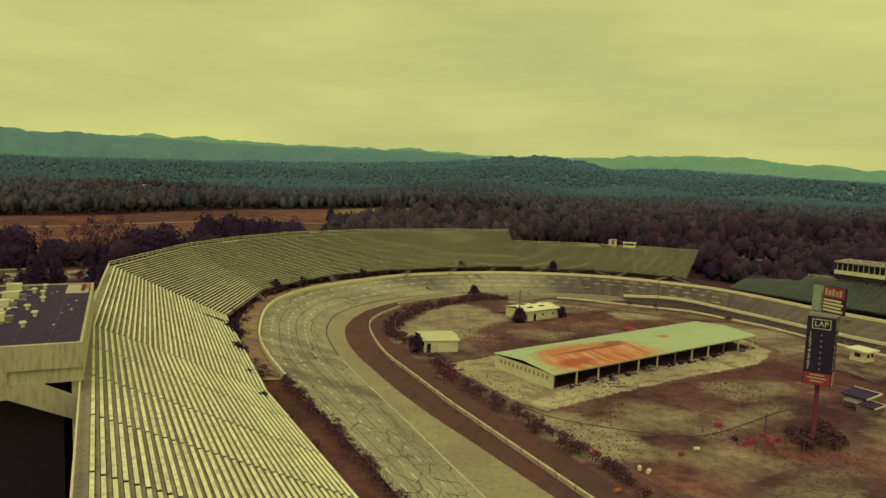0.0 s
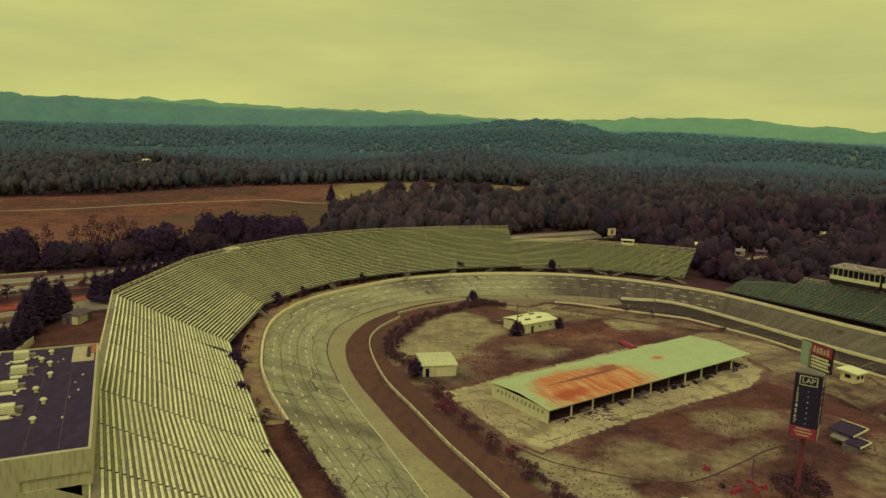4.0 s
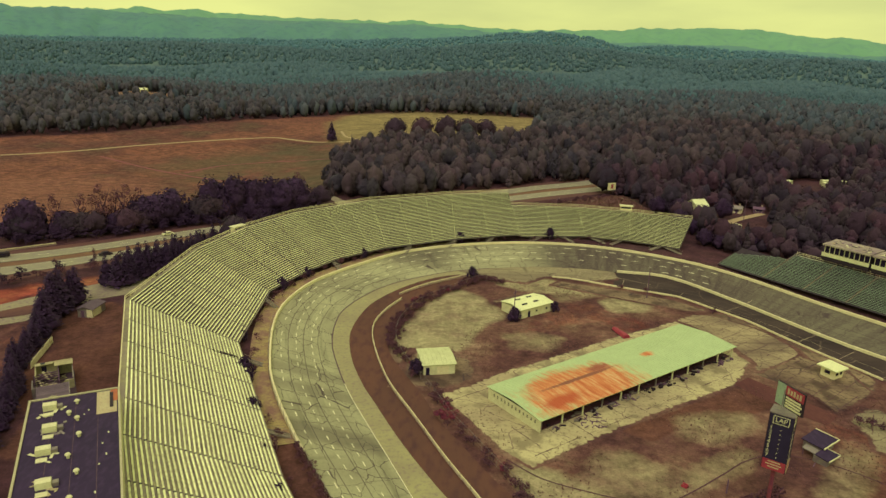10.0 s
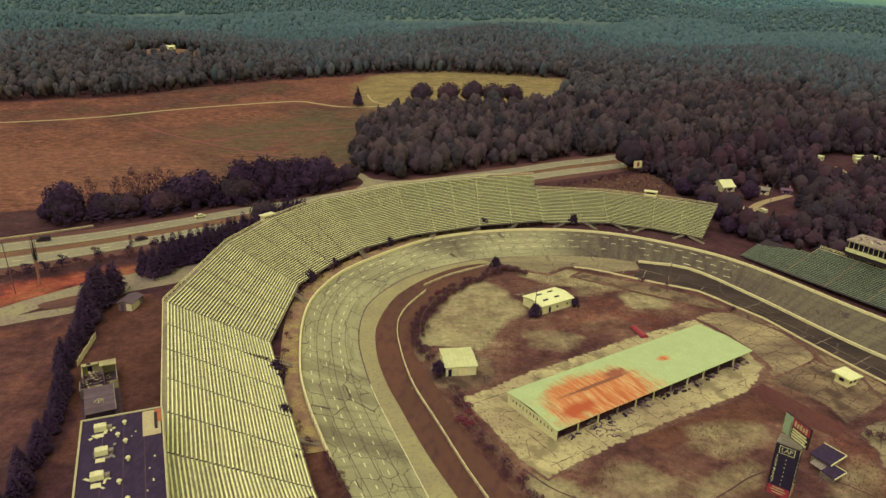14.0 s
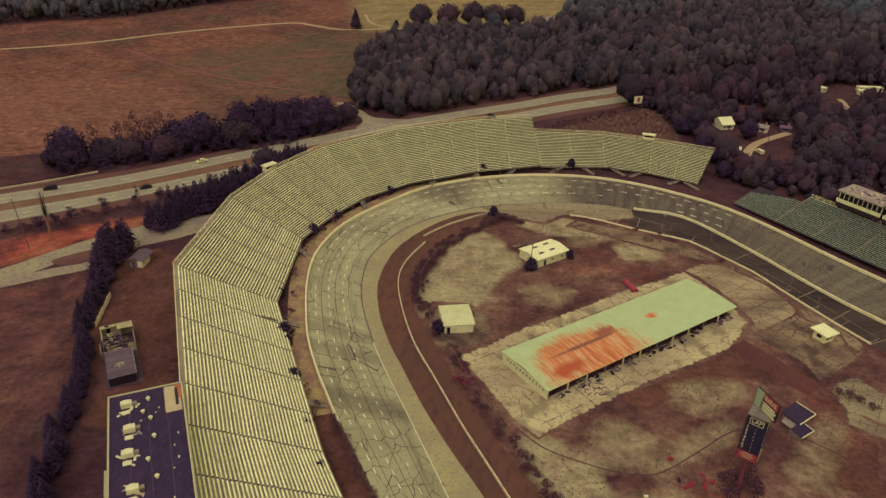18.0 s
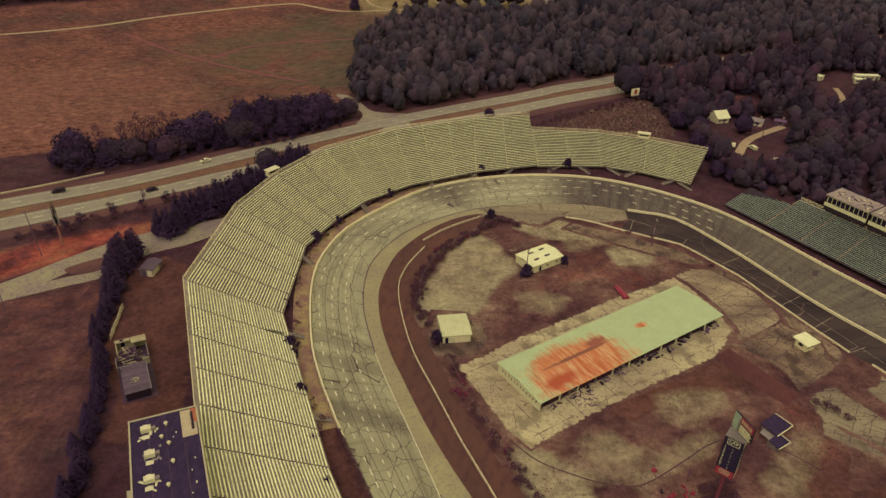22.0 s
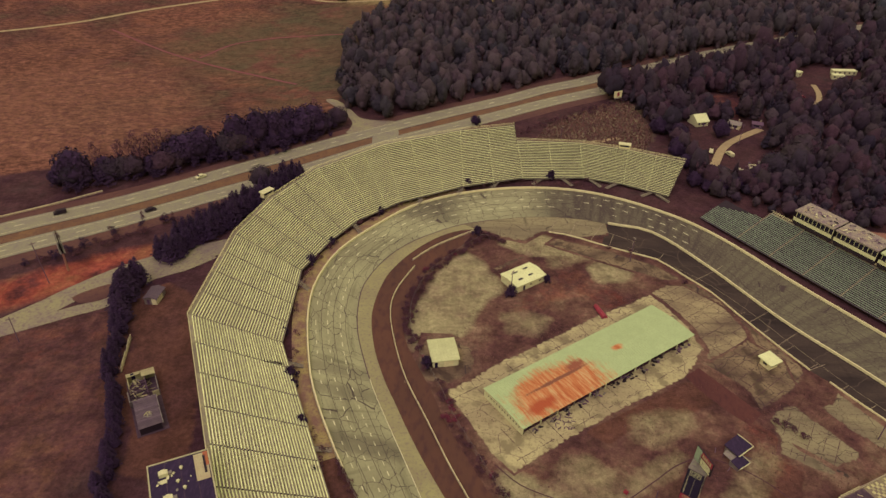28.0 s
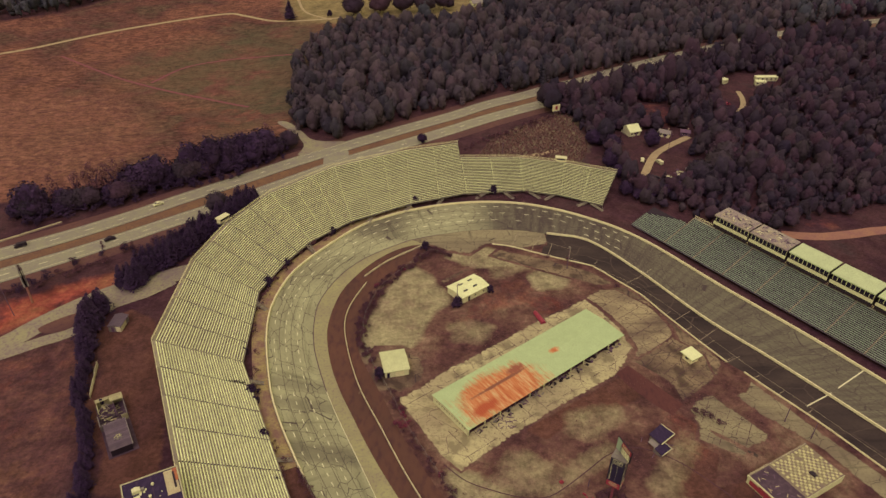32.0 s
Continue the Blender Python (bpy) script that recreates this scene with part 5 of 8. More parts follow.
# ---- the long garage shed ----
def garage_shed():
    L, W = 71.5, 17.4
    t = thing("garage_shed", at(22.2, 131.5, gz(40, 150), 36.0), "long open-fronted garage shed with a rust-stained pale green metal roof", "shed")
    roof = rusted_roof()
    roof_sheets(t, roof, L + 0.6, W + 0.8, 3.15, 3.35, 3.95, 0.9, at(-0.3, -0.5))
    part("end_wall", box(0.05, 0, 0, 0.25, W, 3.05), WHITE, t, "pale painted block end wall")
    # Dark blocks on the wall face stand for shade in its vent holes.
    for i in range(12):
        for z in (1.75, 2.15):
            part("vent_hole_shade", box(-0.02, 1.4 + i * 1.25, z, 0.045, 1.75 + i * 1.25, z + 0.24), DARK_STEEL_AND_SHADE, t)
    part("end_wall", box(L - 0.25, 9, 0, L - 0.05, W, 3.05), WHITE, t)
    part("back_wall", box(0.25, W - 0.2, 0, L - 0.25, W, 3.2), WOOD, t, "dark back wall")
    # Added near-black wall: the shade deep in the shed, put into its colour.
    part("inner_shade_wall", box(0.25, 5.6, 0, L - 0.25, 5.75, 3.5), DARK_STEEL_AND_SHADE, t)
    # The floor colour is darkened for the shade under the roof.
    part("floor_slab", box(0.3, 0.6, -0.2, L - 0.3, W - 0.2, 0.10), RUT_AND_SHADE, t, "floor darkened for the shade inside the shed")
    for i in range(12):
        x = 0.5 + i * (L - 1.0) / 11
        part("post", box(x - 0.14, 0.1, 0.1, x + 0.14, 0.38, 3.1), WHITE if i % 3 else STEEL, t)
        part("rafter", bar((x, 0.1, 3.0), (x, W / 2, 3.7), 0.12, 0.25), WOOD, t)
    part("eave_beam", box(0.2, -0.3, 2.85, L - 0.2, -0.12, 3.1), WHITE, t)
    for i in range(10):
        x, y = 8 + random.random() * 55, 1.5 + random.random() * 5
        part("debris_board", box(-0.8, -0.15, 0, 0.8, 0.15, 0.12), WOOD, t, m=pose(x, y, 0.12, 0, 0, random.random() * 180))
    litter = random.Random(21)
    for i in range(90):
        x = litter.choice((litter.uniform(1, 70), 4 + 6.4 * litter.randint(0, 10) + litter.uniform(-1, 1)))
        part("debris_board", box(-litter.uniform(0.2, 0.9), -litter.uniform(0.08, 0.35), 0, litter.uniform(0.2, 0.9), litter.uniform(0.08, 0.35), litter.uniform(0.1, 0.5)), (DARK_STEEL_AND_SHADE, WOOD, DARK_STEEL_AND_SHADE, STEEL)[i % 4], t,
             m=pose(x, litter.uniform(-1.6, 1.2), 0.07, 0, litter.uniform(-12, 12), litter.uniform(0, 180)))
    return t


garage_shed()


def window(parent, x0, z0, x1, z1, y, mat=GLASS_AND_SHADE):
    """A framed pane in a wall that faces -y."""
    w = part("window", box(x0 - 0.08, y - 0.06, z0 - 0.08, x1 + 0.08, y - 0.03, z1 + 0.08), WHITE, parent)
    part("pane", box(x0, y - 0.08, z0, x1, y - 0.06, z1), mat, w)
    return w


# ---- small infield buildings ----
def hut():
    t = thing("hut", at(-3.5, 156.8, gz(0, 160), 11.5), "pale block hut with a shallow metal roof and a doorway with its shade as a dark plate", "hut")
    part("wall_shell", box(0, 0, -0.1, 8.0, 9.6, 2.75), WHITE, t)
    roof_sheets(t, material("grey_green_roof", (0.62, 0.66, 0.50), (0.53, 0.56, 0.43), 0.4, 0.6), 8.8, 10.3, 2.78, 2.78, 3.3, 1.0, at(-0.4, -0.35))
    # Near-black plate: the shade inside the doorway, put into its colour.
    part("door", box(0.6, -0.06, 0, 1.5, -0.02, 2.05), GLASS_AND_SHADE, t, "open doorway with its shade as a dark plate")
    part("roller_door", box(3.4, -0.08, 0, 6.4, -0.03, 2.2), WALL_CONCRETE, t)
    part("side_panel", box(8.05, 2.0, 0, 8.4, 6.0, 2.2), WHITE, t)
    return t


def white_building():
    t = thing("white_building", at(24.5, 196.0, gz(26, 200), 36.5), "low white block building with a white metal roof", "building")
    L, W = 13.2, 8.8
    part("wall_shell", box(0, 0, -0.1, L, W, 2.9), WHITE, t)
    roof_sheets(t, WHITE_ROOF, L + 0.8, W + 0.8, 2.93, 2.93, 3.7, 1.1, at(-0.4, -0.4))
    for x, y in ((2.6, 2.0), (7.4, 2.2), (3.4, 6.0), (8.2, 6.2)):
        part("skylight", box(x, y, 3.2, x + 1.9, y + 0.55, 3.62), GLASS_AND_SHADE, t, "dark skylight")
    # Dark plate on the wall in place of a shaded doorway.
    part("door", box(3.0, -0.06, 0, 3.9, -0.02, 2.0), GLASS_AND_SHADE, t, "doorway with its shade as a dark plate")
    for x in (6.2, 10.4):
        window(t, x, 1.2, x + 0.7, 1.8, 0)
    part("loading_door", box(-0.06, 2.6, 0, -0.02, 5.2, 2.3), WALL_CONCRETE, t)
    return t


def kiosk():
    t = thing("kiosk", at(100.9, 161.2, gz(99, 160), 29.0), "small square kiosk with a broad pale yellow roof", "kiosk")
    part("wall_shell", box(0, 0, 0, 3.7, 3.7, 2.5), WALL_CONCRETE, t)
    part("roof", slab([(-0.8, -0.8, 2.85), (4.5, -0.8, 2.85), (4.5, 4.5, 3.0), (-0.8, 4.5, 3.0)], 0.32), WHITE_ROOF, t, "flat pale roof")
    window(t, 0.5, 1.1, 1.5, 2.0, 0)
    window(t, 2.2, 1.1, 3.2, 2.0, 0)
    part("side_window", box(-0.06, 1.2, 1.1, -0.02, 2.6, 2.0), GLASS_AND_SHADE, t)
    return t


hut(), white_building(), kiosk()


def text_mesh(body, size, mat, parent, m, name="lettering"):
    c = bpy.data.curves.new(name, "FONT")
    c.body, c.size, c.align_x, c.align_y, c.extrude = body, size, "CENTER", "CENTER", 0.01
    tmp = bpy.data.objects.new(name, c)
    scene.collection.objects.link(tmp)
    me = bpy.data.meshes.new_from_object(tmp.evaluated_get(bpy.context.evaluated_depsgraph_get()))
    bpy.data.objects.remove(tmp)
    me.materials.clear()
    me.materials.append(mat)
    return part(name, me, mat, parent, m=m)


def scoreboard():
    t = thing("scoreboard", at(59.0, 105.5, gz(59, 105.5), -36.0), "tall black lap scoreboard on a single rusty post", "scoreboard")
    part("post", rod((0, 0, -0.3), (0, 0, 10.8), 0.38, 0.34, 12), material("dark_rust", (0.20, 0.06, 0.045), (0.13, 0.05, 0.045), 1.2), t, "rust-red steel post")
    body = part("cabinet", box(-1.9, -1.5, 10.6, 1.9, 1.5, 21.2), BLACK, t, "dark blue-black number cabinet")
    for x, y in ((-1.9, -1.5), (1.9, -1.5), (1.9, 1.5), (-1.9, 1.5)):
        part("corner_trim", box(x - 0.06, y - 0.06, 10.6, x + 0.06, y + 0.06, 21.3), DARK_STEEL_AND_SHADE, body)
    faces = ((pose(0, -1.52, 0, 90, 0, 0), 3.8), (pose(1.92, 0, 0, 90, 0, 90), 3.0))
    for face, wide in faces:
        part("lap_frame", joined(*[box(x0, y0, 0.0, x1, y1, 0.03) for x0, y0, x1, y1 in ((-wide * 0.32, 19.35, wide * 0.32, 19.45), (-wide * 0.32, 20.75, wide * 0.32, 20.85), (-wide * 0.34, 19.35, -wide * 0.31, 20.85), (wide * 0.31, 19.35, wide * 0.34, 20.85))]), WHITE, t, m=face)
        text_mesh("LAP", 1.15 * wide / 3.8, WHITE, t, face @ pose(0, 20.1, 0.03))
        for i in range(7):
            text_mesh(str(i + 1), 0.95, WHITE, t, face @ pose(-wide * 0.36, 18.5 - i * 0.88, 0.03), "numeral")
            part("lamp_dot", box(0.10, -0.07, 0, 0.24, 0.07, 0.05), WHITE, t, m=face @ pose(0, 18.4 - i * 0.88, 0))
        part("base_sign", box(-wide / 2 + 0.05, 10.65, 0, wide / 2 - 0.05, 12.5, 0.05), RED if wide > 3.5 else TAN, t, "red sign panel" if wide > 3.5 else "tan sign panel", m=face)
        for i, w in enumerate((0.55, 0.7, 0.5)):
            part("sign_bar", box(-wide * 0.3 * w * 1.6, 12.1 - i * 0.5, 0.05, wide * 0.3 * w * 1.6, 12.3 - i * 0.5, 0.07), TAN if wide > 3.5 else RED, t, m=face)
    part("cap", box(-2.0, -1.6, 21.2, 2.0, 1.6, 21.4), STEEL, t, "grey top edge")
    panel = pose(0.5, 0.1, 21.6, 0, 0, -34)
    part("sign_panel", box(-2.9, -0.15, 0.2, 2.9, 0.15, 4.3), DARK_STEEL_AND_SHADE, t, "double-sided advertising panel", m=panel)
    part("sign_face", box(-2.85, -0.20, 0.25, -1.0, -0.155, 4.2), BENCH_GREEN, t, m=panel)
    part("sign_face", box(-1.0, -0.20, 2.6, 2.8, -0.155, 4.2), RED, t, m=panel)
    for i in range(4):
        part("sign_bar", box(-0.8, -0.22, 0.45 + i * 0.52, 2.6 - 0.3 * (i % 2), -0.155, 0.78 + i * 0.52), WHITE, t, m=panel)
    for i in range(5):
        part("sign_bar", box(-0.6 + i * 0.62, -0.24, 2.9, -0.2 + i * 0.62, -0.2, 3.9 - 0.2 * (i % 2)), TAN, t, m=panel)
    part("brace", bar((-0.6, 0.3, 21.6), (-0.6, 0.5, 25.0), 0.15, 0.15), STEEL, t)
    return t


scoreboard()


def broken_trailer():
    """Low wrecked stand beside the scoreboard: two dark roofs with pale edges."""
    t = thing("wrecked_cabin", at(76.6, 129.0, gz(80, 130), 37.0), "low wrecked cabin with dark roofs and pale trim", "cabin")
    part("wall_shell", box(0.4, -4.2, 0, 5.8, -0.4, 1.9), STEEL, t)
    part("roof", slab([(0.0, -4.7, 2.1), (6.3, -4.8, 2.2), (6.2, 0.1, 2.4), (0.1, 0.0, 2.3)], 0.2), ROOF_MEMBRANE, t, "dark flat roof")
    part("roof_edge", bar((0.0, -4.8, 2.1), (6.3, -4.9, 2.2), 0.2, 0.28), WHITE, t)
    part("roof_edge", bar((6.4, -4.8, 2.2), (6.3, 0.1, 2.4), 0.16, 0.24), WALL_CONCRETE, t)
    part("lower_wall", box(-2.6, -6.8, 0, 1.2, -4.0, 1.4), STEEL, t)
    part("lower_roof", slab([(-3.0, -7.2, 1.55), (1.4, -7.4, 1.6), (1.5, -4.3, 1.75), (-2.6, -4.2, 1.7)], 0.16), ROOF_MEMBRANE, t, "dark lower roof")
    part("lower_edge", bar((-3.0, -7.3, 1.55), (1.4, -7.5, 1.6), 0.16, 0.24), WHITE, t)
    part("lower_edge", bar((1.5, -7.4, 1.6), (1.6, -4.4, 1.75), 0.14, 0.22), WHITE, t)
    part("porch_roof", slab([(-2.2, -4.0, 1.5), (0.0, -4.1, 1.6), (0.0, -1.2, 1.7), (-2.0, -1.4, 1.6)], 0.1), STEEL, t, "grey sagging porch roof")
    for x, y in ((-1.9, -3.8), (-1.8, -1.6)):
        part("porch_post", box(x - 0.06, y - 0.06, 0, x + 0.06, y + 0.06, 1.5), WOOD, t)
    for x, y, a in ((-1.5, 1.0, 30), (2.5, -6.2, 80), (-3.8, -5.0, 15), (3.6, -5.6, 120), (7.2, -3.0, 60)):
        part("fallen_board", box(-1.0, -0.1, 0, 1.0, 0.1, 0.08), WOOD, t, m=pose(x, y, 0.05, 0, 3, a))
    return t


broken_trailer()


def suite_building():
    """Enclosed suites above the top of the near grandstand, on the back of it."""
    t = thing("suite_building", at(-53, 104.5, 0, 245.0), "white suite building with a flat black membrane roof behind the grandstand", "building")
    L, W = 39.5, 13.2   # x runs towards the near end, y away from the stand
    t.matrix_basis = Matrix(((0.427, -0.904, 0, -53.0), (-0.904, -0.427, 0, 104.5), (0, 0, 1, 0), (0, 0, 0, 1)))
    part("upper_storey", box(0, 0, 18.6, L, W, 22.2), PANEL, t, "white panelled upper storey")
    part("roof", box(0.25, 0.25, 22.2, L - 0.25, W - 0.25, 22.42), ROOF_MEMBRANE, t, "black membrane roof")
    for a in ((0, 0, L, 0.3), (0, W - 0.3, L, W), (0, 0.3, 0.3, W - 0.3), (L - 0.3, 0.3, L, W - 0.3)):
        part("parapet", box(a[0], a[1], 22.2, a[2], a[3], 22.62), PANEL, t)
    # Solid block whose near-black colour stands for shade below the suites.
    part("core", box(2, 2.0, 3.0, L - 2.5, W - 1.5, 18.6), DARK_STEEL_AND_SHADE, t, "near-black block for the shaded void below")
    part("end_fascia", box(L, 0, 20.1, L + 0.25, W, 22.62), PANEL, t, "white end fascia")
    part("end_wall", box(L, 6.6, 17.3, L + 0.25, W + 8, 20.1), PANEL, t, "white end wall")
    part("end_fascia", box(L, W, 20.1, L + 0.25, W + 8, 22.62), PANEL, t)
    v = [(x, y, z) for x in (L, L + 0.25) for y, z in ((0, 14.3), (6.6, 17.3), (6.6, 18.8), (4.2, 18.9), (0, 16.8))]
    part("stair_parapet", (v, [(4, 3, 2, 1, 0), (5, 6, 7, 8, 9)] + [(i, (i + 1) % 5, 5 + (i + 1) % 5, 5 + i) for i in range(5)]), PANEL, t, "white sloping stair parapet with rain streaks")
    part("stair_floor", slab([(L - 2.4, 0.2, 14.6), (L - 0.02, 0.2, 14.6), (L - 0.02, 6.6, 17.5), (L - 2.4, 6.6, 17.5)], 0.25), CONCRETE, t)
    for x in (1.0, 13.5, 26, L - 1):
        for y in (0.8, W - 0.8):
            part("column", box(x - 0.3, y - 0.3, gz(-55, 90) - 0.2, x + 0.3, y + 0.3, 18.6), WHITE, t)
    part("loose_membrane", box(0.6, 0.5, 22.42, 8.2, 3.4, 22.47), TAN, t, "bare tan board where the roof membrane has peeled")
    part("torn_edge", box(0.5, 0.35, 22.47, 4.5, 1.4, 22.52), RUSTY, t)
    part("torn_edge", box(1.5, 1.0, 22.5, 6.5, 1.5, 22.6), DARK_STEEL_AND_SHADE, t)
    for x in (3.1, 6.3, 9.5):
        part("roof_seam", box(0.5, x, 22.42, L - 0.5, x + 0.12, 22.435), DARK_ASPHALT, t)
    for i, (x, y) in enumerate(((3.2, 9.0), (10.2, 8.6), (16.5, 9.0), (25, 8.4))):
        u = part("air_unit", box(x, y, 22.42, x + 1.2, y + 1.9, 23.4), WHITE, t, "pale rooftop air handling unit")
        part("duct", box(x + 0.2, y - 0.8, 22.42, x + 1.0, y, 23.0), STEEL, u)
        part("hood", box(x - 0.4, y + 0.6, 22.6, x, y + 1.4, 23.2), WHITE, u)
        part("fallen_cover", box(x + 1.9, y + 0.4, 22.42, x + 2.9, y + 1.8, 22.55), WHITE, u)
    for i, (x, y) in enumerate(((3.4, 6.2), (6.8, 7.2), (9.0, 6.0), (14.0, 5.6), (19.5, 6.8), (24, 5.6), (30, 6.2))):
        v = part("roof_vent", rod((x, y, 22.42), (x, y, 22.95), 0.22, n=10), WHITE, t, "small round roof vent")
        part("cap", rod((x, y, 22.95), (x, y, 23.15), 0.42, 0.3, 10), WHITE, v)
    scrap = random.Random(11)
    for i in range(30):
        cx, cy = ((3.6, 9.6), (10.4, 9.4), (17.2, 9.6), (25.4, 9.2))[i % 4]
        m = pose(cx + scrap.uniform(-1.6, 2.6), cy + scrap.uniform(-1.8, 1.8), 22.44, scrap.uniform(-12, 12), scrap.uniform(-12, 12), scrap.uniform(0, 180))
        part("scrap_sheet", box(-scrap.uniform(0.2, 0.7), -scrap.uniform(0.08, 0.3), 0, scrap.uniform(0.2, 0.7), scrap.uniform(0.08, 0.3), 0.06), (WHITE, STEEL, WHITE, TAN)[i % 4], t, m=m)
    for x, y, w in ((14, 1.6, 0.5), (17, 2.4, 0.35), (20, 1.9, 0.6), (22.5, 2.8, 0.3), (6.0, 4.4, 0.4), (7.2, 5.0, 0.3), (29, 3.2, 0.5)):
        part("roof_patch", box(x, y, 22.425, x + w, y + 0.2, 22.44), WHITE, t)
    side = part("stair_tower", box(9.5, W + 0.02, 8.0, 18.5, W + 2.2, 13.5), PANEL, t, "white stair tower at the back")
    for i in range(9):
        part("louvre", box(10.2 + i * 0.9, W + 2.22, 9.2, 10.7 + i * 0.9, W + 2.28, 12.8), DARK_STEEL_AND_SHADE, side)
    part("curved_landing", box(18.5, W + 0.02, 8.0, 23.0, W + 4.0, 11.8), PANEL, t)
    return t


suite_building()


RUIN_BOARD = material("stained_pale_board", (0.46, 0.44, 0.31), (0.33, 0.30, 0.21), 0.5, 0.85, third=(0.17, 0.14, 0.11))


def ruin():
    """Long low building: its far half roofless and full of debris, the other half under a grey ribbed roof."""
    t = thing("ruined_cabin", at(-79.4, 122.4, gz(-80, 131), 29.5), "long gutted cabin, half roofless, half under grey sheets", "cabin")
    part("floor", box(-0.8, -0.3, -0.2, 7.4, 22.4, 0.12), DARK_ASPHALT, t, "dark littered floor")
    part("end_wall", box(-0.2, 21.6, 0.12, 7.2, 21.85, 3.3), RUIN_BOARD, t, "pale end wall left standing")
    # Near-black block through the wall: shade in the empty window.
    part("window", box(1.0, 21.55, 1.2, 2.0, 21.9, 2.6), GLASS_AND_SHADE, t, "window opening with its shade as a dark block")
    part("side_wall", box(-0.25, 16.5, 0.12, -0.02, 21.6, 2.9), RUIN_BOARD, t)
    part("side_wall", box(-0.9, 11.6, 0.12, -0.7, 16.2, 2.1), STEEL, t)
    part("side_wall", box(7.0, 13.4, 0.12, 7.2, 21.6, 2.5), STEEL, t)
    part("cross_wall", box(4.2, 13.4, 0.12, 4.4, 21.6, 2.3), WOOD, t)
    part("cross_wall", box(5.4, 13.2, 0.12, 7.2, 13.4, 2.2), RUIN_BOARD, t)
    part("cross_wall", box(-0.7, 11.4, 0.12, 5.8, 11.6, 2.4), STEEL, t)
    part("roof_remnant", slab([(3.6, 19.4, 3.3), (7.3, 19.4, 3.2), (7.3, 22.0, 3.35), (3.6, 22.0, 3.35)], 0.12), RUIN_BOARD, t)
    part("roof_remnant", slab([(-0.3, 20.6, 3.3), (3.4, 20.9, 3.3), (3.4, 22.0, 3.35), (-0.3, 22.0, 3.35)], 0.12), RUIN_BOARD, t)
    lower = part("lower_storey", box(0.2, 0.2, 0.12, 5.8, 11.3, 2.3), DARK_STEEL_AND_SHADE, t, "dark boarded lower half")
    for i in range(13):
        part("roof_sheet", slab([(0.0, 0.1 + i * 0.87, 2.5), (6.1, 0.0 + i * 0.87, 2.62), (6.1, 0.82 + i * 0.87, 2.62), (0.0, 0.9 + i * 0.87, 2.5)], 0.06), SLATE, lower)
    part("eave_board", box(6.1, 0.0, 2.35, 6.25, 11.4, 2.66), STEEL, lower)
    for y in (12.4, 13.6, 14.8, 16.0, 17.2):
        part("bare_rafter", bar((-0.6, y, 2.5), (4.3, y + 0.3, 2.75), 0.12, 0.16), WOOD if y > 14 else DARK_STEEL_AND_SHADE, t)
    # Near-black plate laid on the roof for the shade in a hole.
    part("roof_hole_shade", box(0.9, 20.95, 3.42, 1.8, 21.8, 3.44), GLASS_AND_SHADE, t, "roof hole with its shade as a dark plate")
    rnd = random.Random(4)
    for i in range(46):
        part("fallen_beam", box(-rnd.uniform(0.3, 1.3), -rnd.uniform(0.06, 0.3), 0, rnd.uniform(0.3, 1.3), rnd.uniform(0.06, 0.3), 0.1), (RUIN_BOARD, STEEL, WOOD, RUIN_BOARD, TAN)[i % 5], t,
             m=pose(rnd.uniform(0.2, 4.0), rnd.uniform(12, 20.5), rnd.uniform(0.2, 1.7), rnd.uniform(-25, 25), rnd.uniform(-30, 30), rnd.uniform(0, 180)))
    for i in range(8):
        part("fallen_beam", box(-0.7, -0.1, 0, 0.7, 0.1, 0.1), (RUIN_BOARD, STEEL)[i % 2], t, m=pose(rnd.uniform(2.4, 3.8), rnd.uniform(3.4, 5.2), 2.66, rnd.uniform(-8, 8), 0, rnd.uniform(0, 180)))
    for i in range(7):
        part("fallen_beam", box(-0.8, -0.1, 0, 0.8, 0.1, 0.1), (RUIN_BOARD, WOOD)[i % 2], t, m=pose(rnd.uniform(4.8, 6.8), rnd.uniform(14, 20), 0.15, 0, 0, rnd.uniform(0, 180)))
    return t


ruin()


def storage_shack():
    t = thing("storage_shack", at(-99.6, 177.6, gz(-97, 178), -4.0), "small storage shack with a dark grey gabled roof and pale boards", "shack")
    part("wall_shell", box(0, 0, -0.1, 4.3, 6.4, 2.4), STEEL, t)
    part("front_panel", box(2.6, -0.06, 0.1, 4.3, -0.02, 2.3), WALL_CONCRETE, t, "pale boarded panel")
    part("side_panel", box(4.32, 0.2, 0.1, 4.36, 4.2, 2.3), WALL_CONCRETE, t, "pale boarded side")
    part("door", box(1.0, -0.06, 0, 1.9, -0.02, 2.0), WOOD, t)
    part("roof_slope", slab([(-0.3, -0.3, 2.4), (2.15, -0.3, 3.1), (2.15, 6.7, 3.1), (-0.3, 6.7, 2.4)], 0.1), SLATE, t, "dark grey roof")
    part("roof_slope", slab([(2.16, -0.3, 3.11), (4.6, -0.3, 2.4), (4.6, 6.7, 2.4), (2.16, 6.7, 3.11)], 0.1), SLATE, t, "dark grey roof")
    for y in (0.0, 6.3):
        part("gable", ([(0, y, 2.3), (0, y + 0.1, 2.3), (4.3, y, 2.3), (4.3, y + 0.1, 2.3), (2.15, y, 2.98), (2.15, y + 0.1, 2.98)], [(0, 2, 4), (1, 5, 3), (0, 4, 5, 1), (2, 3, 5, 4), (0, 1, 3, 2)]), STEEL, t)
    return t


storage_shack()


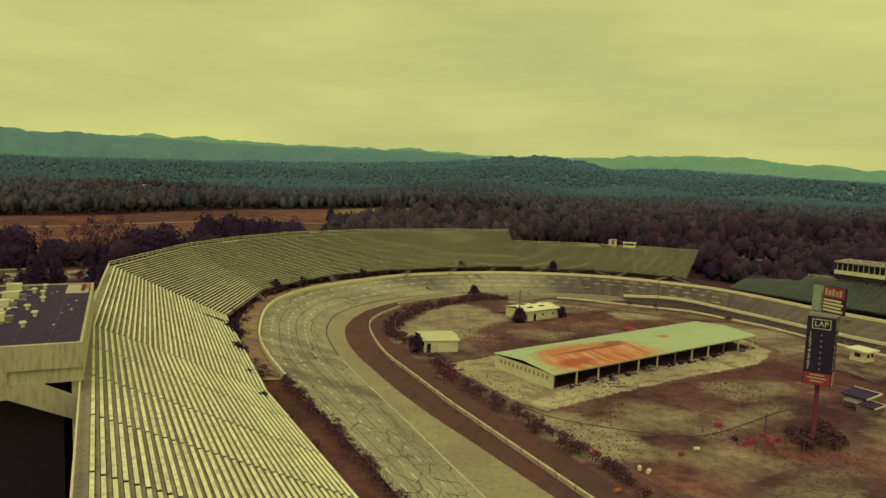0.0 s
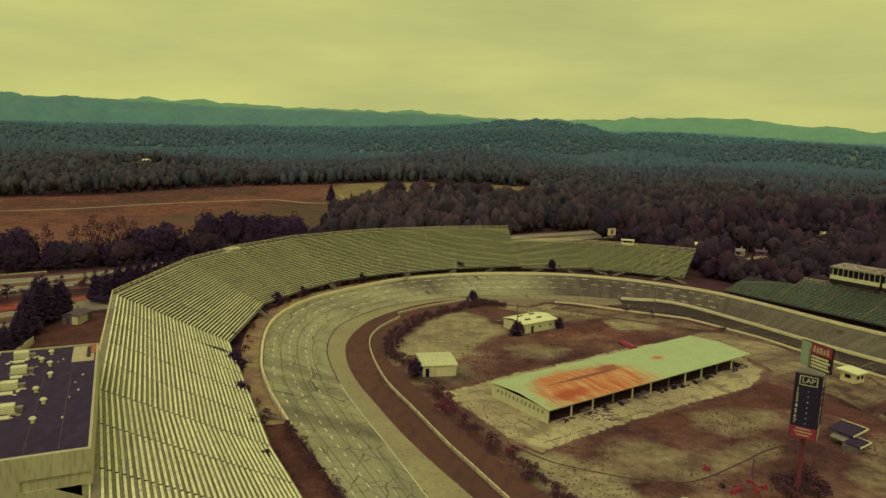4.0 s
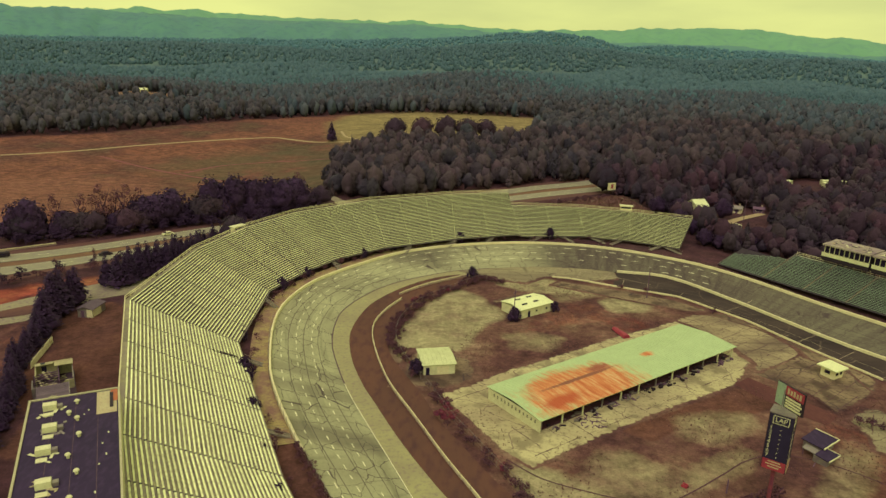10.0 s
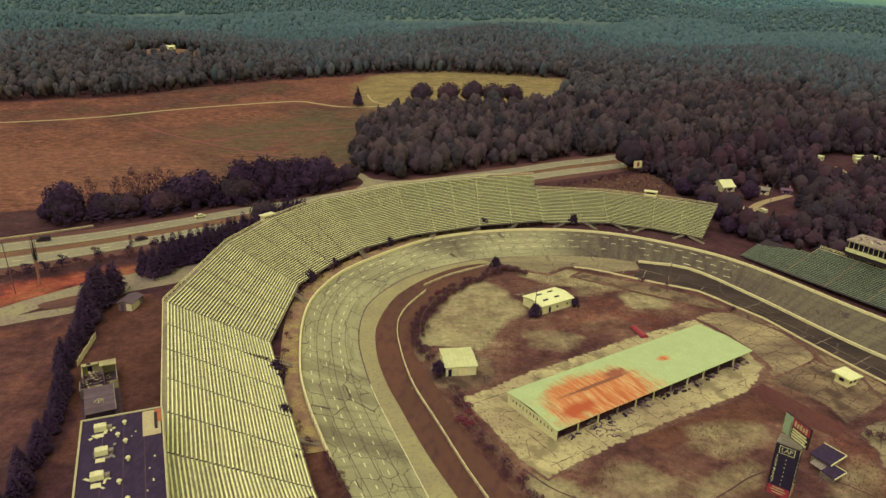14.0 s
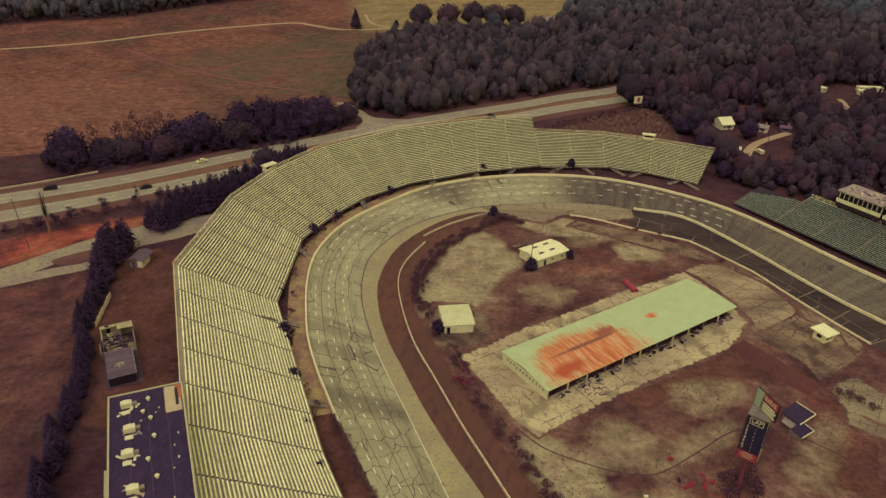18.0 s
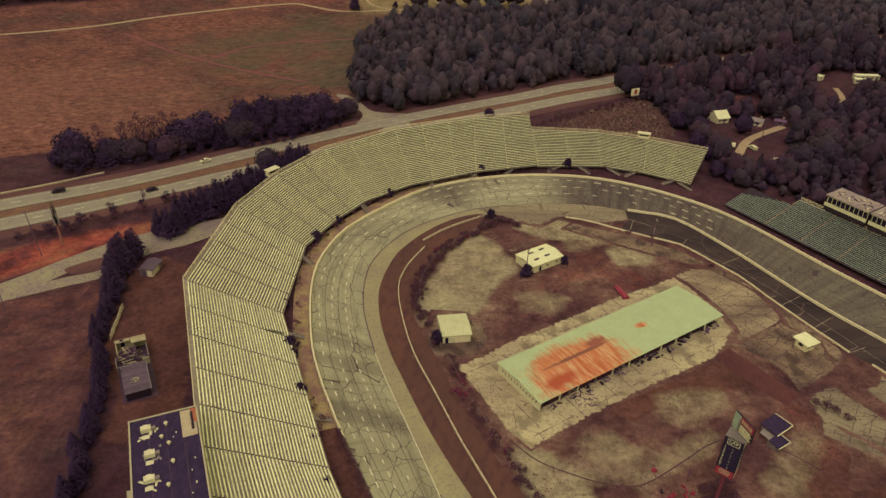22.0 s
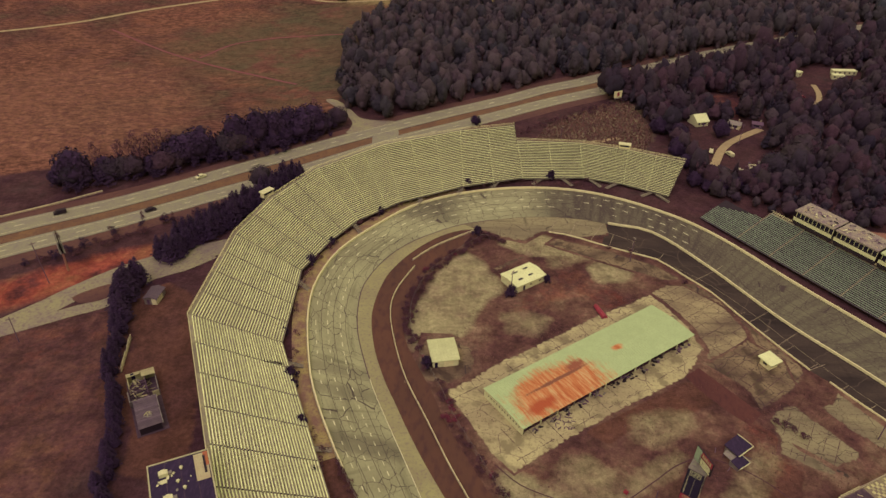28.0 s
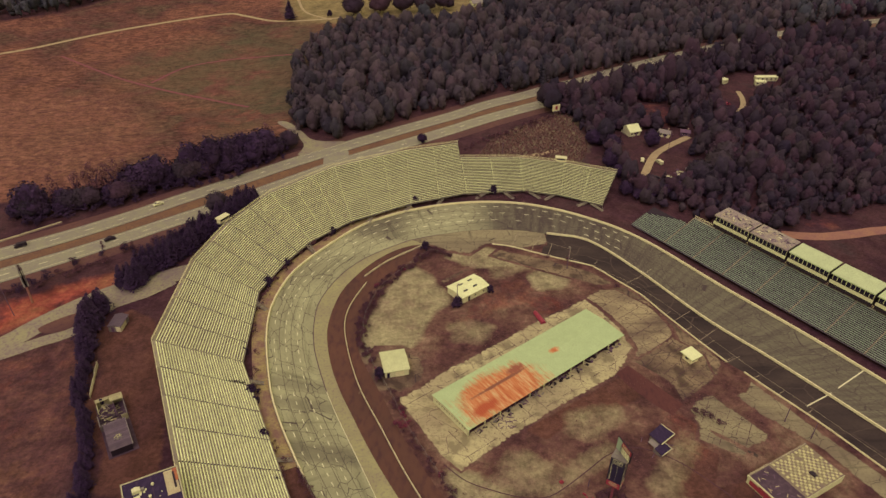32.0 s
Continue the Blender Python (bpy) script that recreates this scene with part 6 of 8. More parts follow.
def press_box(s0, s1, roof, label):
    m = Matrix(((E0[0], N0[0], 0, F0[0] + E0[0] * s0 + N0[0] * 17.6), (E0[1], N0[1], 0, F0[1] + E0[1] * s0 + N0[1] * 17.6), (0, 0, 1, 0), (0, 0, 0, 1)))
    t = thing("press_box", m, label, "press box", "row of press boxes")
    L = s1 - s0
    # Solid block: shade under the fascia is put into its colour.
    part("base", box(0, 0.8, 11.0, L, 9.2, 13.6), DARK_STEEL_AND_SHADE, t, "near-black block for the shaded open understructure")
    part("front_fascia", box(-0.1, 0.5, 12.6, L + 0.1, 0.8, 13.9), WHITE, t)
    part("room", box(0.3, 1.6, 13.6, L - 0.3, 9.2, 16.4), DARK_STEEL_AND_SHADE, t, "dark glazed room")
    n = int(L / 1.7)
    for i in range(n + 1):
        part("mullion", box(0.2 + i * (L - 0.6) / n, 1.35, 13.8, 0.38 + i * (L - 0.6) / n, 1.58, 16.4), WHITE, t)
    for i in range(n):
        part("pane", box(0.42 + i * (L - 0.6) / n, 1.5, 14.2, 0.16 + (i + 1) * (L - 0.6) / n, 1.56, 16.2), GLASS_AND_SHADE, t)
    part("roof", slab([(-0.2, 0.2, 16.9), (L + 0.1, 0.2, 16.9), (L + 0.1, 9.6, 17.3), (-0.2, 9.6, 17.3)], 0.5), roof, t, "flat roof")
    for i in range(4):
        x = 1 + i * (L - 2) / 3
        part("column", box(x - 0.15, 8.6, gz(150, 225) - 0.2, x + 0.15, 8.9, 11.0), DARK_STEEL_AND_SHADE, t)
        part("column", box(x - 0.15, 1.4, gz(150, 225) - 0.2, x + 0.15, 1.7, 11.0), DARK_STEEL_AND_SHADE, t)
    if "stained" in label:
        torn = random.Random(int(s0))
        for i in range(34):
            m = pose(torn.uniform(1, L - 1), torn.uniform(1.2, 8.8), 17.05 + torn.uniform(0.1, 0.28), torn.uniform(-9, 9), torn.uniform(-9, 9), torn.uniform(0, 180))
            part("torn_sheet", box(-torn.uniform(0.3, 0.9), -torn.uniform(0.1, 0.35), 0, torn.uniform(0.3, 0.9), torn.uniform(0.1, 0.35), 0.03), (TAN, DARK_STEEL_AND_SHADE, WHITE, WOOD)[i % 4], t, m=m)
    return t


ROOF_STAINED = material("lichen_stained_roof", (0.42, 0.38, 0.36), (0.20, 0.16, 0.16), 0.35, 0.85, third=(0.10, 0.08, 0.09))
ROOF_GREEN = material("pale_green_roof", (0.52, 0.61, 0.48), (0.46, 0.54, 0.43), 0.3, 0.7)
for s0, s1, mat, label in ((27.6, 43.2, ROOF_STAINED, "press box with a stained peeling roof"), (44.2, 60, ROOF_STAINED, "press box with a stained roof and white fascia"),
                           (61.2, 77, ROOF_GREEN, "press box with a pale green roof and white fascia"), (78.2, 94, ROOF_GREEN, "press box with a pale green roof and white fascia"),
                           (95.2, 116, ROOF_GREEN, "press box with a pale green roof and white fascia")):
    press_box(s0, s1, mat, label)


# ---- woods ----
rng = np.random.default_rng(7)


def ico(level=1):
    bm = bmesh.new()
    bmesh.ops.create_icosphere(bm, subdivisions=level, radius=1.0)
    bm.verts.ensure_lookup_table()
    v = np.array([q.co[:] for q in bm.verts])
    f = np.array([[q.index for q in p.verts] for p in bm.faces])
    bm.free()
    return v, f


ICO_V, ICO_F = ico()
ICO_FINE_V, ICO_FINE_F = ico(2)


def lumpy(centre, radii, amount=0.34, fine=False):
    """A billowing lump of foliage, swollen and creased by noise."""
    v, f = (ICO_FINE_V, ICO_FINE_F) if fine else (ICO_V, ICO_F)
    o = Vector(rng.uniform(-50, 50, 3))
    k = np.array([1 + amount * (noise.noise(Vector(d) * 2.3 + o) + 0.8 * noise.noise(Vector(d) * 5.0 + o)) for d in v])
    return v * k[:, None] * np.array(radii) + np.array(centre), f.copy()


def round_crown(height, width, detail, clump, fine=True):
    """A full, upright crown: one tall billowing lump, smaller ones about it, loose sprays over all."""
    r = width / 2
    out = [lumpy((0, 0, height * 0.54), (r * 0.78, r * 0.78, height * 0.44), 0.5, fine)]
    for k in range(3):
        a = k * 2.1 + rng.uniform(-0.5, 0.5)
        out.append(lumpy((r * 0.52 * math.cos(a), r * 0.52 * math.sin(a), height * rng.uniform(0.34, 0.66)), (r * 0.5, r * 0.5, height * 0.22), 0.4))
    out.append(sprays((0, 0, height * 0.56), (r * 0.95, r * 0.95, height * 0.46), detail, clump))
    return combine(out)


def blob(centre, radii, rough=0.22):
    """An uneven lump of foliage."""
    k = rng.uniform(1 - rough, 1 + rough, len(ICO_V))
    return ICO_V * k[:, None] * np.array(radii) + np.array(centre), ICO_F.copy()


def sprays(centre, radii, count, size, low=-0.5):
    """Small tilted leaf clumps over the outside of a crown."""
    d = rng.normal(size=(count, 3))
    d[:, 2] = np.abs(d[:, 2]) * np.where(rng.random(count) < 0.75, 1, -0.6)
    d /= np.linalg.norm(d, axis=1)[:, None]
    c = np.array(centre) + d * np.array(radii) * rng.uniform(0.82, 1.14, (count, 1))
    a = np.cross(d, rng.normal(size=(count, 3)))
    a /= np.linalg.norm(a, axis=1)[:, None] + 1e-9
    b = np.cross(d, a) * 0.8 + d * rng.uniform(-0.5, 0.7, (count, 1))
    s = size * rng.uniform(0.6, 1.35, (count, 1))
    v = np.stack([c + a * s, c + b * s * 0.8, c - a * s * 0.9, c - b * s * 0.7], 1).reshape(-1, 3)
    i = np.arange(count) * 4
    return v, np.concatenate([np.stack([i, i + 1, i + 2], 1), np.stack([i, i + 2, i + 3], 1)])


def combine(pieces):
    vs, fs, k = [], [], 0
    for v, f in pieces:
        vs.append(v)
        fs.append(f + k)
        k += len(v)
    return np.concatenate(vs), np.concatenate(fs)


def leafy_crown(height, width, lobes, detail, clump, low=0.22, top=0.5):
    """A crown of many small lobes of leaf clumps in an egg-shaped outline, with gaps between them."""
    r = width / 2
    out = [blob((0, 0, height * 0.5), (r * 0.55, r * 0.55, height * 0.30), 0.3)]
    for k in range(lobes):
        u = (k + rng.random()) / lobes
        z = height * (low + (0.93 - low) * u)
        q = r * math.sin(math.pi * min(1.0, 0.22 + 0.72 * u ** 0.9)) * rng.uniform(0.35, 0.85)
        a = k * 2.4 + rng.uniform(-0.5, 0.5)
        c = (q * math.cos(a), q * math.sin(a), z)
        s = r * rng.uniform(0.30, 0.46) * (1.15 - 0.45 * u)
        out.append(blob(c, (s * 0.55, s * 0.55, s * 1.1), 0.4))
        out.append(sprays(c, (s, s, s * 1.6), detail, clump))
    return combine(out)


def broad_crown(height, width, detail, clump):
    if height < 5:
        return leafy_crown(height, width, 13, max(6, detail // 9), clump, 0.12)
    return round_crown(height, width, detail, clump)


def cone_crown(height, width, detail, clump):
    out = []
    for k in range(5):
        u = k / 5
        out.append(blob((rng.normal() * 0.1, rng.normal() * 0.1, height * (0.16 + 0.72 * u)), (width / 2 * (1 - u) * 0.9 + 0.25, width / 2 * (1 - u) * 0.9 + 0.25, height * 0.13), 0.25))
    n = detail
    u = rng.random(n) ** 0.7
    a = rng.uniform(0, math.tau, n)
    r = width / 2 * (1 - u) * rng.uniform(0.8, 1.15, n) + 0.2
    c = np.stack([r * np.cos(a), r * np.sin(a), height * (0.06 + 0.92 * u)], 1)
    d = np.stack([np.cos(a), np.sin(a), -0.35 * np.ones(n)], 1)
    t = np.stack([-np.sin(a), np.cos(a), 0 * a], 1)
    s = clump * rng.uniform(0.6, 1.2, (n, 1)) * (1.1 - 0.6 * u)[:, None]
    v = np.stack([c + d * s, c + t * s * 0.7, c - d * s * 0.4, c - t * s * 0.7], 1).reshape(-1, 3)
    i = np.arange(n) * 4
    out.append((v, np.concatenate([np.stack([i, i + 1, i + 2], 1), np.stack([i, i + 2, i + 3], 1)])))
    return combine(out)


def sparse_crown(height, width, detail, clump):
    """A nearly bare crown: loose clumps about thin limbs."""
    out = []
    for _ in range(7):
        a, u = rng.uniform(0, math.tau), rng.random()
        r = width / 2 * (1 - 0.6 * u) * rng.uniform(0.3, 0.9)
        out.append(sprays((r * math.cos(a), r * math.sin(a), height * (0.3 + 0.62 * u)), (width * 0.2, width * 0.2, height * 0.13), detail // 7, clump * 0.7))
    return combine(out)


def array_mesh(name, v, f, mat):
    me = bpy.data.meshes.new(name)
    me.vertices.add(len(v))
    me.vertices.foreach_set("co", np.asarray(v, np.float32).ravel())
    me.loops.add(len(f) * 3)
    me.loops.foreach_set("vertex_index", np.asarray(f, np.int32).ravel())
    me.polygons.add(len(f))
    me.polygons.foreach_set("loop_start", np.arange(0, len(f) * 3, 3, dtype=np.int32))
    me.update(calc_edges=True)
    me.materials.append(mat)
    return me


def make_tree(name, kind, height, width, mat, label, detail=260, clump=0.55):
    """The meshes of one kind of tree, to plant as often as wanted."""
    crown = {"broad": broad_crown, "cone": cone_crown, "sparse": sparse_crown}[kind](height, width, detail, clump)
    trunk = [rod((0, 0, -0.4), (0.1, 0, height * 0.55), height * 0.022 + 0.05, height * 0.012 + 0.02, 7)]
    if kind == "cone":
        trunk = [rod((0, 0, -0.4), (0, 0, height * 0.9), height * 0.02 + 0.05, 0.04, 7)]
    else:
        for i in range(6):
            a = i * 1.05 + 0.4
            trunk.append(rod((0.1, 0, height * (0.28 + 0.045 * i)), (width * 0.36 * math.cos(a), width * 0.36 * math.sin(a), height * (0.56 + 0.06 * i)), height * 0.010 + 0.02, 0.03, 5))
    v, f = joined(*trunk)
    return name, label, mesh("trunk", v, f, TRUNK), array_mesh("crown", *crown, mat)


def plant(model, places, size=(0.85, 1.15), sink=0.0):
    name, label, trunk, crown = model
    for x, y in places:
        s = random.uniform(*size)
        m = pose(x, y, gz(x, y) - sink, 0, 0, random.uniform(0, 360)) @ Matrix.Diagonal((s * random.uniform(0.9, 1.1), s * random.uniform(0.9, 1.1), s, 1))
        t = thing(name, m, label, "bush" if name in ("bush", "shrub") else "tree")
        part("trunk", trunk, None, t)
        part("crown", crown, None, t)


def forest(name, places, models, mat, label, size=(0.75, 1.25), heights=None, spread=1.0):
    """Many crowns in one mesh of stuff."""
    vs, fs, marks, k = [], [], [], 0
    for (x, y), z in zip(places, ground_z(*np.array(places).T) if heights is None else heights):
        v, f = models[rng.integers(len(models))]
        a, s = rng.uniform(0, math.tau), rng.uniform(*size)
        c, q = math.cos(a), math.sin(a)
        m = np.array(((c, q, 0), (-q, c, 0), (0, 0, 1))) * np.array((s * spread * rng.uniform(0.85, 1.15), s * spread * rng.uniform(0.85, 1.15), s))[None, :]
        vs.append(v @ m + (x, y, z))
        fs.append(f + k)
        marks.append(np.full(len(v), rng.random(), np.float32))
        k += len(v)
    ob = new(name, array_mesh(name, np.concatenate(vs), np.concatenate(fs), mat))
    ob.data.attributes.new("tone", "FLOAT", "POINT").data.foreach_set("value", np.concatenate(marks))
    return tagged(ob, label, "woods", kind="stuff")


def line_y(line, x):
    return np.interp(x, line[:, 0], line[:, 1])


YARD = [(113, 334), (130, 333), (140, 322), (156, 333), (164, 343), (164, 335), (152, 318), (168, 306), (164, 293), (146, 284), (116, 284), (112, 296)]
CLEARINGS = [YARD, [(78, 352), (86, 350), (97, 364), (96, 374), (86, 372)],
             [(117, 284), (126, 288), (137, 309), (150, 326), (168, 345), (164, 352), (146, 350), (134, 350), (119, 348), (116, 336), (127, 330), (119, 300)],
             [(188, 366), (196, 362), (212, 376), (222, 398), (250, 420), (264, 438), (240, 448), (212, 432), (196, 396)],
             [(142, 384), (153, 392), (166, 389), (160, 370), (152, 354), (140, 366)],
             [(150, 228), (170, 238), (203, 250), (240, 260), (300, 268), (300, 200), (150, 200)]]
FAR_CLEARING = [(-405, 800), (-372, 780), (-325, 800), (-312, 850), (-340, 885), (-395, 890), (-415, 850)]


def scatter(x0, x1, y0, y1, gap, keep):
    """Places on a shaken grid that pass the test."""
    xs, ys = np.meshgrid(np.arange(x0, x1, gap), np.arange(y0, y1, gap))
    x = (xs + rng.uniform(-0.75, 0.75, xs.shape) * gap).ravel()
    y = (ys + rng.uniform(-0.75, 0.75, ys.shape) * gap).ravel()
    k = keep(x, y)
    return list(zip(x[k], y[k]))


def north_wood(x, y):
    ok = (y > line_y(up, x) + np.where(x > 70, 6, 12)) & (near(x, y, FIELD, 4) < 0.01) & (x > -78)
    return ok & ((x > -40) | (y > 345)) & (y < 548 + 0.75 * np.clip(x - 20, 0, 240))


def south_wood(x, y):
    ok = (y < line_y(lw, x) - 6) & (y > 267) & (x > np.interp(y, (262, 271, 288, 320, 354, 377, 395, 420), (128, 106, 110, 107, 100, 98, 87, 80)))
    for c in CLEARINGS:
        ok &= ~inside(x, y, c)
    return ok


def beyond(x, y):
    ok = (near(x, y, FIELD, 5) < 0.01) & ((y > line_y(up, x) + 8) | (y < line_y(lw, x) - 8)) & ~inside(x, y, FAR_CLEARING)
    return ok & ~((x < -60) & (y < 480 + 0.4 * (x + 500)))


near_models = [round_crown(h, w, 120, 0.5) for h, w in ((14, 8.5), (16, 9), (12, 9.5), (17, 9.5), (13, 10.5), (15, 8), (12, 8), (10, 8.5))] + [cone_crown(16, 6.0, 110, 0.8), leafy_crown(13, 9, 9, 12, 0.5, 0.3)]
mid_models = [round_crown(h, w, 12, 1.0, False) for h, w in ((16, 9), (18, 9), (14, 10), (19, 8), (15, 8))] + [cone_crown(17, 7, 14, 1.3)]
light_models = [combine([lumpy((0, 0, 8.5), (w / 2, w / 2, h / 2), 0.36), lumpy((rng.uniform(-2, 2), rng.uniform(-2, 2), 11), (w * 0.3, w * 0.3, h * 0.3), 0.4), sprays((0, 0, 9), (w / 2, w / 2, h / 2), 6, 1.1)]) for h, w in ((17, 8.5), (15, 9.5), (19, 8), (16, 7.5), (18, 9))]
far_models = [blob((0, 0, 6), (6.5, 6.5, 9.0), 0.32) for _ in range(6)]
in_view = lambda x, y: np.abs(x) < 0.82 * y + 60
forest("woods_north", scatter(-80, 330, 330, 840, 5.9, north_wood), near_models, LEAF_GREEN, "mixed autumn woods beyond the highway", (0.5, 1.05), spread=1.05)
forest("woods_south", scatter(80, 360, 264, 600, 5.6, south_wood), near_models, LEAF_BROWN, "dark brown autumn woods beside the speedway", (0.4, 0.9), spread=1.1)
def roadside(x, y):
    d = line_y(lw, x) - y
    return (d > 6) & (d < 30) & (x > 84) & ~inside(x, y, CLEARINGS[1])


forest("woods_roadside", scatter(80, 360, 340, 560, 6.5, roadside), near_models, LEAF_BROWN, "tall dark trees close beside the highway", (1.0, 1.35))
def wood_edge(x, y):
    ok = inside(x, y, [(112, 264), (124, 262), (146, 241), (168, 243), (203, 253.5), (240, 264), (300, 274), (300, 292), (112, 292)])
    for c in CLEARINGS:
        ok &= ~inside(x, y, c)
    return ok


forest("woods_edge", scatter(105, 300, 236, 292, 4.6, wood_edge), near_models, LEAF_BROWN, "low dark trees behind the press boxes", (0.3, 0.62), spread=1.2)
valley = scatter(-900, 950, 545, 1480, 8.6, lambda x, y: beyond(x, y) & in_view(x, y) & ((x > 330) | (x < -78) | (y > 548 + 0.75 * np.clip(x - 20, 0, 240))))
# Dithered distance bands, each with more haze in its leaf colour.
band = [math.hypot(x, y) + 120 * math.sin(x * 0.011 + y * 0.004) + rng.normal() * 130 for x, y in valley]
forest("woods_valley", [p for p, q in zip(valley, band) if q < 960], mid_models, LEAF_MID_HAZE, "woods over the valley beyond the field", (0.75, 1.2))
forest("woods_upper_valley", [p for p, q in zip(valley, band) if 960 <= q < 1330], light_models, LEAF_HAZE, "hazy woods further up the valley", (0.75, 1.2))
forest("woods_valley_head", [p for p, q in zip(valley, band) if q >= 1330], light_models, LEAF_FAR_HAZE, "woods at the valley head, hazed in their leaf colour", (0.75, 1.2))
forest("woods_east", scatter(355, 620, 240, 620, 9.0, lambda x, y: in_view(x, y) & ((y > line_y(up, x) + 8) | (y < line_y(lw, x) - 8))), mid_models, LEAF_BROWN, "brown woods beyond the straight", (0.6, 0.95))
forest("woods_far", scatter(-2300, 2300, 1420, 2300, 12, in_view), far_models, LEAF_FAR_HAZE, "far woods in haze across the valley", (0.8, 1.4))
for name, mat, count, label in (("hills_low", LEAF_FAR_HAZE, 9500, "hazy woods on the low rises"), ("hills_near", LEAF_HILL_HAZE, 9000, "hazy woods on the hillside")):
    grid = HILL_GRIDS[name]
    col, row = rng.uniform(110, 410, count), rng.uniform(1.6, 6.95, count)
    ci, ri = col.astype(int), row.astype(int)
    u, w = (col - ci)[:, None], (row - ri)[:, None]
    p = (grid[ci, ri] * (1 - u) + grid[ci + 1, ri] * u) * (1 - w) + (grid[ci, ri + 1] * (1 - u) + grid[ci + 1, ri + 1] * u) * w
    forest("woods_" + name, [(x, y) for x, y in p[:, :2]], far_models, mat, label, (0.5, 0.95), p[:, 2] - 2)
structure("far_meadow", patch(FAR_CLEARING, 0.4, 12), MEDIAN, "pale meadow in a far clearing", "meadow")

# ---- single trees ----
oak = make_tree("oak_tree", "broad", 12, 14, LEAF_BROWN, "broad brown autumn tree by the field", 420, 0.6)
oak_b = make_tree("oak_tree", "broad", 10, 11, LEAF_DARK, "dark leafy roadside tree", 360, 0.55)
bare = make_tree("bare_tree", "sparse", 14, 6, SHRUB, "thin half-bare autumn tree", 420, 0.42)
pine = make_tree("pine_tree", "cone", 10, 6.0, LEAF_DARK, "dense dark green conifer beside the road", 320, 0.6)
cedar = make_tree("cedar_tree", "cone", 13, 8, LEAF_DARK, "single dark cedar standing in the field", 420, 0.7)
tall = make_tree("pine_tree", "broad", 14, 8.5, LEAF_DARK, "tall dark round-topped pine by the highway", 320, 0.5)
bush = make_tree("bush", "broad", 3.2, 3.4, LEAF_DARK, "dark evergreen bush against the stand", 380, 0.18)
scrub_big = make_tree("bush", "sparse", 5.0, 6.0, LEAF_DARK, "tangled dark bush in the roadside thicket", 520, 0.34)
scrub = make_tree("shrub", "sparse", 2.2, 2.6, SHRUB, "dry brown shrub by the fence", 420, 0.17)
scrub_red = make_tree("shrub", "sparse", 2.2, 2.6, SHRUB_RED, "red-leaved shrub by the fence", 420, 0.17)
plant(cedar, [(-95, 581)], (1.3, 1.3))
plant(oak, [(-42, 582), (-20, 588), (0, 592), (18, 590), (34, 600)], (1.25, 1.5))
plant(oak, [(-80.7, 259.4)], (0.8, 0.8))
plant(oak_b, [(11.3, 331)], (0.5, 0.5))
plant(bush, [(-62, 584)], (1.5, 1.5))
side = catmull([(-167, 257), (-153, 265), (-134, 273), (-118, 284), (-97, 293), (-77, 306), (-62, 324)], False, 1.0)
for i in range(0, len(side), 3):
    plant(oak_b if rng.random() < 0.7 else oak, [side[i] + rng.uniform(-2.5, 3.5, 2)], (0.55, 1.05))
    plant(scrub_big, [side[i] + rng.uniform(-3, 2, 2)], (0.8, 1.4))
for i in range(1, len(side), 3):
    plant(scrub_big, [side[i] + (3.5, -5.0) + rng.uniform(-2.5, 2.5, 2)], (0.55, 1.0))
plant(bare, [(-147, 273), (-142, 275), (-138, 274), (-135, 278), (-131, 277), (-127, 281), (-72, 315), (-68, 320), (-154, 268)], (1.1, 1.5))
plant(oak_b, [(-121, 284), (-116, 288), (-125, 282), (-163, 262), (-74, 311), (-70, 316)], (1.3, 1.6))
plant(tall, [(-97, 296), (-92, 299), (-86, 303), (-83, 306), (-101, 294), (-79, 309)], (1.15, 1.5))
hedge = catmull([(-101, 203), (-97, 212), (-90, 222), (-83, 237), (-75, 250), (-67, 268)], False, 1.0)
for i in range(0, len(hedge), 2):
    for o in (-2.4, 1.6):
        plant(pine, [hedge[i] + rng.uniform(-0.9, 0.9, 2) + (o, -o * 0.6)], (0.8, 1.15))
hedge = catmull([(-106, 190), (-107, 181), (-104, 168), (-99, 151), (-95, 141), (-88, 127), (-84, 112), (-79, 96), (-72, 80)], False, 1.0)
for i in range(0, len(hedge), 2):
    plant(pine, [hedge[i] + rng.uniform(-1.4, 1.4, 2)], (0.85, 1.35) if i < 26 else (0.45, 0.8))
plant(scrub_big, [(x + 2.6, y - 3.8) for x, y in ((-131, 224), (-138, 215), (-154, 203), (-122, 230), (-114, 233), (-145, 207), (-142, 211), (-110, 231), (-97, 236), (-78, 243), (-66, 255), (-102, 237), (-88, 240))], (0.5, 0.9))
plant(bare, [(x + 4.5, y - 6.5) for x, y in ((-152, 222), (-125, 236), (-112, 234), (-133, 226))], (0.35, 0.5))
# bushes in front of the stands
plant(bush, [(-50.5, 165), (-44.5, 146), (-43, 142.5), (-38, 128), (-31.5, 112), (-49, 203), (-46, 213), (-44, 216), (-28, 239), (-18, 250), (7, 264), (44, 274), (-26, 100)], (0.8, 1.35))
plant(scrub, [(-20, 92), (-22, 94), (-25, 98), (-16, 86), (-30, 108), (-36, 122), (-41, 136), (-48, 206), (-40, 224), (-35, 231), (-23, 245), (-10, 254), (20, 268), (60, 274)], (1.0, 1.6))
below = offset(outer, 4.6)
weed_models = [sparse_crown(2.2, 2.4, 230, 0.17) for _ in range(5)]
spots = [tuple(p + rng.uniform(-1.3, 1.3, 2)) for p in below if 98 < p[1] < 272 and p[0] < 70 and rng.random() < 0.6]
forest("stand_weeds", spots, weed_models, SHRUB, "dry scrub along the foot of the grandstand", (0.4, 1.4))
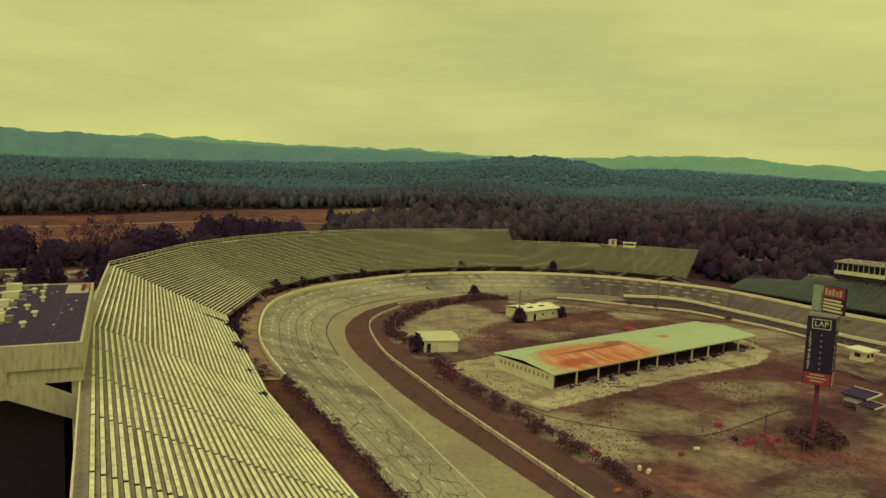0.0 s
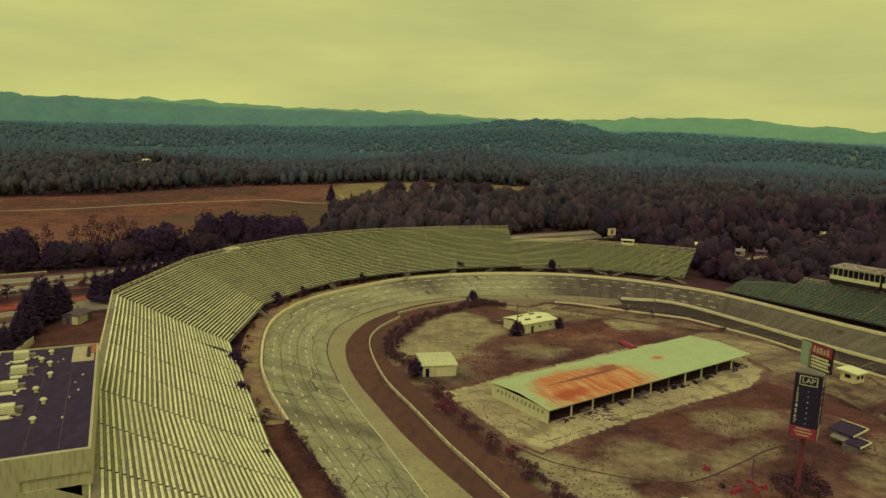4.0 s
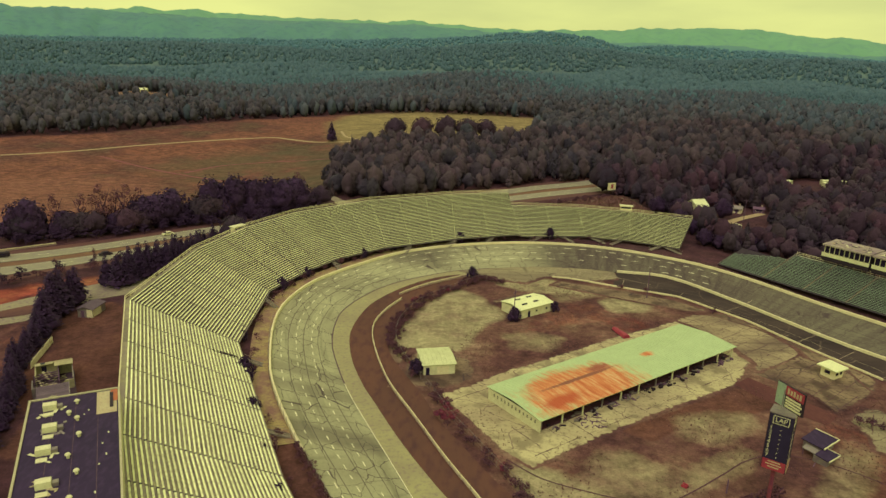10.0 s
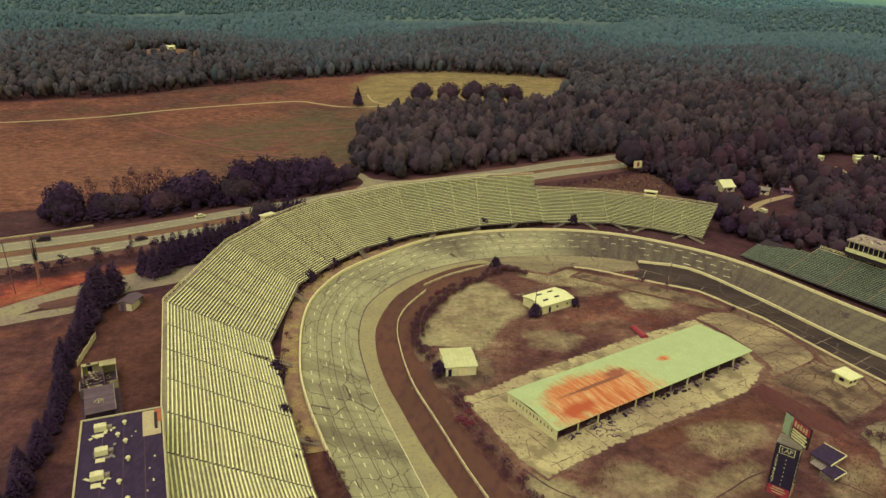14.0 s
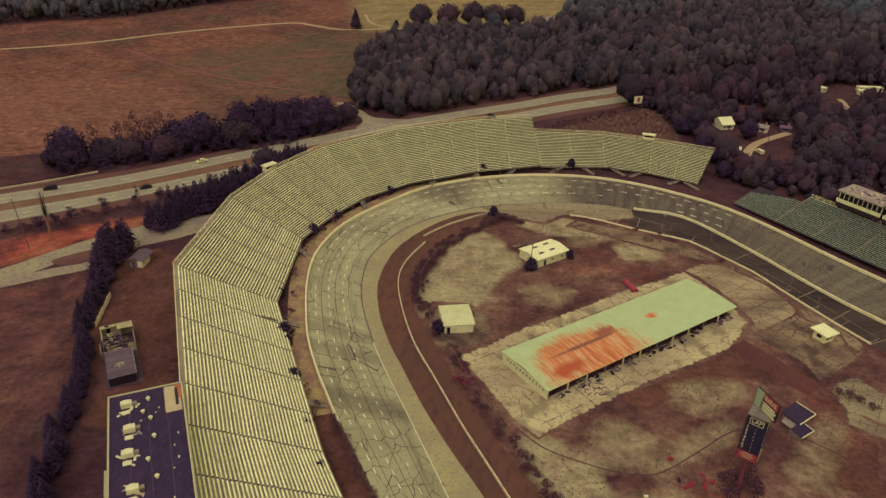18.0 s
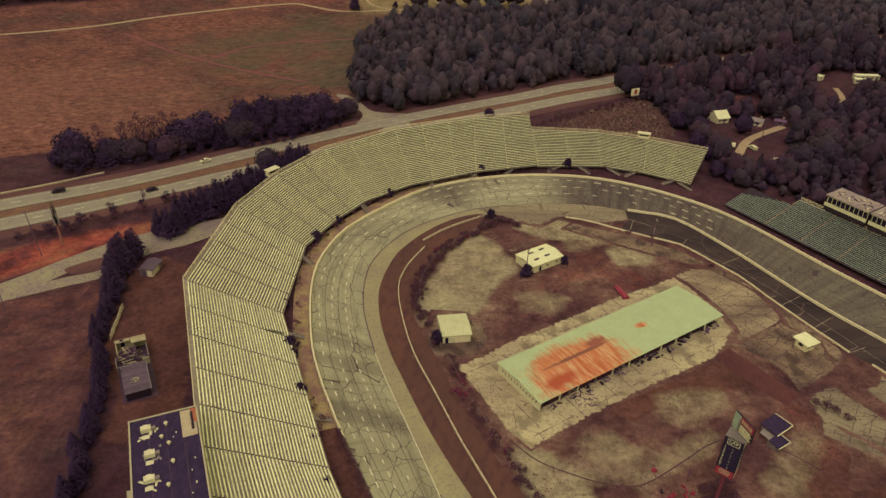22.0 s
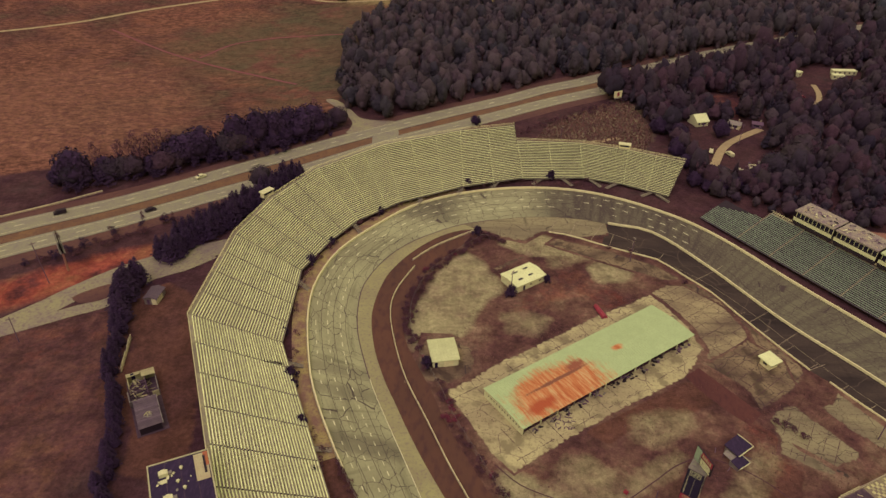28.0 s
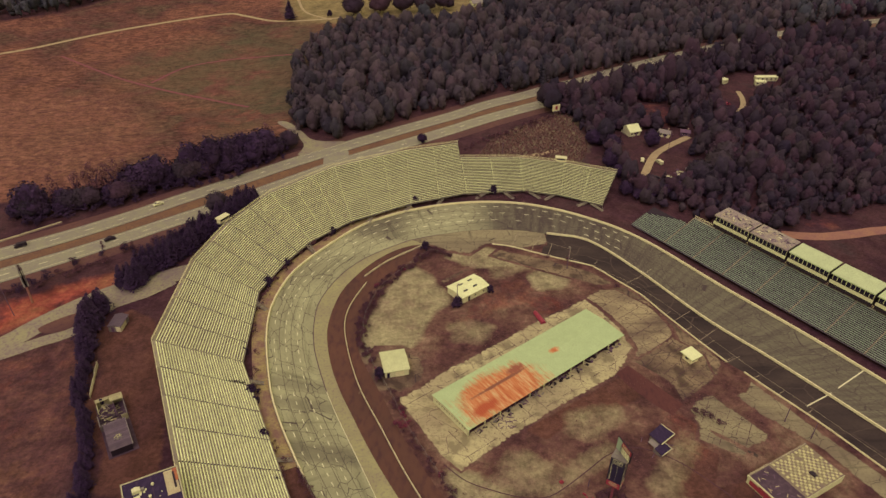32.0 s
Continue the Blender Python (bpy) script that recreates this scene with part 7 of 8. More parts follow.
# a ragged line of weeds along the outer edge of the straight
edge = offset(outer, 0.9)
spots = [tuple(p + rng.uniform(-0.8, 0.8, 2)) for p in edge for _ in range(3) if 55 < p[1] < 118 and p[0] < 40]
forest("track_weeds", spots, weed_models, SHRUB, "ragged dry weeds along the edge of the straight", (0.35, 0.95))
# shrubs along the infield fence
fence = catmull(FENCE_LINE, False, 1.0)
for i in range(len(fence)):
    x, y = fence[i]
    dense = y > 168
    for _ in range(2 if dense else 1):
        if rng.random() < (0.7 if dense else 0.62):
            t = np.array((CX - x, CY + 20 - y))
            t /= np.linalg.norm(t)
            plant(scrub_red if rng.random() < (0.02 if dense else 0.10) else scrub, [fence[i] + t * rng.uniform(0.4, 4.8 if dense else 4.0)], (0.6, 1.15))
plant(bush, [(22.4, 194.8), (21.9, 193.9), (36, 203.2), (-5.2, 157.2), (11, 233)], (1.0, 1.3))
plant(scrub, [(60 + 3.2 * math.cos(i), 107 + 3.0 * math.sin(i * 1.7)) for i in range(14)], (1.0, 1.7))
plant(scrub, [(97, 138), (99, 137), (95, 139), (101, 134), (70, 224), (62, 226), (86, 205)], (0.7, 1.2))
# wood edge between the far stand and the house
plant(oak_b, [(107, 274), (112, 270), (118, 272), (110, 283), (108, 292), (113, 300), (106, 302), (109, 312), (112, 322), (104, 330), (112, 335), (116, 344), (106, 346), (126, 274), (134, 278), (136, 330), (150, 300)], (0.55, 0.95))
plant(oak, [(122, 362), (132, 366), (112, 356), (146, 286), (160, 296), (168, 306), (172, 320), (176, 332)], (0.7, 1.1))


# ---- rails, fences and poles ----
def guard_rail(line, label):
    t = thing("guard_rail", at(0, 0), label, "guard rail")
    pts = resample(line, int(len(line) / 2))
    for a, b in zip(pts[:-1], pts[1:]):
        za, zb = gz(*a), gz(*b)
        part("rail_beam", bar((*a, za + 0.68), (*b, zb + 0.68), 0.16, 0.32), WALL_CONCRETE, t)
        part("post", box(a[0] - 0.1, a[1] - 0.1, za - 0.2, a[0] + 0.1, a[1] + 0.1, za + 0.85), WOOD, t)
        part("kerb", bar((*a, za + 0.1), (*b, zb + 0.1), 0.3, 0.3), CONCRETE, t)
    return t


guard_rail(catmull(RAIL_LINE, False, 2.0), "weathered pale guard rail along the inside of the apron")
guard_rail(catmull([(-205, 212), (-185, 226), (-166.7, 239.5), (-148, 255)], False, 2.0), "pale steel guard rail along the highway")
guard_rail(catmull([(-13.5, 213.7), (-9, 219.5), (-3.1, 225.8), (11.6, 237.1)], False, 2.0), "short weathered guard rail at the end of the turn")


def wire_fence(line, height, label, gap=3.0):
    t = thing("wire_fence", at(0, 0), label, "fence")
    pts = resample(line, int(np.sum(np.hypot(*np.diff(line, axis=0).T)) / gap))
    for a, b in zip(pts[:-1], pts[1:]):
        za, zb = gz(*a), gz(*b)
        lean = rng.uniform(-0.12, 0.12)
        part("post", rod((a[0], a[1], za - 0.2), (a[0] + lean, a[1], za + height), 0.04, n=5), STEEL, t)
        for h in (0.15, 0.55, 0.99):
            part("wire", bar((*a, za + h * height), (*b, zb + h * height), 0.02 if h < 0.9 else 0.04, 0.02 if h < 0.9 else 0.04), STEEL, t)
    return t


wire_fence(offset(catmull(FENCE_LINE, False, 2.0), -2.6), 2.0, "sagging wire fence round the infield")
wire_fence(offset(outer, 0.7)[6:left_end + 30], 2.2, "rusting wire catch fence along the straight")
wire_fence(catmull([(-97, 160), (-95.5, 152), (-94, 145)], False, 1.0), 2.0, "pale leaning fence by the hedge", 2.0)
t = thing("board_fence", at(0, 0), "pale weathered board fence leaning by the hedge", "fence")
for i in range(8):
    a = np.array((-97.2, 160)) + np.array((0.4, -1.9)) * i
    part("board", box(-0.06, -0.85, -0.2, 0.06, 0.85, 1.7), WALL_CONCRETE, t, m=pose(a[0], a[1], gz(*a), 0, rng.uniform(-6, 6), 12 + rng.uniform(-5, 5)))


def utility_pole(x, y, h, label, arm=True, lamp=False, lean=0.0):
    t = thing("utility_pole", pose(x, y, gz(x, y), 0, lean, random.uniform(0, 60)), label, "pole")
    part("pole", rod((0, 0, -0.4), (0, 0, h), 0.17, 0.11, 8), WOOD, t)
    if arm:
        part("cross_arm", box(-1.1, -0.07, h - 0.9, 1.1, 0.07, h - 0.75), WOOD, t)
        for k in (-0.95, 0.0, 0.95):
            part("insulator", rod((k, 0, h - 0.75), (k, 0, h - 0.5), 0.05, n=6), STEEL, t)
    if lamp:
        part("lamp_head", box(-0.25, -0.6, h - 0.1, 0.25, 0.6, h + 0.3), STEEL, t)


utility_pole(22.6, 197.0, 9.0, "tall wooden pole beside a white building")
utility_pole(68.9, 218.3, 10.5, "tall dark wooden pole beside the pit lane", lamp=True, arm=False)
utility_pole(122, 135, 6.5, "thin dark pole beside the pit lane wall", arm=False)
utility_pole(127, 128, 6.5, "thin dark pole beside the pit lane wall", arm=False)
utility_pole(54.9, 112.5, 3.0, "short dark post standing in the infield", arm=False)
utility_pole(-138, 189.5, 17.5, "tall leaning wooden utility pole on a clay bank", lean=-3)
utility_pole(-132, 159, 10, "tall wooden utility pole beside an access road")
utility_pole(-166, 262, 15, "tall wooden utility pole by the highway")
utility_pole(143, 322, 11, "wooden utility pole beside a dirt lane")
utility_pole(52, 309, 10, "wooden utility pole behind the far stand")

# ---- signs and boxes ----
def billboard():
    t = thing("billboard", at(90, 367.6, gz(90, 367.6), 28), "white roadside billboard on steel posts", "billboard")
    for x in (-1.8, 1.8):
        part("post", rod((x, 0, -0.4), (x, 0, 7.4), 0.16, n=8), DARK_STEEL_AND_SHADE, t)
    part("panel", box(-2.6, -0.2, 4.0, 2.6, 0.2, 7.6), WALL_CONCRETE, t, "white sign panel")
    part("sign_bar", box(-0.7, -0.24, 4.6, 0.9, -0.2, 7.0), RED, t)
    part("catwalk", box(-2.6, -0.9, 3.7, 2.6, -0.2, 3.8), STEEL, t)


billboard()


def mast_billboard(x, y, yaw):
    """Tall single-mast board over the clay bank, its two faces back to back."""
    t = thing("billboard", at(x, y, gz(x, y), yaw), "tall single-mast billboard seen end on above a clay bank", "billboard")
    part("mast", rod((0, 0, -0.4), (0, 0, 9.4), 0.42, 0.36, 12), CLAY_TAN, t, "rust-brown steel mast")
    part("cross_beam", box(-0.3, -3.6, 9.2, 0.3, 3.6, 9.7), DARK_STEEL_AND_SHADE, t)
    for q in (-1, 1):
        part("panel", slab([(q * 0.55, -3.6, 9.6), (q * 0.55, 3.6, 9.6), (q * 0.55, 3.6, 15.8), (q * 0.55, -3.6, 15.8)], 0.14), BLACK if q < 0 else DARK_STEEL_AND_SHADE, t, "dark sign face")
    for y0 in (-3.2, 0.0, 3.2):
        part("strut", bar((0, y0, 9.4), (0, y0, 15.2), 0.2, 0.2), DARK_STEEL_AND_SHADE, t)
    part("catwalk", box(-0.9, -3.6, 9.3, 0.9, 3.6, 9.4), STEEL, t)


mast_billboard(-134.8, 197.0, 36.0)


def stand_booth(x, y, z, yaw, label):
    t = thing("spotter_booth", at(x, y, z, yaw), label, "booth")
    part("floor", box(-2.6, -1.2, -0.4, 2.6, 1.2, 0.0), STEEL, t)
    part("wall_shell", box(-2.4, -1.0, 0, 2.4, 1.0, 1.9), WALL_CONCRETE, t)
    part("window", box(-2.0, -1.06, 0.9, 2.0, -1.01, 1.6), GLASS_AND_SHADE, t)
    part("roof", box(-2.8, -1.4, 1.9, 2.8, 1.4, 2.1), WHITE, t)
    for a, b in ((-2.3, -0.9), (2.3, -0.9), (2.3, 0.9), (-2.3, 0.9)):
        part("leg", bar((a, b, gz(x, y) - z - 0.2), (a, b, -0.4), 0.12, 0.12), DARK_STEEL_AND_SHADE, t)


stand_booth(77.8, 289.0, 13.8, -14, "pale spotter booth on the back of the far stand")
stand_booth(-71.5, 234.5, 14.2, 55, "pale spotter booth on the back of the curved stand")


# ---- ramps and fallen pieces of the stands ----
def ramp_stair(a, b, label):
    t = thing("stand_stair", at(0, 0), label, "stair")
    a, b = np.array(a, float), np.array(b, float)
    d = (b - a)[:2] / np.linalg.norm((b - a)[:2])
    s = np.array((-d[1], d[0]))
    n = 12
    for i in range(n):
        u0, u1 = i / n, (i + 0.8) / n
        p, q = a + (b - a) * u0, a + (b - a) * u1
        part("tread", slab([(*(p[:2] + s * 0.7), p[2] + 0.1), (*(p[:2] - s * 0.7), p[2] + 0.1), (*(q[:2] - s * 0.7), p[2] + 0.1), (*(q[:2] + s * 0.7), p[2] + 0.1)], 0.05), FOOT, t)
    for k in (-0.75, 0.75):
        part("stringer", bar((*(a[:2] + s * k), a[2]), (*(b[:2] + s * k), b[2]), 0.08, 0.3), STEEL, t)
        part("hand_rail", bar((*(a[:2] + s * k), a[2] + 1.0), (*(b[:2] + s * k), b[2] + 1.0), 0.06, 0.06), STEEL, t)


for fx, fy, dx, dy in ((40, 273, -4.5, -4), (49, 273.5, 4, -4.5), (61, 273.5, 4.5, -4.5), (72, 270.5, -4.5, -2.5), (86, 263.5, -4.5, -1.5), (88, 262.5, 4.5, -5),
                       (20, 266.5, -3, -3.5), (5, 260, -3, -3.5), (-12, 250, -2, -4), (-37, 228, 3, -3.5), (-51, 190, 4, -2), (-46, 150, 4.5, 1), (-33, 119, 4.5, 1.5)):
    ramp_stair((fx + dx, fy + dy, gz(fx + dx, fy + dy)), (fx, fy, 6.2 if fx < 35 else 5.3), "steel access stair at the front of the stand")
for x, y, z, a in ((-49.5, 147.5, 8.0, 10), (-33.5, 105.0, 8.2, 8), (-26.5, 88, 7.6, 12)):
    t = thing("fallen_rail", pose(x, y, z + 0.6, 0, 20, a), "bent dark rail lying over the bench rows", "rail")
    part("bar", box(-3.2, -0.08, 0, 3.2, 0.08, 0.16), DARK_STEEL_AND_SHADE, t)
    part("bar", box(-3.0, 0.5, 0.0, 2.6, 0.62, 0.12), DARK_STEEL_AND_SHADE, t)
    for k in range(6):
        part("strut", box(-2.8 + k, -0.1, -0.35, -2.7 + k, 0.6, 0.05), DARK_STEEL_AND_SHADE, t)


# ---- vehicles ----
def car(x, y, yaw, mat, label, van=False):
    t = thing("car", at(x, y, gz(x, y) + 0.18, yaw), label, "car")
    prof = [(-2.3, 0.35), (-2.3, 0.85), (-1.5, 0.98), (-0.9, 1.5), (0.75, 1.5), (1.35, 1.0), (2.2, 0.82), (2.3, 0.35)]
    if van:
        prof = [(-2.4, 0.35), (-2.4, 1.75), (-2.1, 1.85), (1.0, 1.85), (1.7, 1.15), (2.4, 1.0), (2.4, 0.35)]
    n = len(prof)
    v = [(a, s * 0.88, b) for s in (-1, 1) for a, b in prof]
    part("body", (v, [tuple(range(n))[::-1], tuple(range(n, 2 * n))] + [(i, (i + 1) % n, n + (i + 1) % n, n + i) for i in range(n)]), mat, t)
    part("side_glass", box(-0.8, -0.90, 1.05, 0.7, 0.90, 1.4), GLASS_AND_SHADE, t)
    part("windscreen", slab([(0.80, -0.7, 1.50), (0.80, 0.7, 1.50), (1.36, 0.75, 1.05), (1.36, -0.75, 1.05)], 0.02), GLASS_AND_SHADE, t)
    for a in (-1.45, 1.45):
        for s in (-0.9, 0.72):
            w = part("wheel", rod((a, s, 0.32), (a, s + 0.18, 0.32), 0.33, n=12), DARK_STEEL_AND_SHADE, t)
            part("rim", rod((a, s - 0.01, 0.32), (a, s + 0.19, 0.32), 0.18, n=8), STEEL, w)


SILVER = material("silver_car_paint", (0.55, 0.53, 0.52), (0.48, 0.46, 0.45), 1.0, 0.3, 0.4)
for x, y, yaw, mat, label, van in ((126, 311, 70, WHITE, "white car parked beside a dirt lane", False), (134, 308, 110, WHITE, "white pickup parked by the trees", True), (127, 291, 5, DARK_STEEL_AND_SHADE, "dark car parked by a dirt lane", False),
                                   (133, 291, 2, SILVER, "silver car parked by a dirt lane", False), (202, 391, 20, RED, "red car parked near a mobile home", False), (147, 346, 130, SILVER, "pale car parked beside a house", True)):
    car(x, y, yaw, mat, label, van)
k = 92
for line, i, mat, label, turn, van in ((up, 88, WHITE, "white car on the far carriageway", 180, False), (lw, 84, DARK_STEEL_AND_SHADE, "dark car on the near carriageway", 0, False), (up, 74, DARK_STEEL_AND_SHADE, "dark pickup on the far carriageway", 180, True)):
    d = line[i + 1] - line[i]
    s = np.array((-d[1], d[0])) / np.linalg.norm(d)
    car(*(line[i] + s * 1.8), math.degrees(math.atan2(d[1], d[0])) + turn, mat, label, van)


# ---- house and mobile homes among the trees ----
def house(x, y, yaw, L, W, h, ridge_h, wall, roof, label):
    t = thing("house", at(x, y, gz(x, y), yaw), label, "house")
    part("wall", box(0, 0, -0.4, L, W, h), wall, t)
    for s in (0, 1):
        y0, y1 = (-0.5, W / 2) if s == 0 else (W + 0.5, W / 2)
        part("roof_slope", slab([(-0.4, y0, h), (L + 0.4, y0, h), (L + 0.4, y1, ridge_h), (-0.4, y1, ridge_h)] if s == 0 else [(-0.4, y1, ridge_h + 0.01), (L + 0.4, y1, ridge_h + 0.01), (L + 0.4, y0, h), (-0.4, y0, h)], 0.18), roof, t)
    for k in (0, L):
        part("gable", ([(k - 0.05, 0, h - 0.2), (k + 0.05, 0, h - 0.2), (k - 0.05, W, h - 0.2), (k + 0.05, W, h - 0.2), (k - 0.05, W / 2, ridge_h - 0.15), (k + 0.05, W / 2, ridge_h - 0.15)],
                       [(0, 2, 4), (1, 5, 3), (0, 4, 5, 1), (2, 3, 5, 4), (0, 1, 3, 2)]), wall, t)
    for i in range(3):
        window(t, 1 + i * (L - 2.5) / 2.5, 1.0, 2.0 + i * (L - 2.5) / 2.5, 2.0, 0)
    part("door", box(L * 0.55, -0.07, 0, L * 0.55 + 0.95, -0.02, 2.05), WOOD, t)
    part("chimney", box(L * 0.7, W * 0.55, h, L * 0.7 + 0.7, W * 0.55 + 0.7, ridge_h + 0.9), CONCRETE, t)


house(127.5, 342, 20, 7.0, 8.0, 2.7, 5.6, WHITE, WHITE_ROOF, "small house with a steep pale metal roof among trees")
house(144, 343, -30, 6, 5, 2.4, 3.6, WALL_CONCRETE, STEEL, "grey outbuilding beside a dirt lane")
house(157, 344, -20, 5, 4, 2.2, 3.0, WOOD, WOOD, "dark wooden shed beside a dirt lane")
house(-371, 850, 10, 10, 7, 2.8, 4.6, WHITE, WHITE_ROOF, "distant white house in a clearing")
house(60, 610, 20, 12, 8, 3.0, 5.4, WHITE, STEEL, "pale farmhouse at the edge of the field")
house(-30, 600, -15, 10, 8, 3.0, 5.0, WALL_CONCRETE, STEEL, "grey farmhouse behind the trees")


def mobile_home(x, y, yaw, L, label):
    t = thing("mobile_home", at(x, y, gz(x, y), yaw), label, "mobile home")
    part("body", box(0, 0, 0.5, L, 3.8, 3.0), WHITE, t)
    part("roof", box(-0.1, -0.15, 3.0, L + 0.1, 3.95, 3.2), WHITE_ROOF, t)
    part("skirt", box(0.1, 0.1, -0.2, L - 0.1, 3.7, 0.5), STEEL, t)
    for i in range(int(L / 3)):
        window(t, 0.8 + i * 3, 1.5, 1.9 + i * 3, 2.4, 0)


mobile_home(238, 432, 2, 15, "long white mobile home in a clearing")
mobile_home(234, 424, -10, 7, "white camper trailer in a clearing")
mobile_home(214, 426, 40, 4.5, "small white camper with a rounded roof")
rnd = random.Random(9)
for i in range(26):
    x, y = rnd.uniform(139, 160), rnd.uniform(291, 302)
    t = thing("scrap_heap", at(x, y, gz(x, y), rnd.uniform(0, 180)), "pile of scrap boards and sheet metal among weeds", "scrap")
    for j in range(4):
        part("scrap_piece", box(-rnd.uniform(0.3, 0.9), -rnd.uniform(0.1, 0.5), 0, rnd.uniform(0.3, 0.9), rnd.uniform(0.1, 0.5), rnd.uniform(0.1, 0.7)), rnd.choice((WHITE, STEEL, WOOD)), t, m=pose(rnd.uniform(-1, 1), rnd.uniform(-1, 1), 0, 0, 0, rnd.uniform(0, 180)))


# ---- infield odds and ends ----
t = thing("boat", at(52.7, 187, gz(52, 187) + 0.1, -72), "overturned red boat lying on the dirt", "boat")
hull = [(-4.2, 0, 0.5), (-3.6, -0.9, 0), (-3.6, 0.9, 0), (3.4, -1.1, 0), (3.4, 1.1, 0), (-3.0, 0, 1.0), (3.3, -0.7, 0.9), (3.3, 0.7, 0.9), (-3.2, -0.5, 0.7), (-3.2, 0.5, 0.7)]
part("hull", (hull, [(0, 1, 8), (0, 9, 2), (0, 8, 5), (0, 5, 9), (1, 3, 6, 8), (2, 9, 7, 4), (5, 8, 6), (5, 7, 9), (5, 6, 7), (3, 4, 7, 6), (1, 2, 4, 3), (0, 2, 1)]), RED, t)
part("gunwale", joined(bar((-3.6, -0.95, 0.05), (3.4, -1.15, 0.05), 0.1, 0.1), bar((-3.6, 0.95, 0.05), (3.4, 1.15, 0.05), 0.1, 0.1)), DARK_STEEL_AND_SHADE, t)
for i, (x, y) in enumerate(((48.9, 106), (49.5, 106.5), (50, 106.9), (50.6, 107.4), (53.3, 109.8), (53.7, 108.5), (53.1, 107.1), (53, 106.3), (55.1, 108.3), (54.8, 107.8), (47.4, 113.9), (47.8, 114.3))):
    t = thing("barrier_block", at(x, y, gz(x, y), rnd.uniform(0, 180)), "faded red plastic barrier lying in the dirt", "barrier", "scattered red barriers")
    v, f = box(-0.55, -0.2, 0, 0.55, 0.2, 0.25)
    part("foot", (v, f), RED, t)
    part("body", box(-0.5, -0.1, 0.25, 0.5, 0.1, 0.55), RED, t)
for x, y, mat in ((37, 101, RED), (40, 103, WHITE), (29, 95, WHITE), (48, 108, DARK_STEEL_AND_SHADE), (24, 87.5, RUSTY), (30, 94, WHITE)):
    t = thing("oil_drum", at(x, y, gz(x, y), rnd.uniform(0, 90)), "old painted steel drum lying by the fence", "drum")
    part("drum", rod((-0.45, 0, 0.3), (0.45, 0, 0.3), 0.3, n=14), mat, t)
    for k in (-0.15, 0.15):
        part("rib", rod((k - 0.02, 0, 0.3), (k + 0.02, 0, 0.3), 0.32, n=14), mat, t)
middle = catmull([(14.4, 121.2), (20.6, 115.2), (28.3, 111.7), (33.9, 109.8), (38.6, 109), (43.5, 109.5), (48.6, 112.5), (56.8, 118.6), (63.4, 123.5), (72, 126), (84, 120), (98, 104)], False, 2.0)
for o in (0.0,):
    rut = offset(middle, o)
    structure("wheel_rut", strip(offset(rut, 0.16), offset(rut, -0.16), 0.05, 0.05), RUT_AND_SHADE, "rutted wheel track through the infield dirt", "track")
slab_of("slab_outline", [(15.2, 210), (28.5, 221.1), (30.3, 218.6), (17.5, 207.7)], 0.05, STAINED, "bare concrete foundation slab", 1.2)
structure("soil_bed", patch([(74.2, 157.3), (79.2, 161.2), (92.3, 142.9), (87.4, 138.3), (82.4, 143.8), (76.4, 152.2)], 0.07, 2.0, smooth=False), SOIL, "rectangular bed of bare dark red soil", "soil")
slab_of("oil_stain", [(96.8, 132.6), (101, 129.5), (106, 125), (109.5, 122.6), (107.2, 120.4), (102.6, 126), (97.9, 130)], 0.10, LANES_DIRTY, "dark oily streak across the cracked pad", 1.0)
slab_of("near_pad", [(38, 88), (56, 100), (66, 94), (48, 78)], 0.05, STAINED, "strip of worn concrete in the infield", 4.0)
lane_shoulder = [(111, 146.4), (115.4, 148.4), (118.6, 152.6), (125.4, 141), (131.4, 130), (138.4, 119), (146, 106), (139, 103), (133, 114.4), (128.7, 124), (120.5, 133), (115.8, 138)]
slab_of("lane_shoulder", lane_shoulder, 0.07, GREY_PADS, "cracked grey asphalt strip beside the pit lane", 1.6, lambda x, y: -0.5 + 0 * x)
structure("pit_line", ribbon([(70, 228), (90, 211), (102, 195), (112, 176), (122, 158), (134, 139), (148, 116)], 0.10, 0.12, 3), CONCRETE, "thin painted line along the pit road", "marking")
for x, y in ((114.5, 163), (119.5, 153.5), (124.5, 146), (130, 137.5), (110, 171), (105, 179), (100, 188)):
    structure("pit_stall_line", ribbon([(x, y), (x + 3.2, y + 2.0)], 0.14, 0.13, 1), CONCRETE, "painted pit stall mark", "marking")
for i in range(22):
    x, y = rnd.uniform(14, 26), rnd.uniform(120, 128)
    t = thing("rubble", at(34 + rnd.uniform(-3, 3), 137 + rnd.uniform(-2.5, 2.5), 0.06, rnd.uniform(0, 180)), "broken boards scattered on the concrete yard", "rubble")
    part("board", box(-rnd.uniform(0.3, 0.9), -0.1, 0, rnd.uniform(0.3, 0.9), 0.1, 0.12), WOOD, t)


FADED = material("faded_pale_paint", (0.60, 0.57, 0.40), (0.48, 0.44, 0.31), 0.4, 0.85, third=(0.33, 0.29, 0.20))


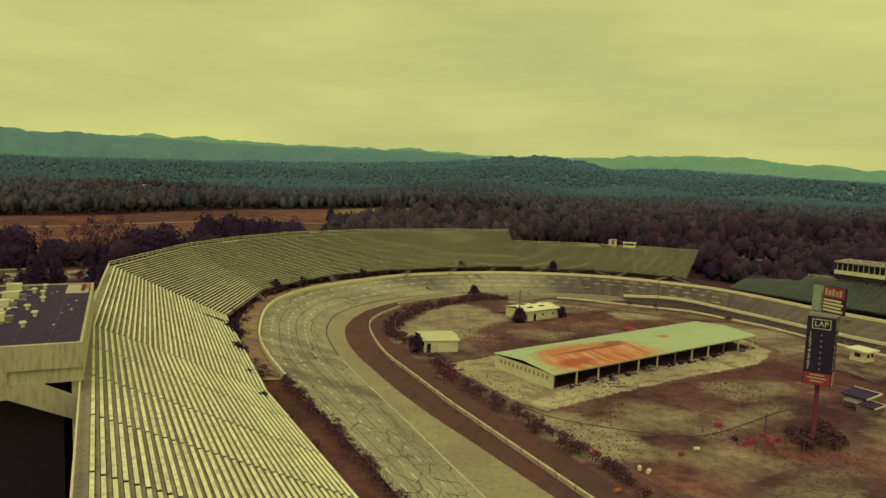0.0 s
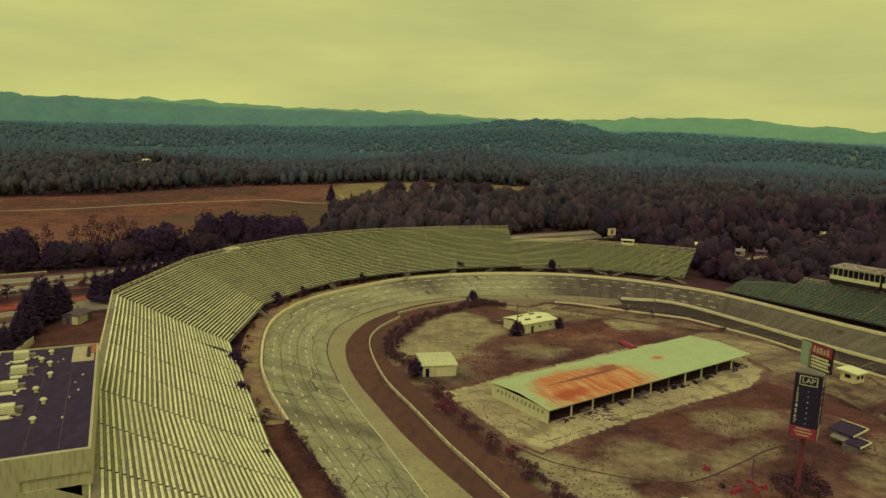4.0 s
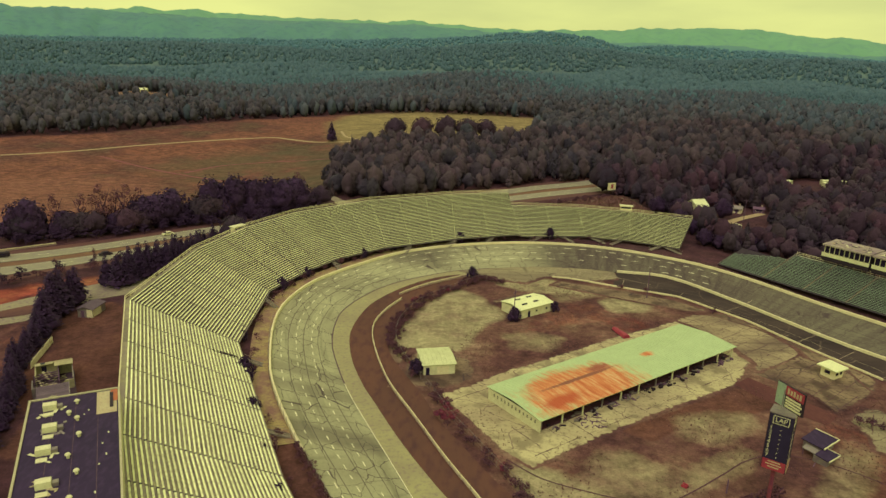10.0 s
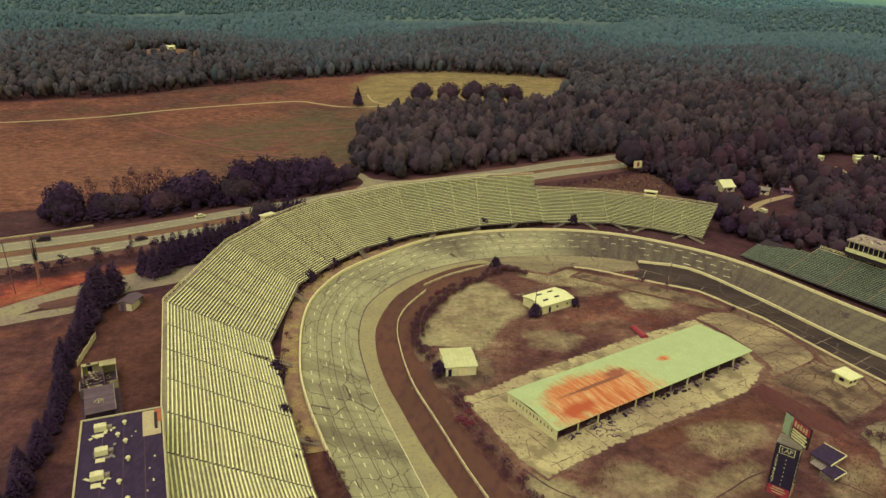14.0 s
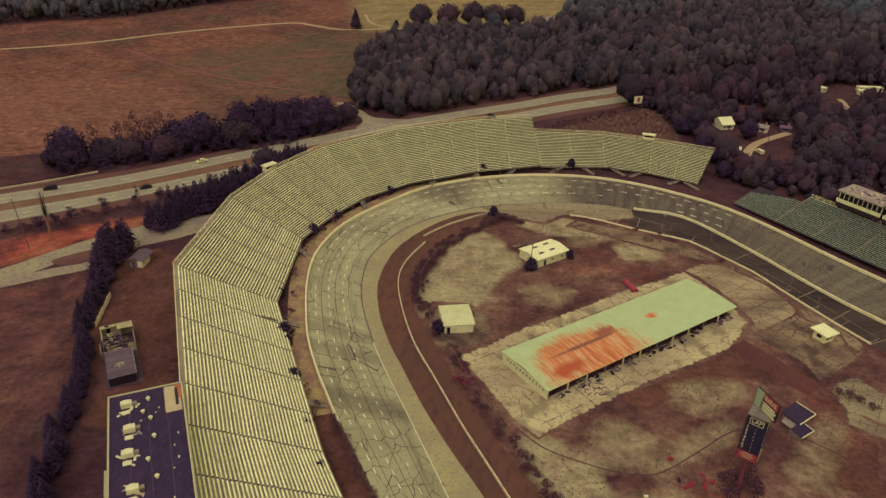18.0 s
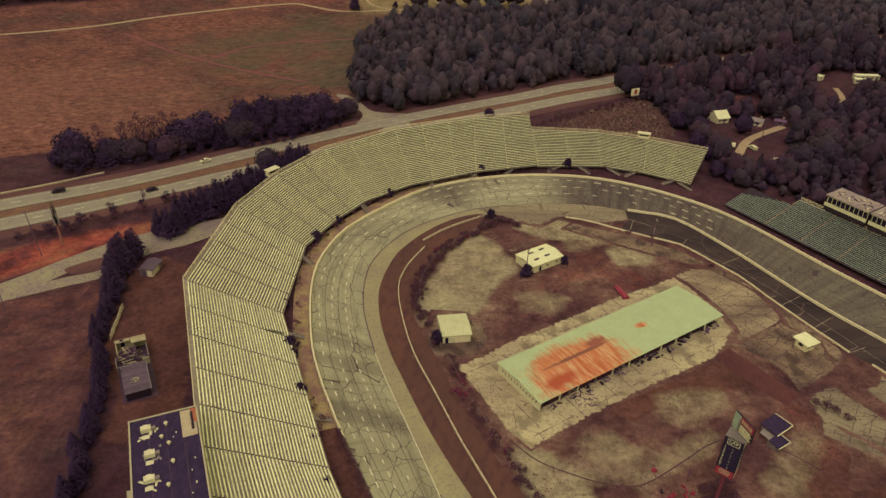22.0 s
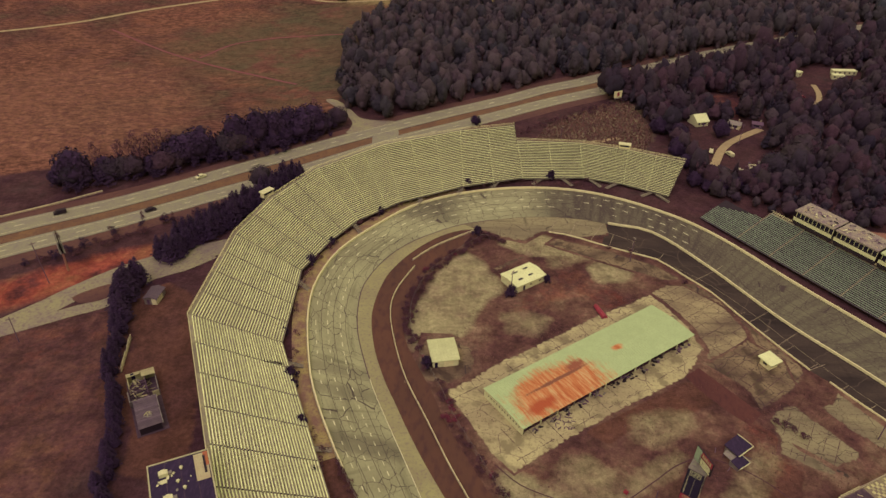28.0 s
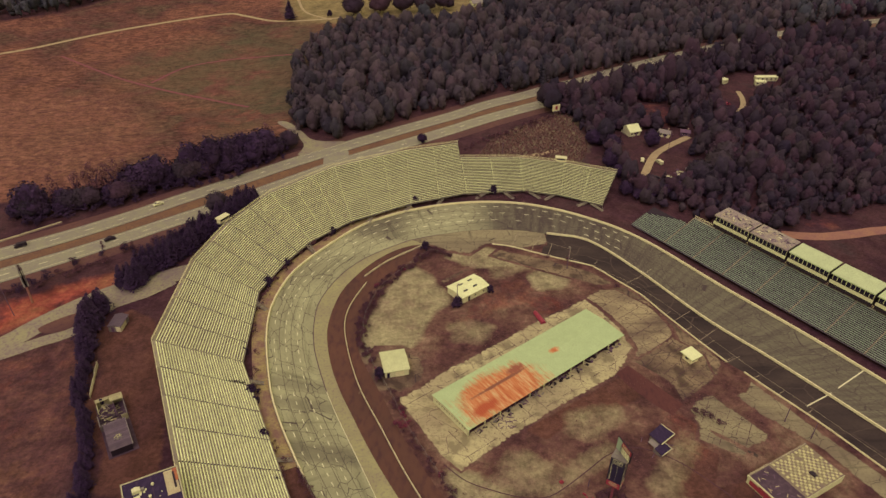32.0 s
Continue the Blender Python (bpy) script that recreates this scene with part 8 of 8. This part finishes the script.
def garage_block():
    """Flat-roofed block with a checked roof at the pit lane."""
    t = thing("checkered_building", at(100.5, 112.8, gz(110, 112), 26.6), "flat-roofed block with a worn pale checkered roof and red fascia", "building")
    part("wall_shell", box(0, -13, 0, 24.5, 0, 2.9), WHITE, t)
    part("roof", box(0.1, -12.9, 2.9, 24.4, -0.1, 3.0), material("grey_roof_felt", (0.27, 0.245, 0.15), (0.19, 0.165, 0.11), 0.4, 0.9, third=(0.13, 0.10, 0.075)), t)
    part("fascia", box(-0.25, -13.2, 2.4, 0.0, 0.2, 3.15), WHITE, t)
    part("fascia", box(0.0, 0.0, 2.4, 24.6, 0.2, 3.1), CONCRETE, t)
    part("red_panel", box(-0.3, -10, 0.6, -0.26, -1.0, 2.3), RED, t)
    part("red_panel", box(-0.3, -13.0, 2.42, -0.26, -4.0, 2.75), RED, t)
    for i in range(19):
        for j in range(15):
            if (i + j) % 2 == 0 and rnd.random() < 0.94:
                part("roof_tile", box(9.0 + i * 0.8, -0.5 - (j + 1) * 0.8, 3.0, 9.78 + i * 0.8, -0.52 - j * 0.8, 3.02), FADED if rnd.random() < 0.7 else RUIN_BOARD, t)
    part("roof_deck", box(0.3, -12.6, 3.0, 8.0, -0.4, 3.03), DARK_ASPHALT, t, "dark bare roof deck")
    for i in range(20):
        part("roof_scrap", box(-0.6, -0.12, 0, 0.6, 0.12, 0.08), WOOD if i % 2 else TAN, t, m=pose(rnd.uniform(1, 7.5), rnd.uniform(-12, -1), 3.03, 0, 0, rnd.uniform(0, 180)))
    part("roof_hatch", box(16, -9.5, 3.0, 17.2, -7.5, 3.4), DARK_STEEL_AND_SHADE, t)
    for k in range(8):
        part("wall_stub", box(3 + k * 0.9, 0.8, 0, 3.5 + k * 0.9, 1.3, 0.8), WALL_CONCRETE, t)


garage_block()

# ---- weeds and tall grass: along the near carriageway, behind the far stand, over the infield ----
weedy = catmull([(-150, 200), (-118, 222), (-98, 236), (-80, 250), (-60, 264)], False, 1.0)
for i in range(0, len(weedy), 4):
    plant(scrub, [weedy[i] + rng.uniform(-3, 3, 2)], (0.8, 1.8))
weedy = catmull([(36, 322), (58, 342), (84, 364), (100, 378)], False, 1.0)
for i in range(0, len(weedy), 3):
    plant(scrub, [weedy[i] + rng.uniform(-2.5, 2.5, 2)], (0.8, 1.5))


def tufts(name, places, mat, label, size):
    """Small upright tufts of dry grass in one mesh of stuff."""
    p = np.array(places)
    z = ground_z(p[:, 0], p[:, 1])
    n = len(p)
    vs = []
    for _ in range(5):
        a = rng.uniform(0, math.tau, n)
        h, w, q = rng.uniform(0.6, 1.3, n) * size, rng.uniform(0.3, 0.6, n) * size, rng.uniform(0, 0.4, n) * size
        bx, by = p[:, 0] + np.cos(a) * q, p[:, 1] + np.sin(a) * q
        vs.append(np.stack([np.stack([bx - np.sin(a) * w, by + np.cos(a) * w, z - 0.05], 1), np.stack([bx + np.sin(a) * w, by - np.cos(a) * w, z - 0.05], 1),
                            np.stack([bx + np.cos(a) * h * 0.5, by + np.sin(a) * h * 0.5, z + h], 1)], 1))
    v = np.concatenate(vs).reshape(-1, 3)
    return tagged(new(name, array_mesh(name, v, np.arange(len(v)).reshape(-1, 3), mat)), label, "weeds", kind="stuff")


def weed_spot(x, y):
    """Patches of weeds inside the oval, away from the slabs and the pit road."""
    k = np.array([noise.noise((float(a) * 0.06, float(b) * 0.06, 3.0)) for a, b in zip(x, y)])
    ok = (track_share(x, y) < 0.001) & (k > 0.08) & (y > 88) & (y < 236) & (x > -14) & (x < 128) & ~inside(x, y, PALE_DIRT[0]) & (x > np.interp(y, (60, 112, 130, 152, 168, 186, 207, 222, 232), (38, 16, 7, -4, -9, -10, -7, 2, 20)))
    return ok & ~inside(x, y, [(6, 152), (18, 124), (92, 164), (98, 176), (80, 194)]) & (x < np.interp(y, (100, 130, 162, 200, 236), (140, 128, 112, 92, 40)))


tufts("infield_weeds", scatter(-14, 130, 88, 236, 1.25, weed_spot), DRY_WEED, "low dry brown weeds over the infield", 0.24)
tufts("pad_weeds", scatter(0, 104, 118, 210, 2.6, lambda x, y: inside(x, y, [(-2, 150), (14, 122), (58, 142), (98, 174), (92, 205), (64, 198), (5, 159)]) & ~inside(x, y, [(12, 146), (22, 130), (82, 172), (72, 188)])), DRY_WEED, "dry weeds in the joints of the yard", 0.2)
rough_grass = [(36, 304), (50, 336), (84, 368), (98, 374), (102, 330), (94, 308)]
tufts("rough_grass", scatter(34, 104, 300, 376, 1.1, lambda x, y: inside(x, y, rough_grass)), DRY_WEED, "tall dry grass behind the far stand", 0.8)
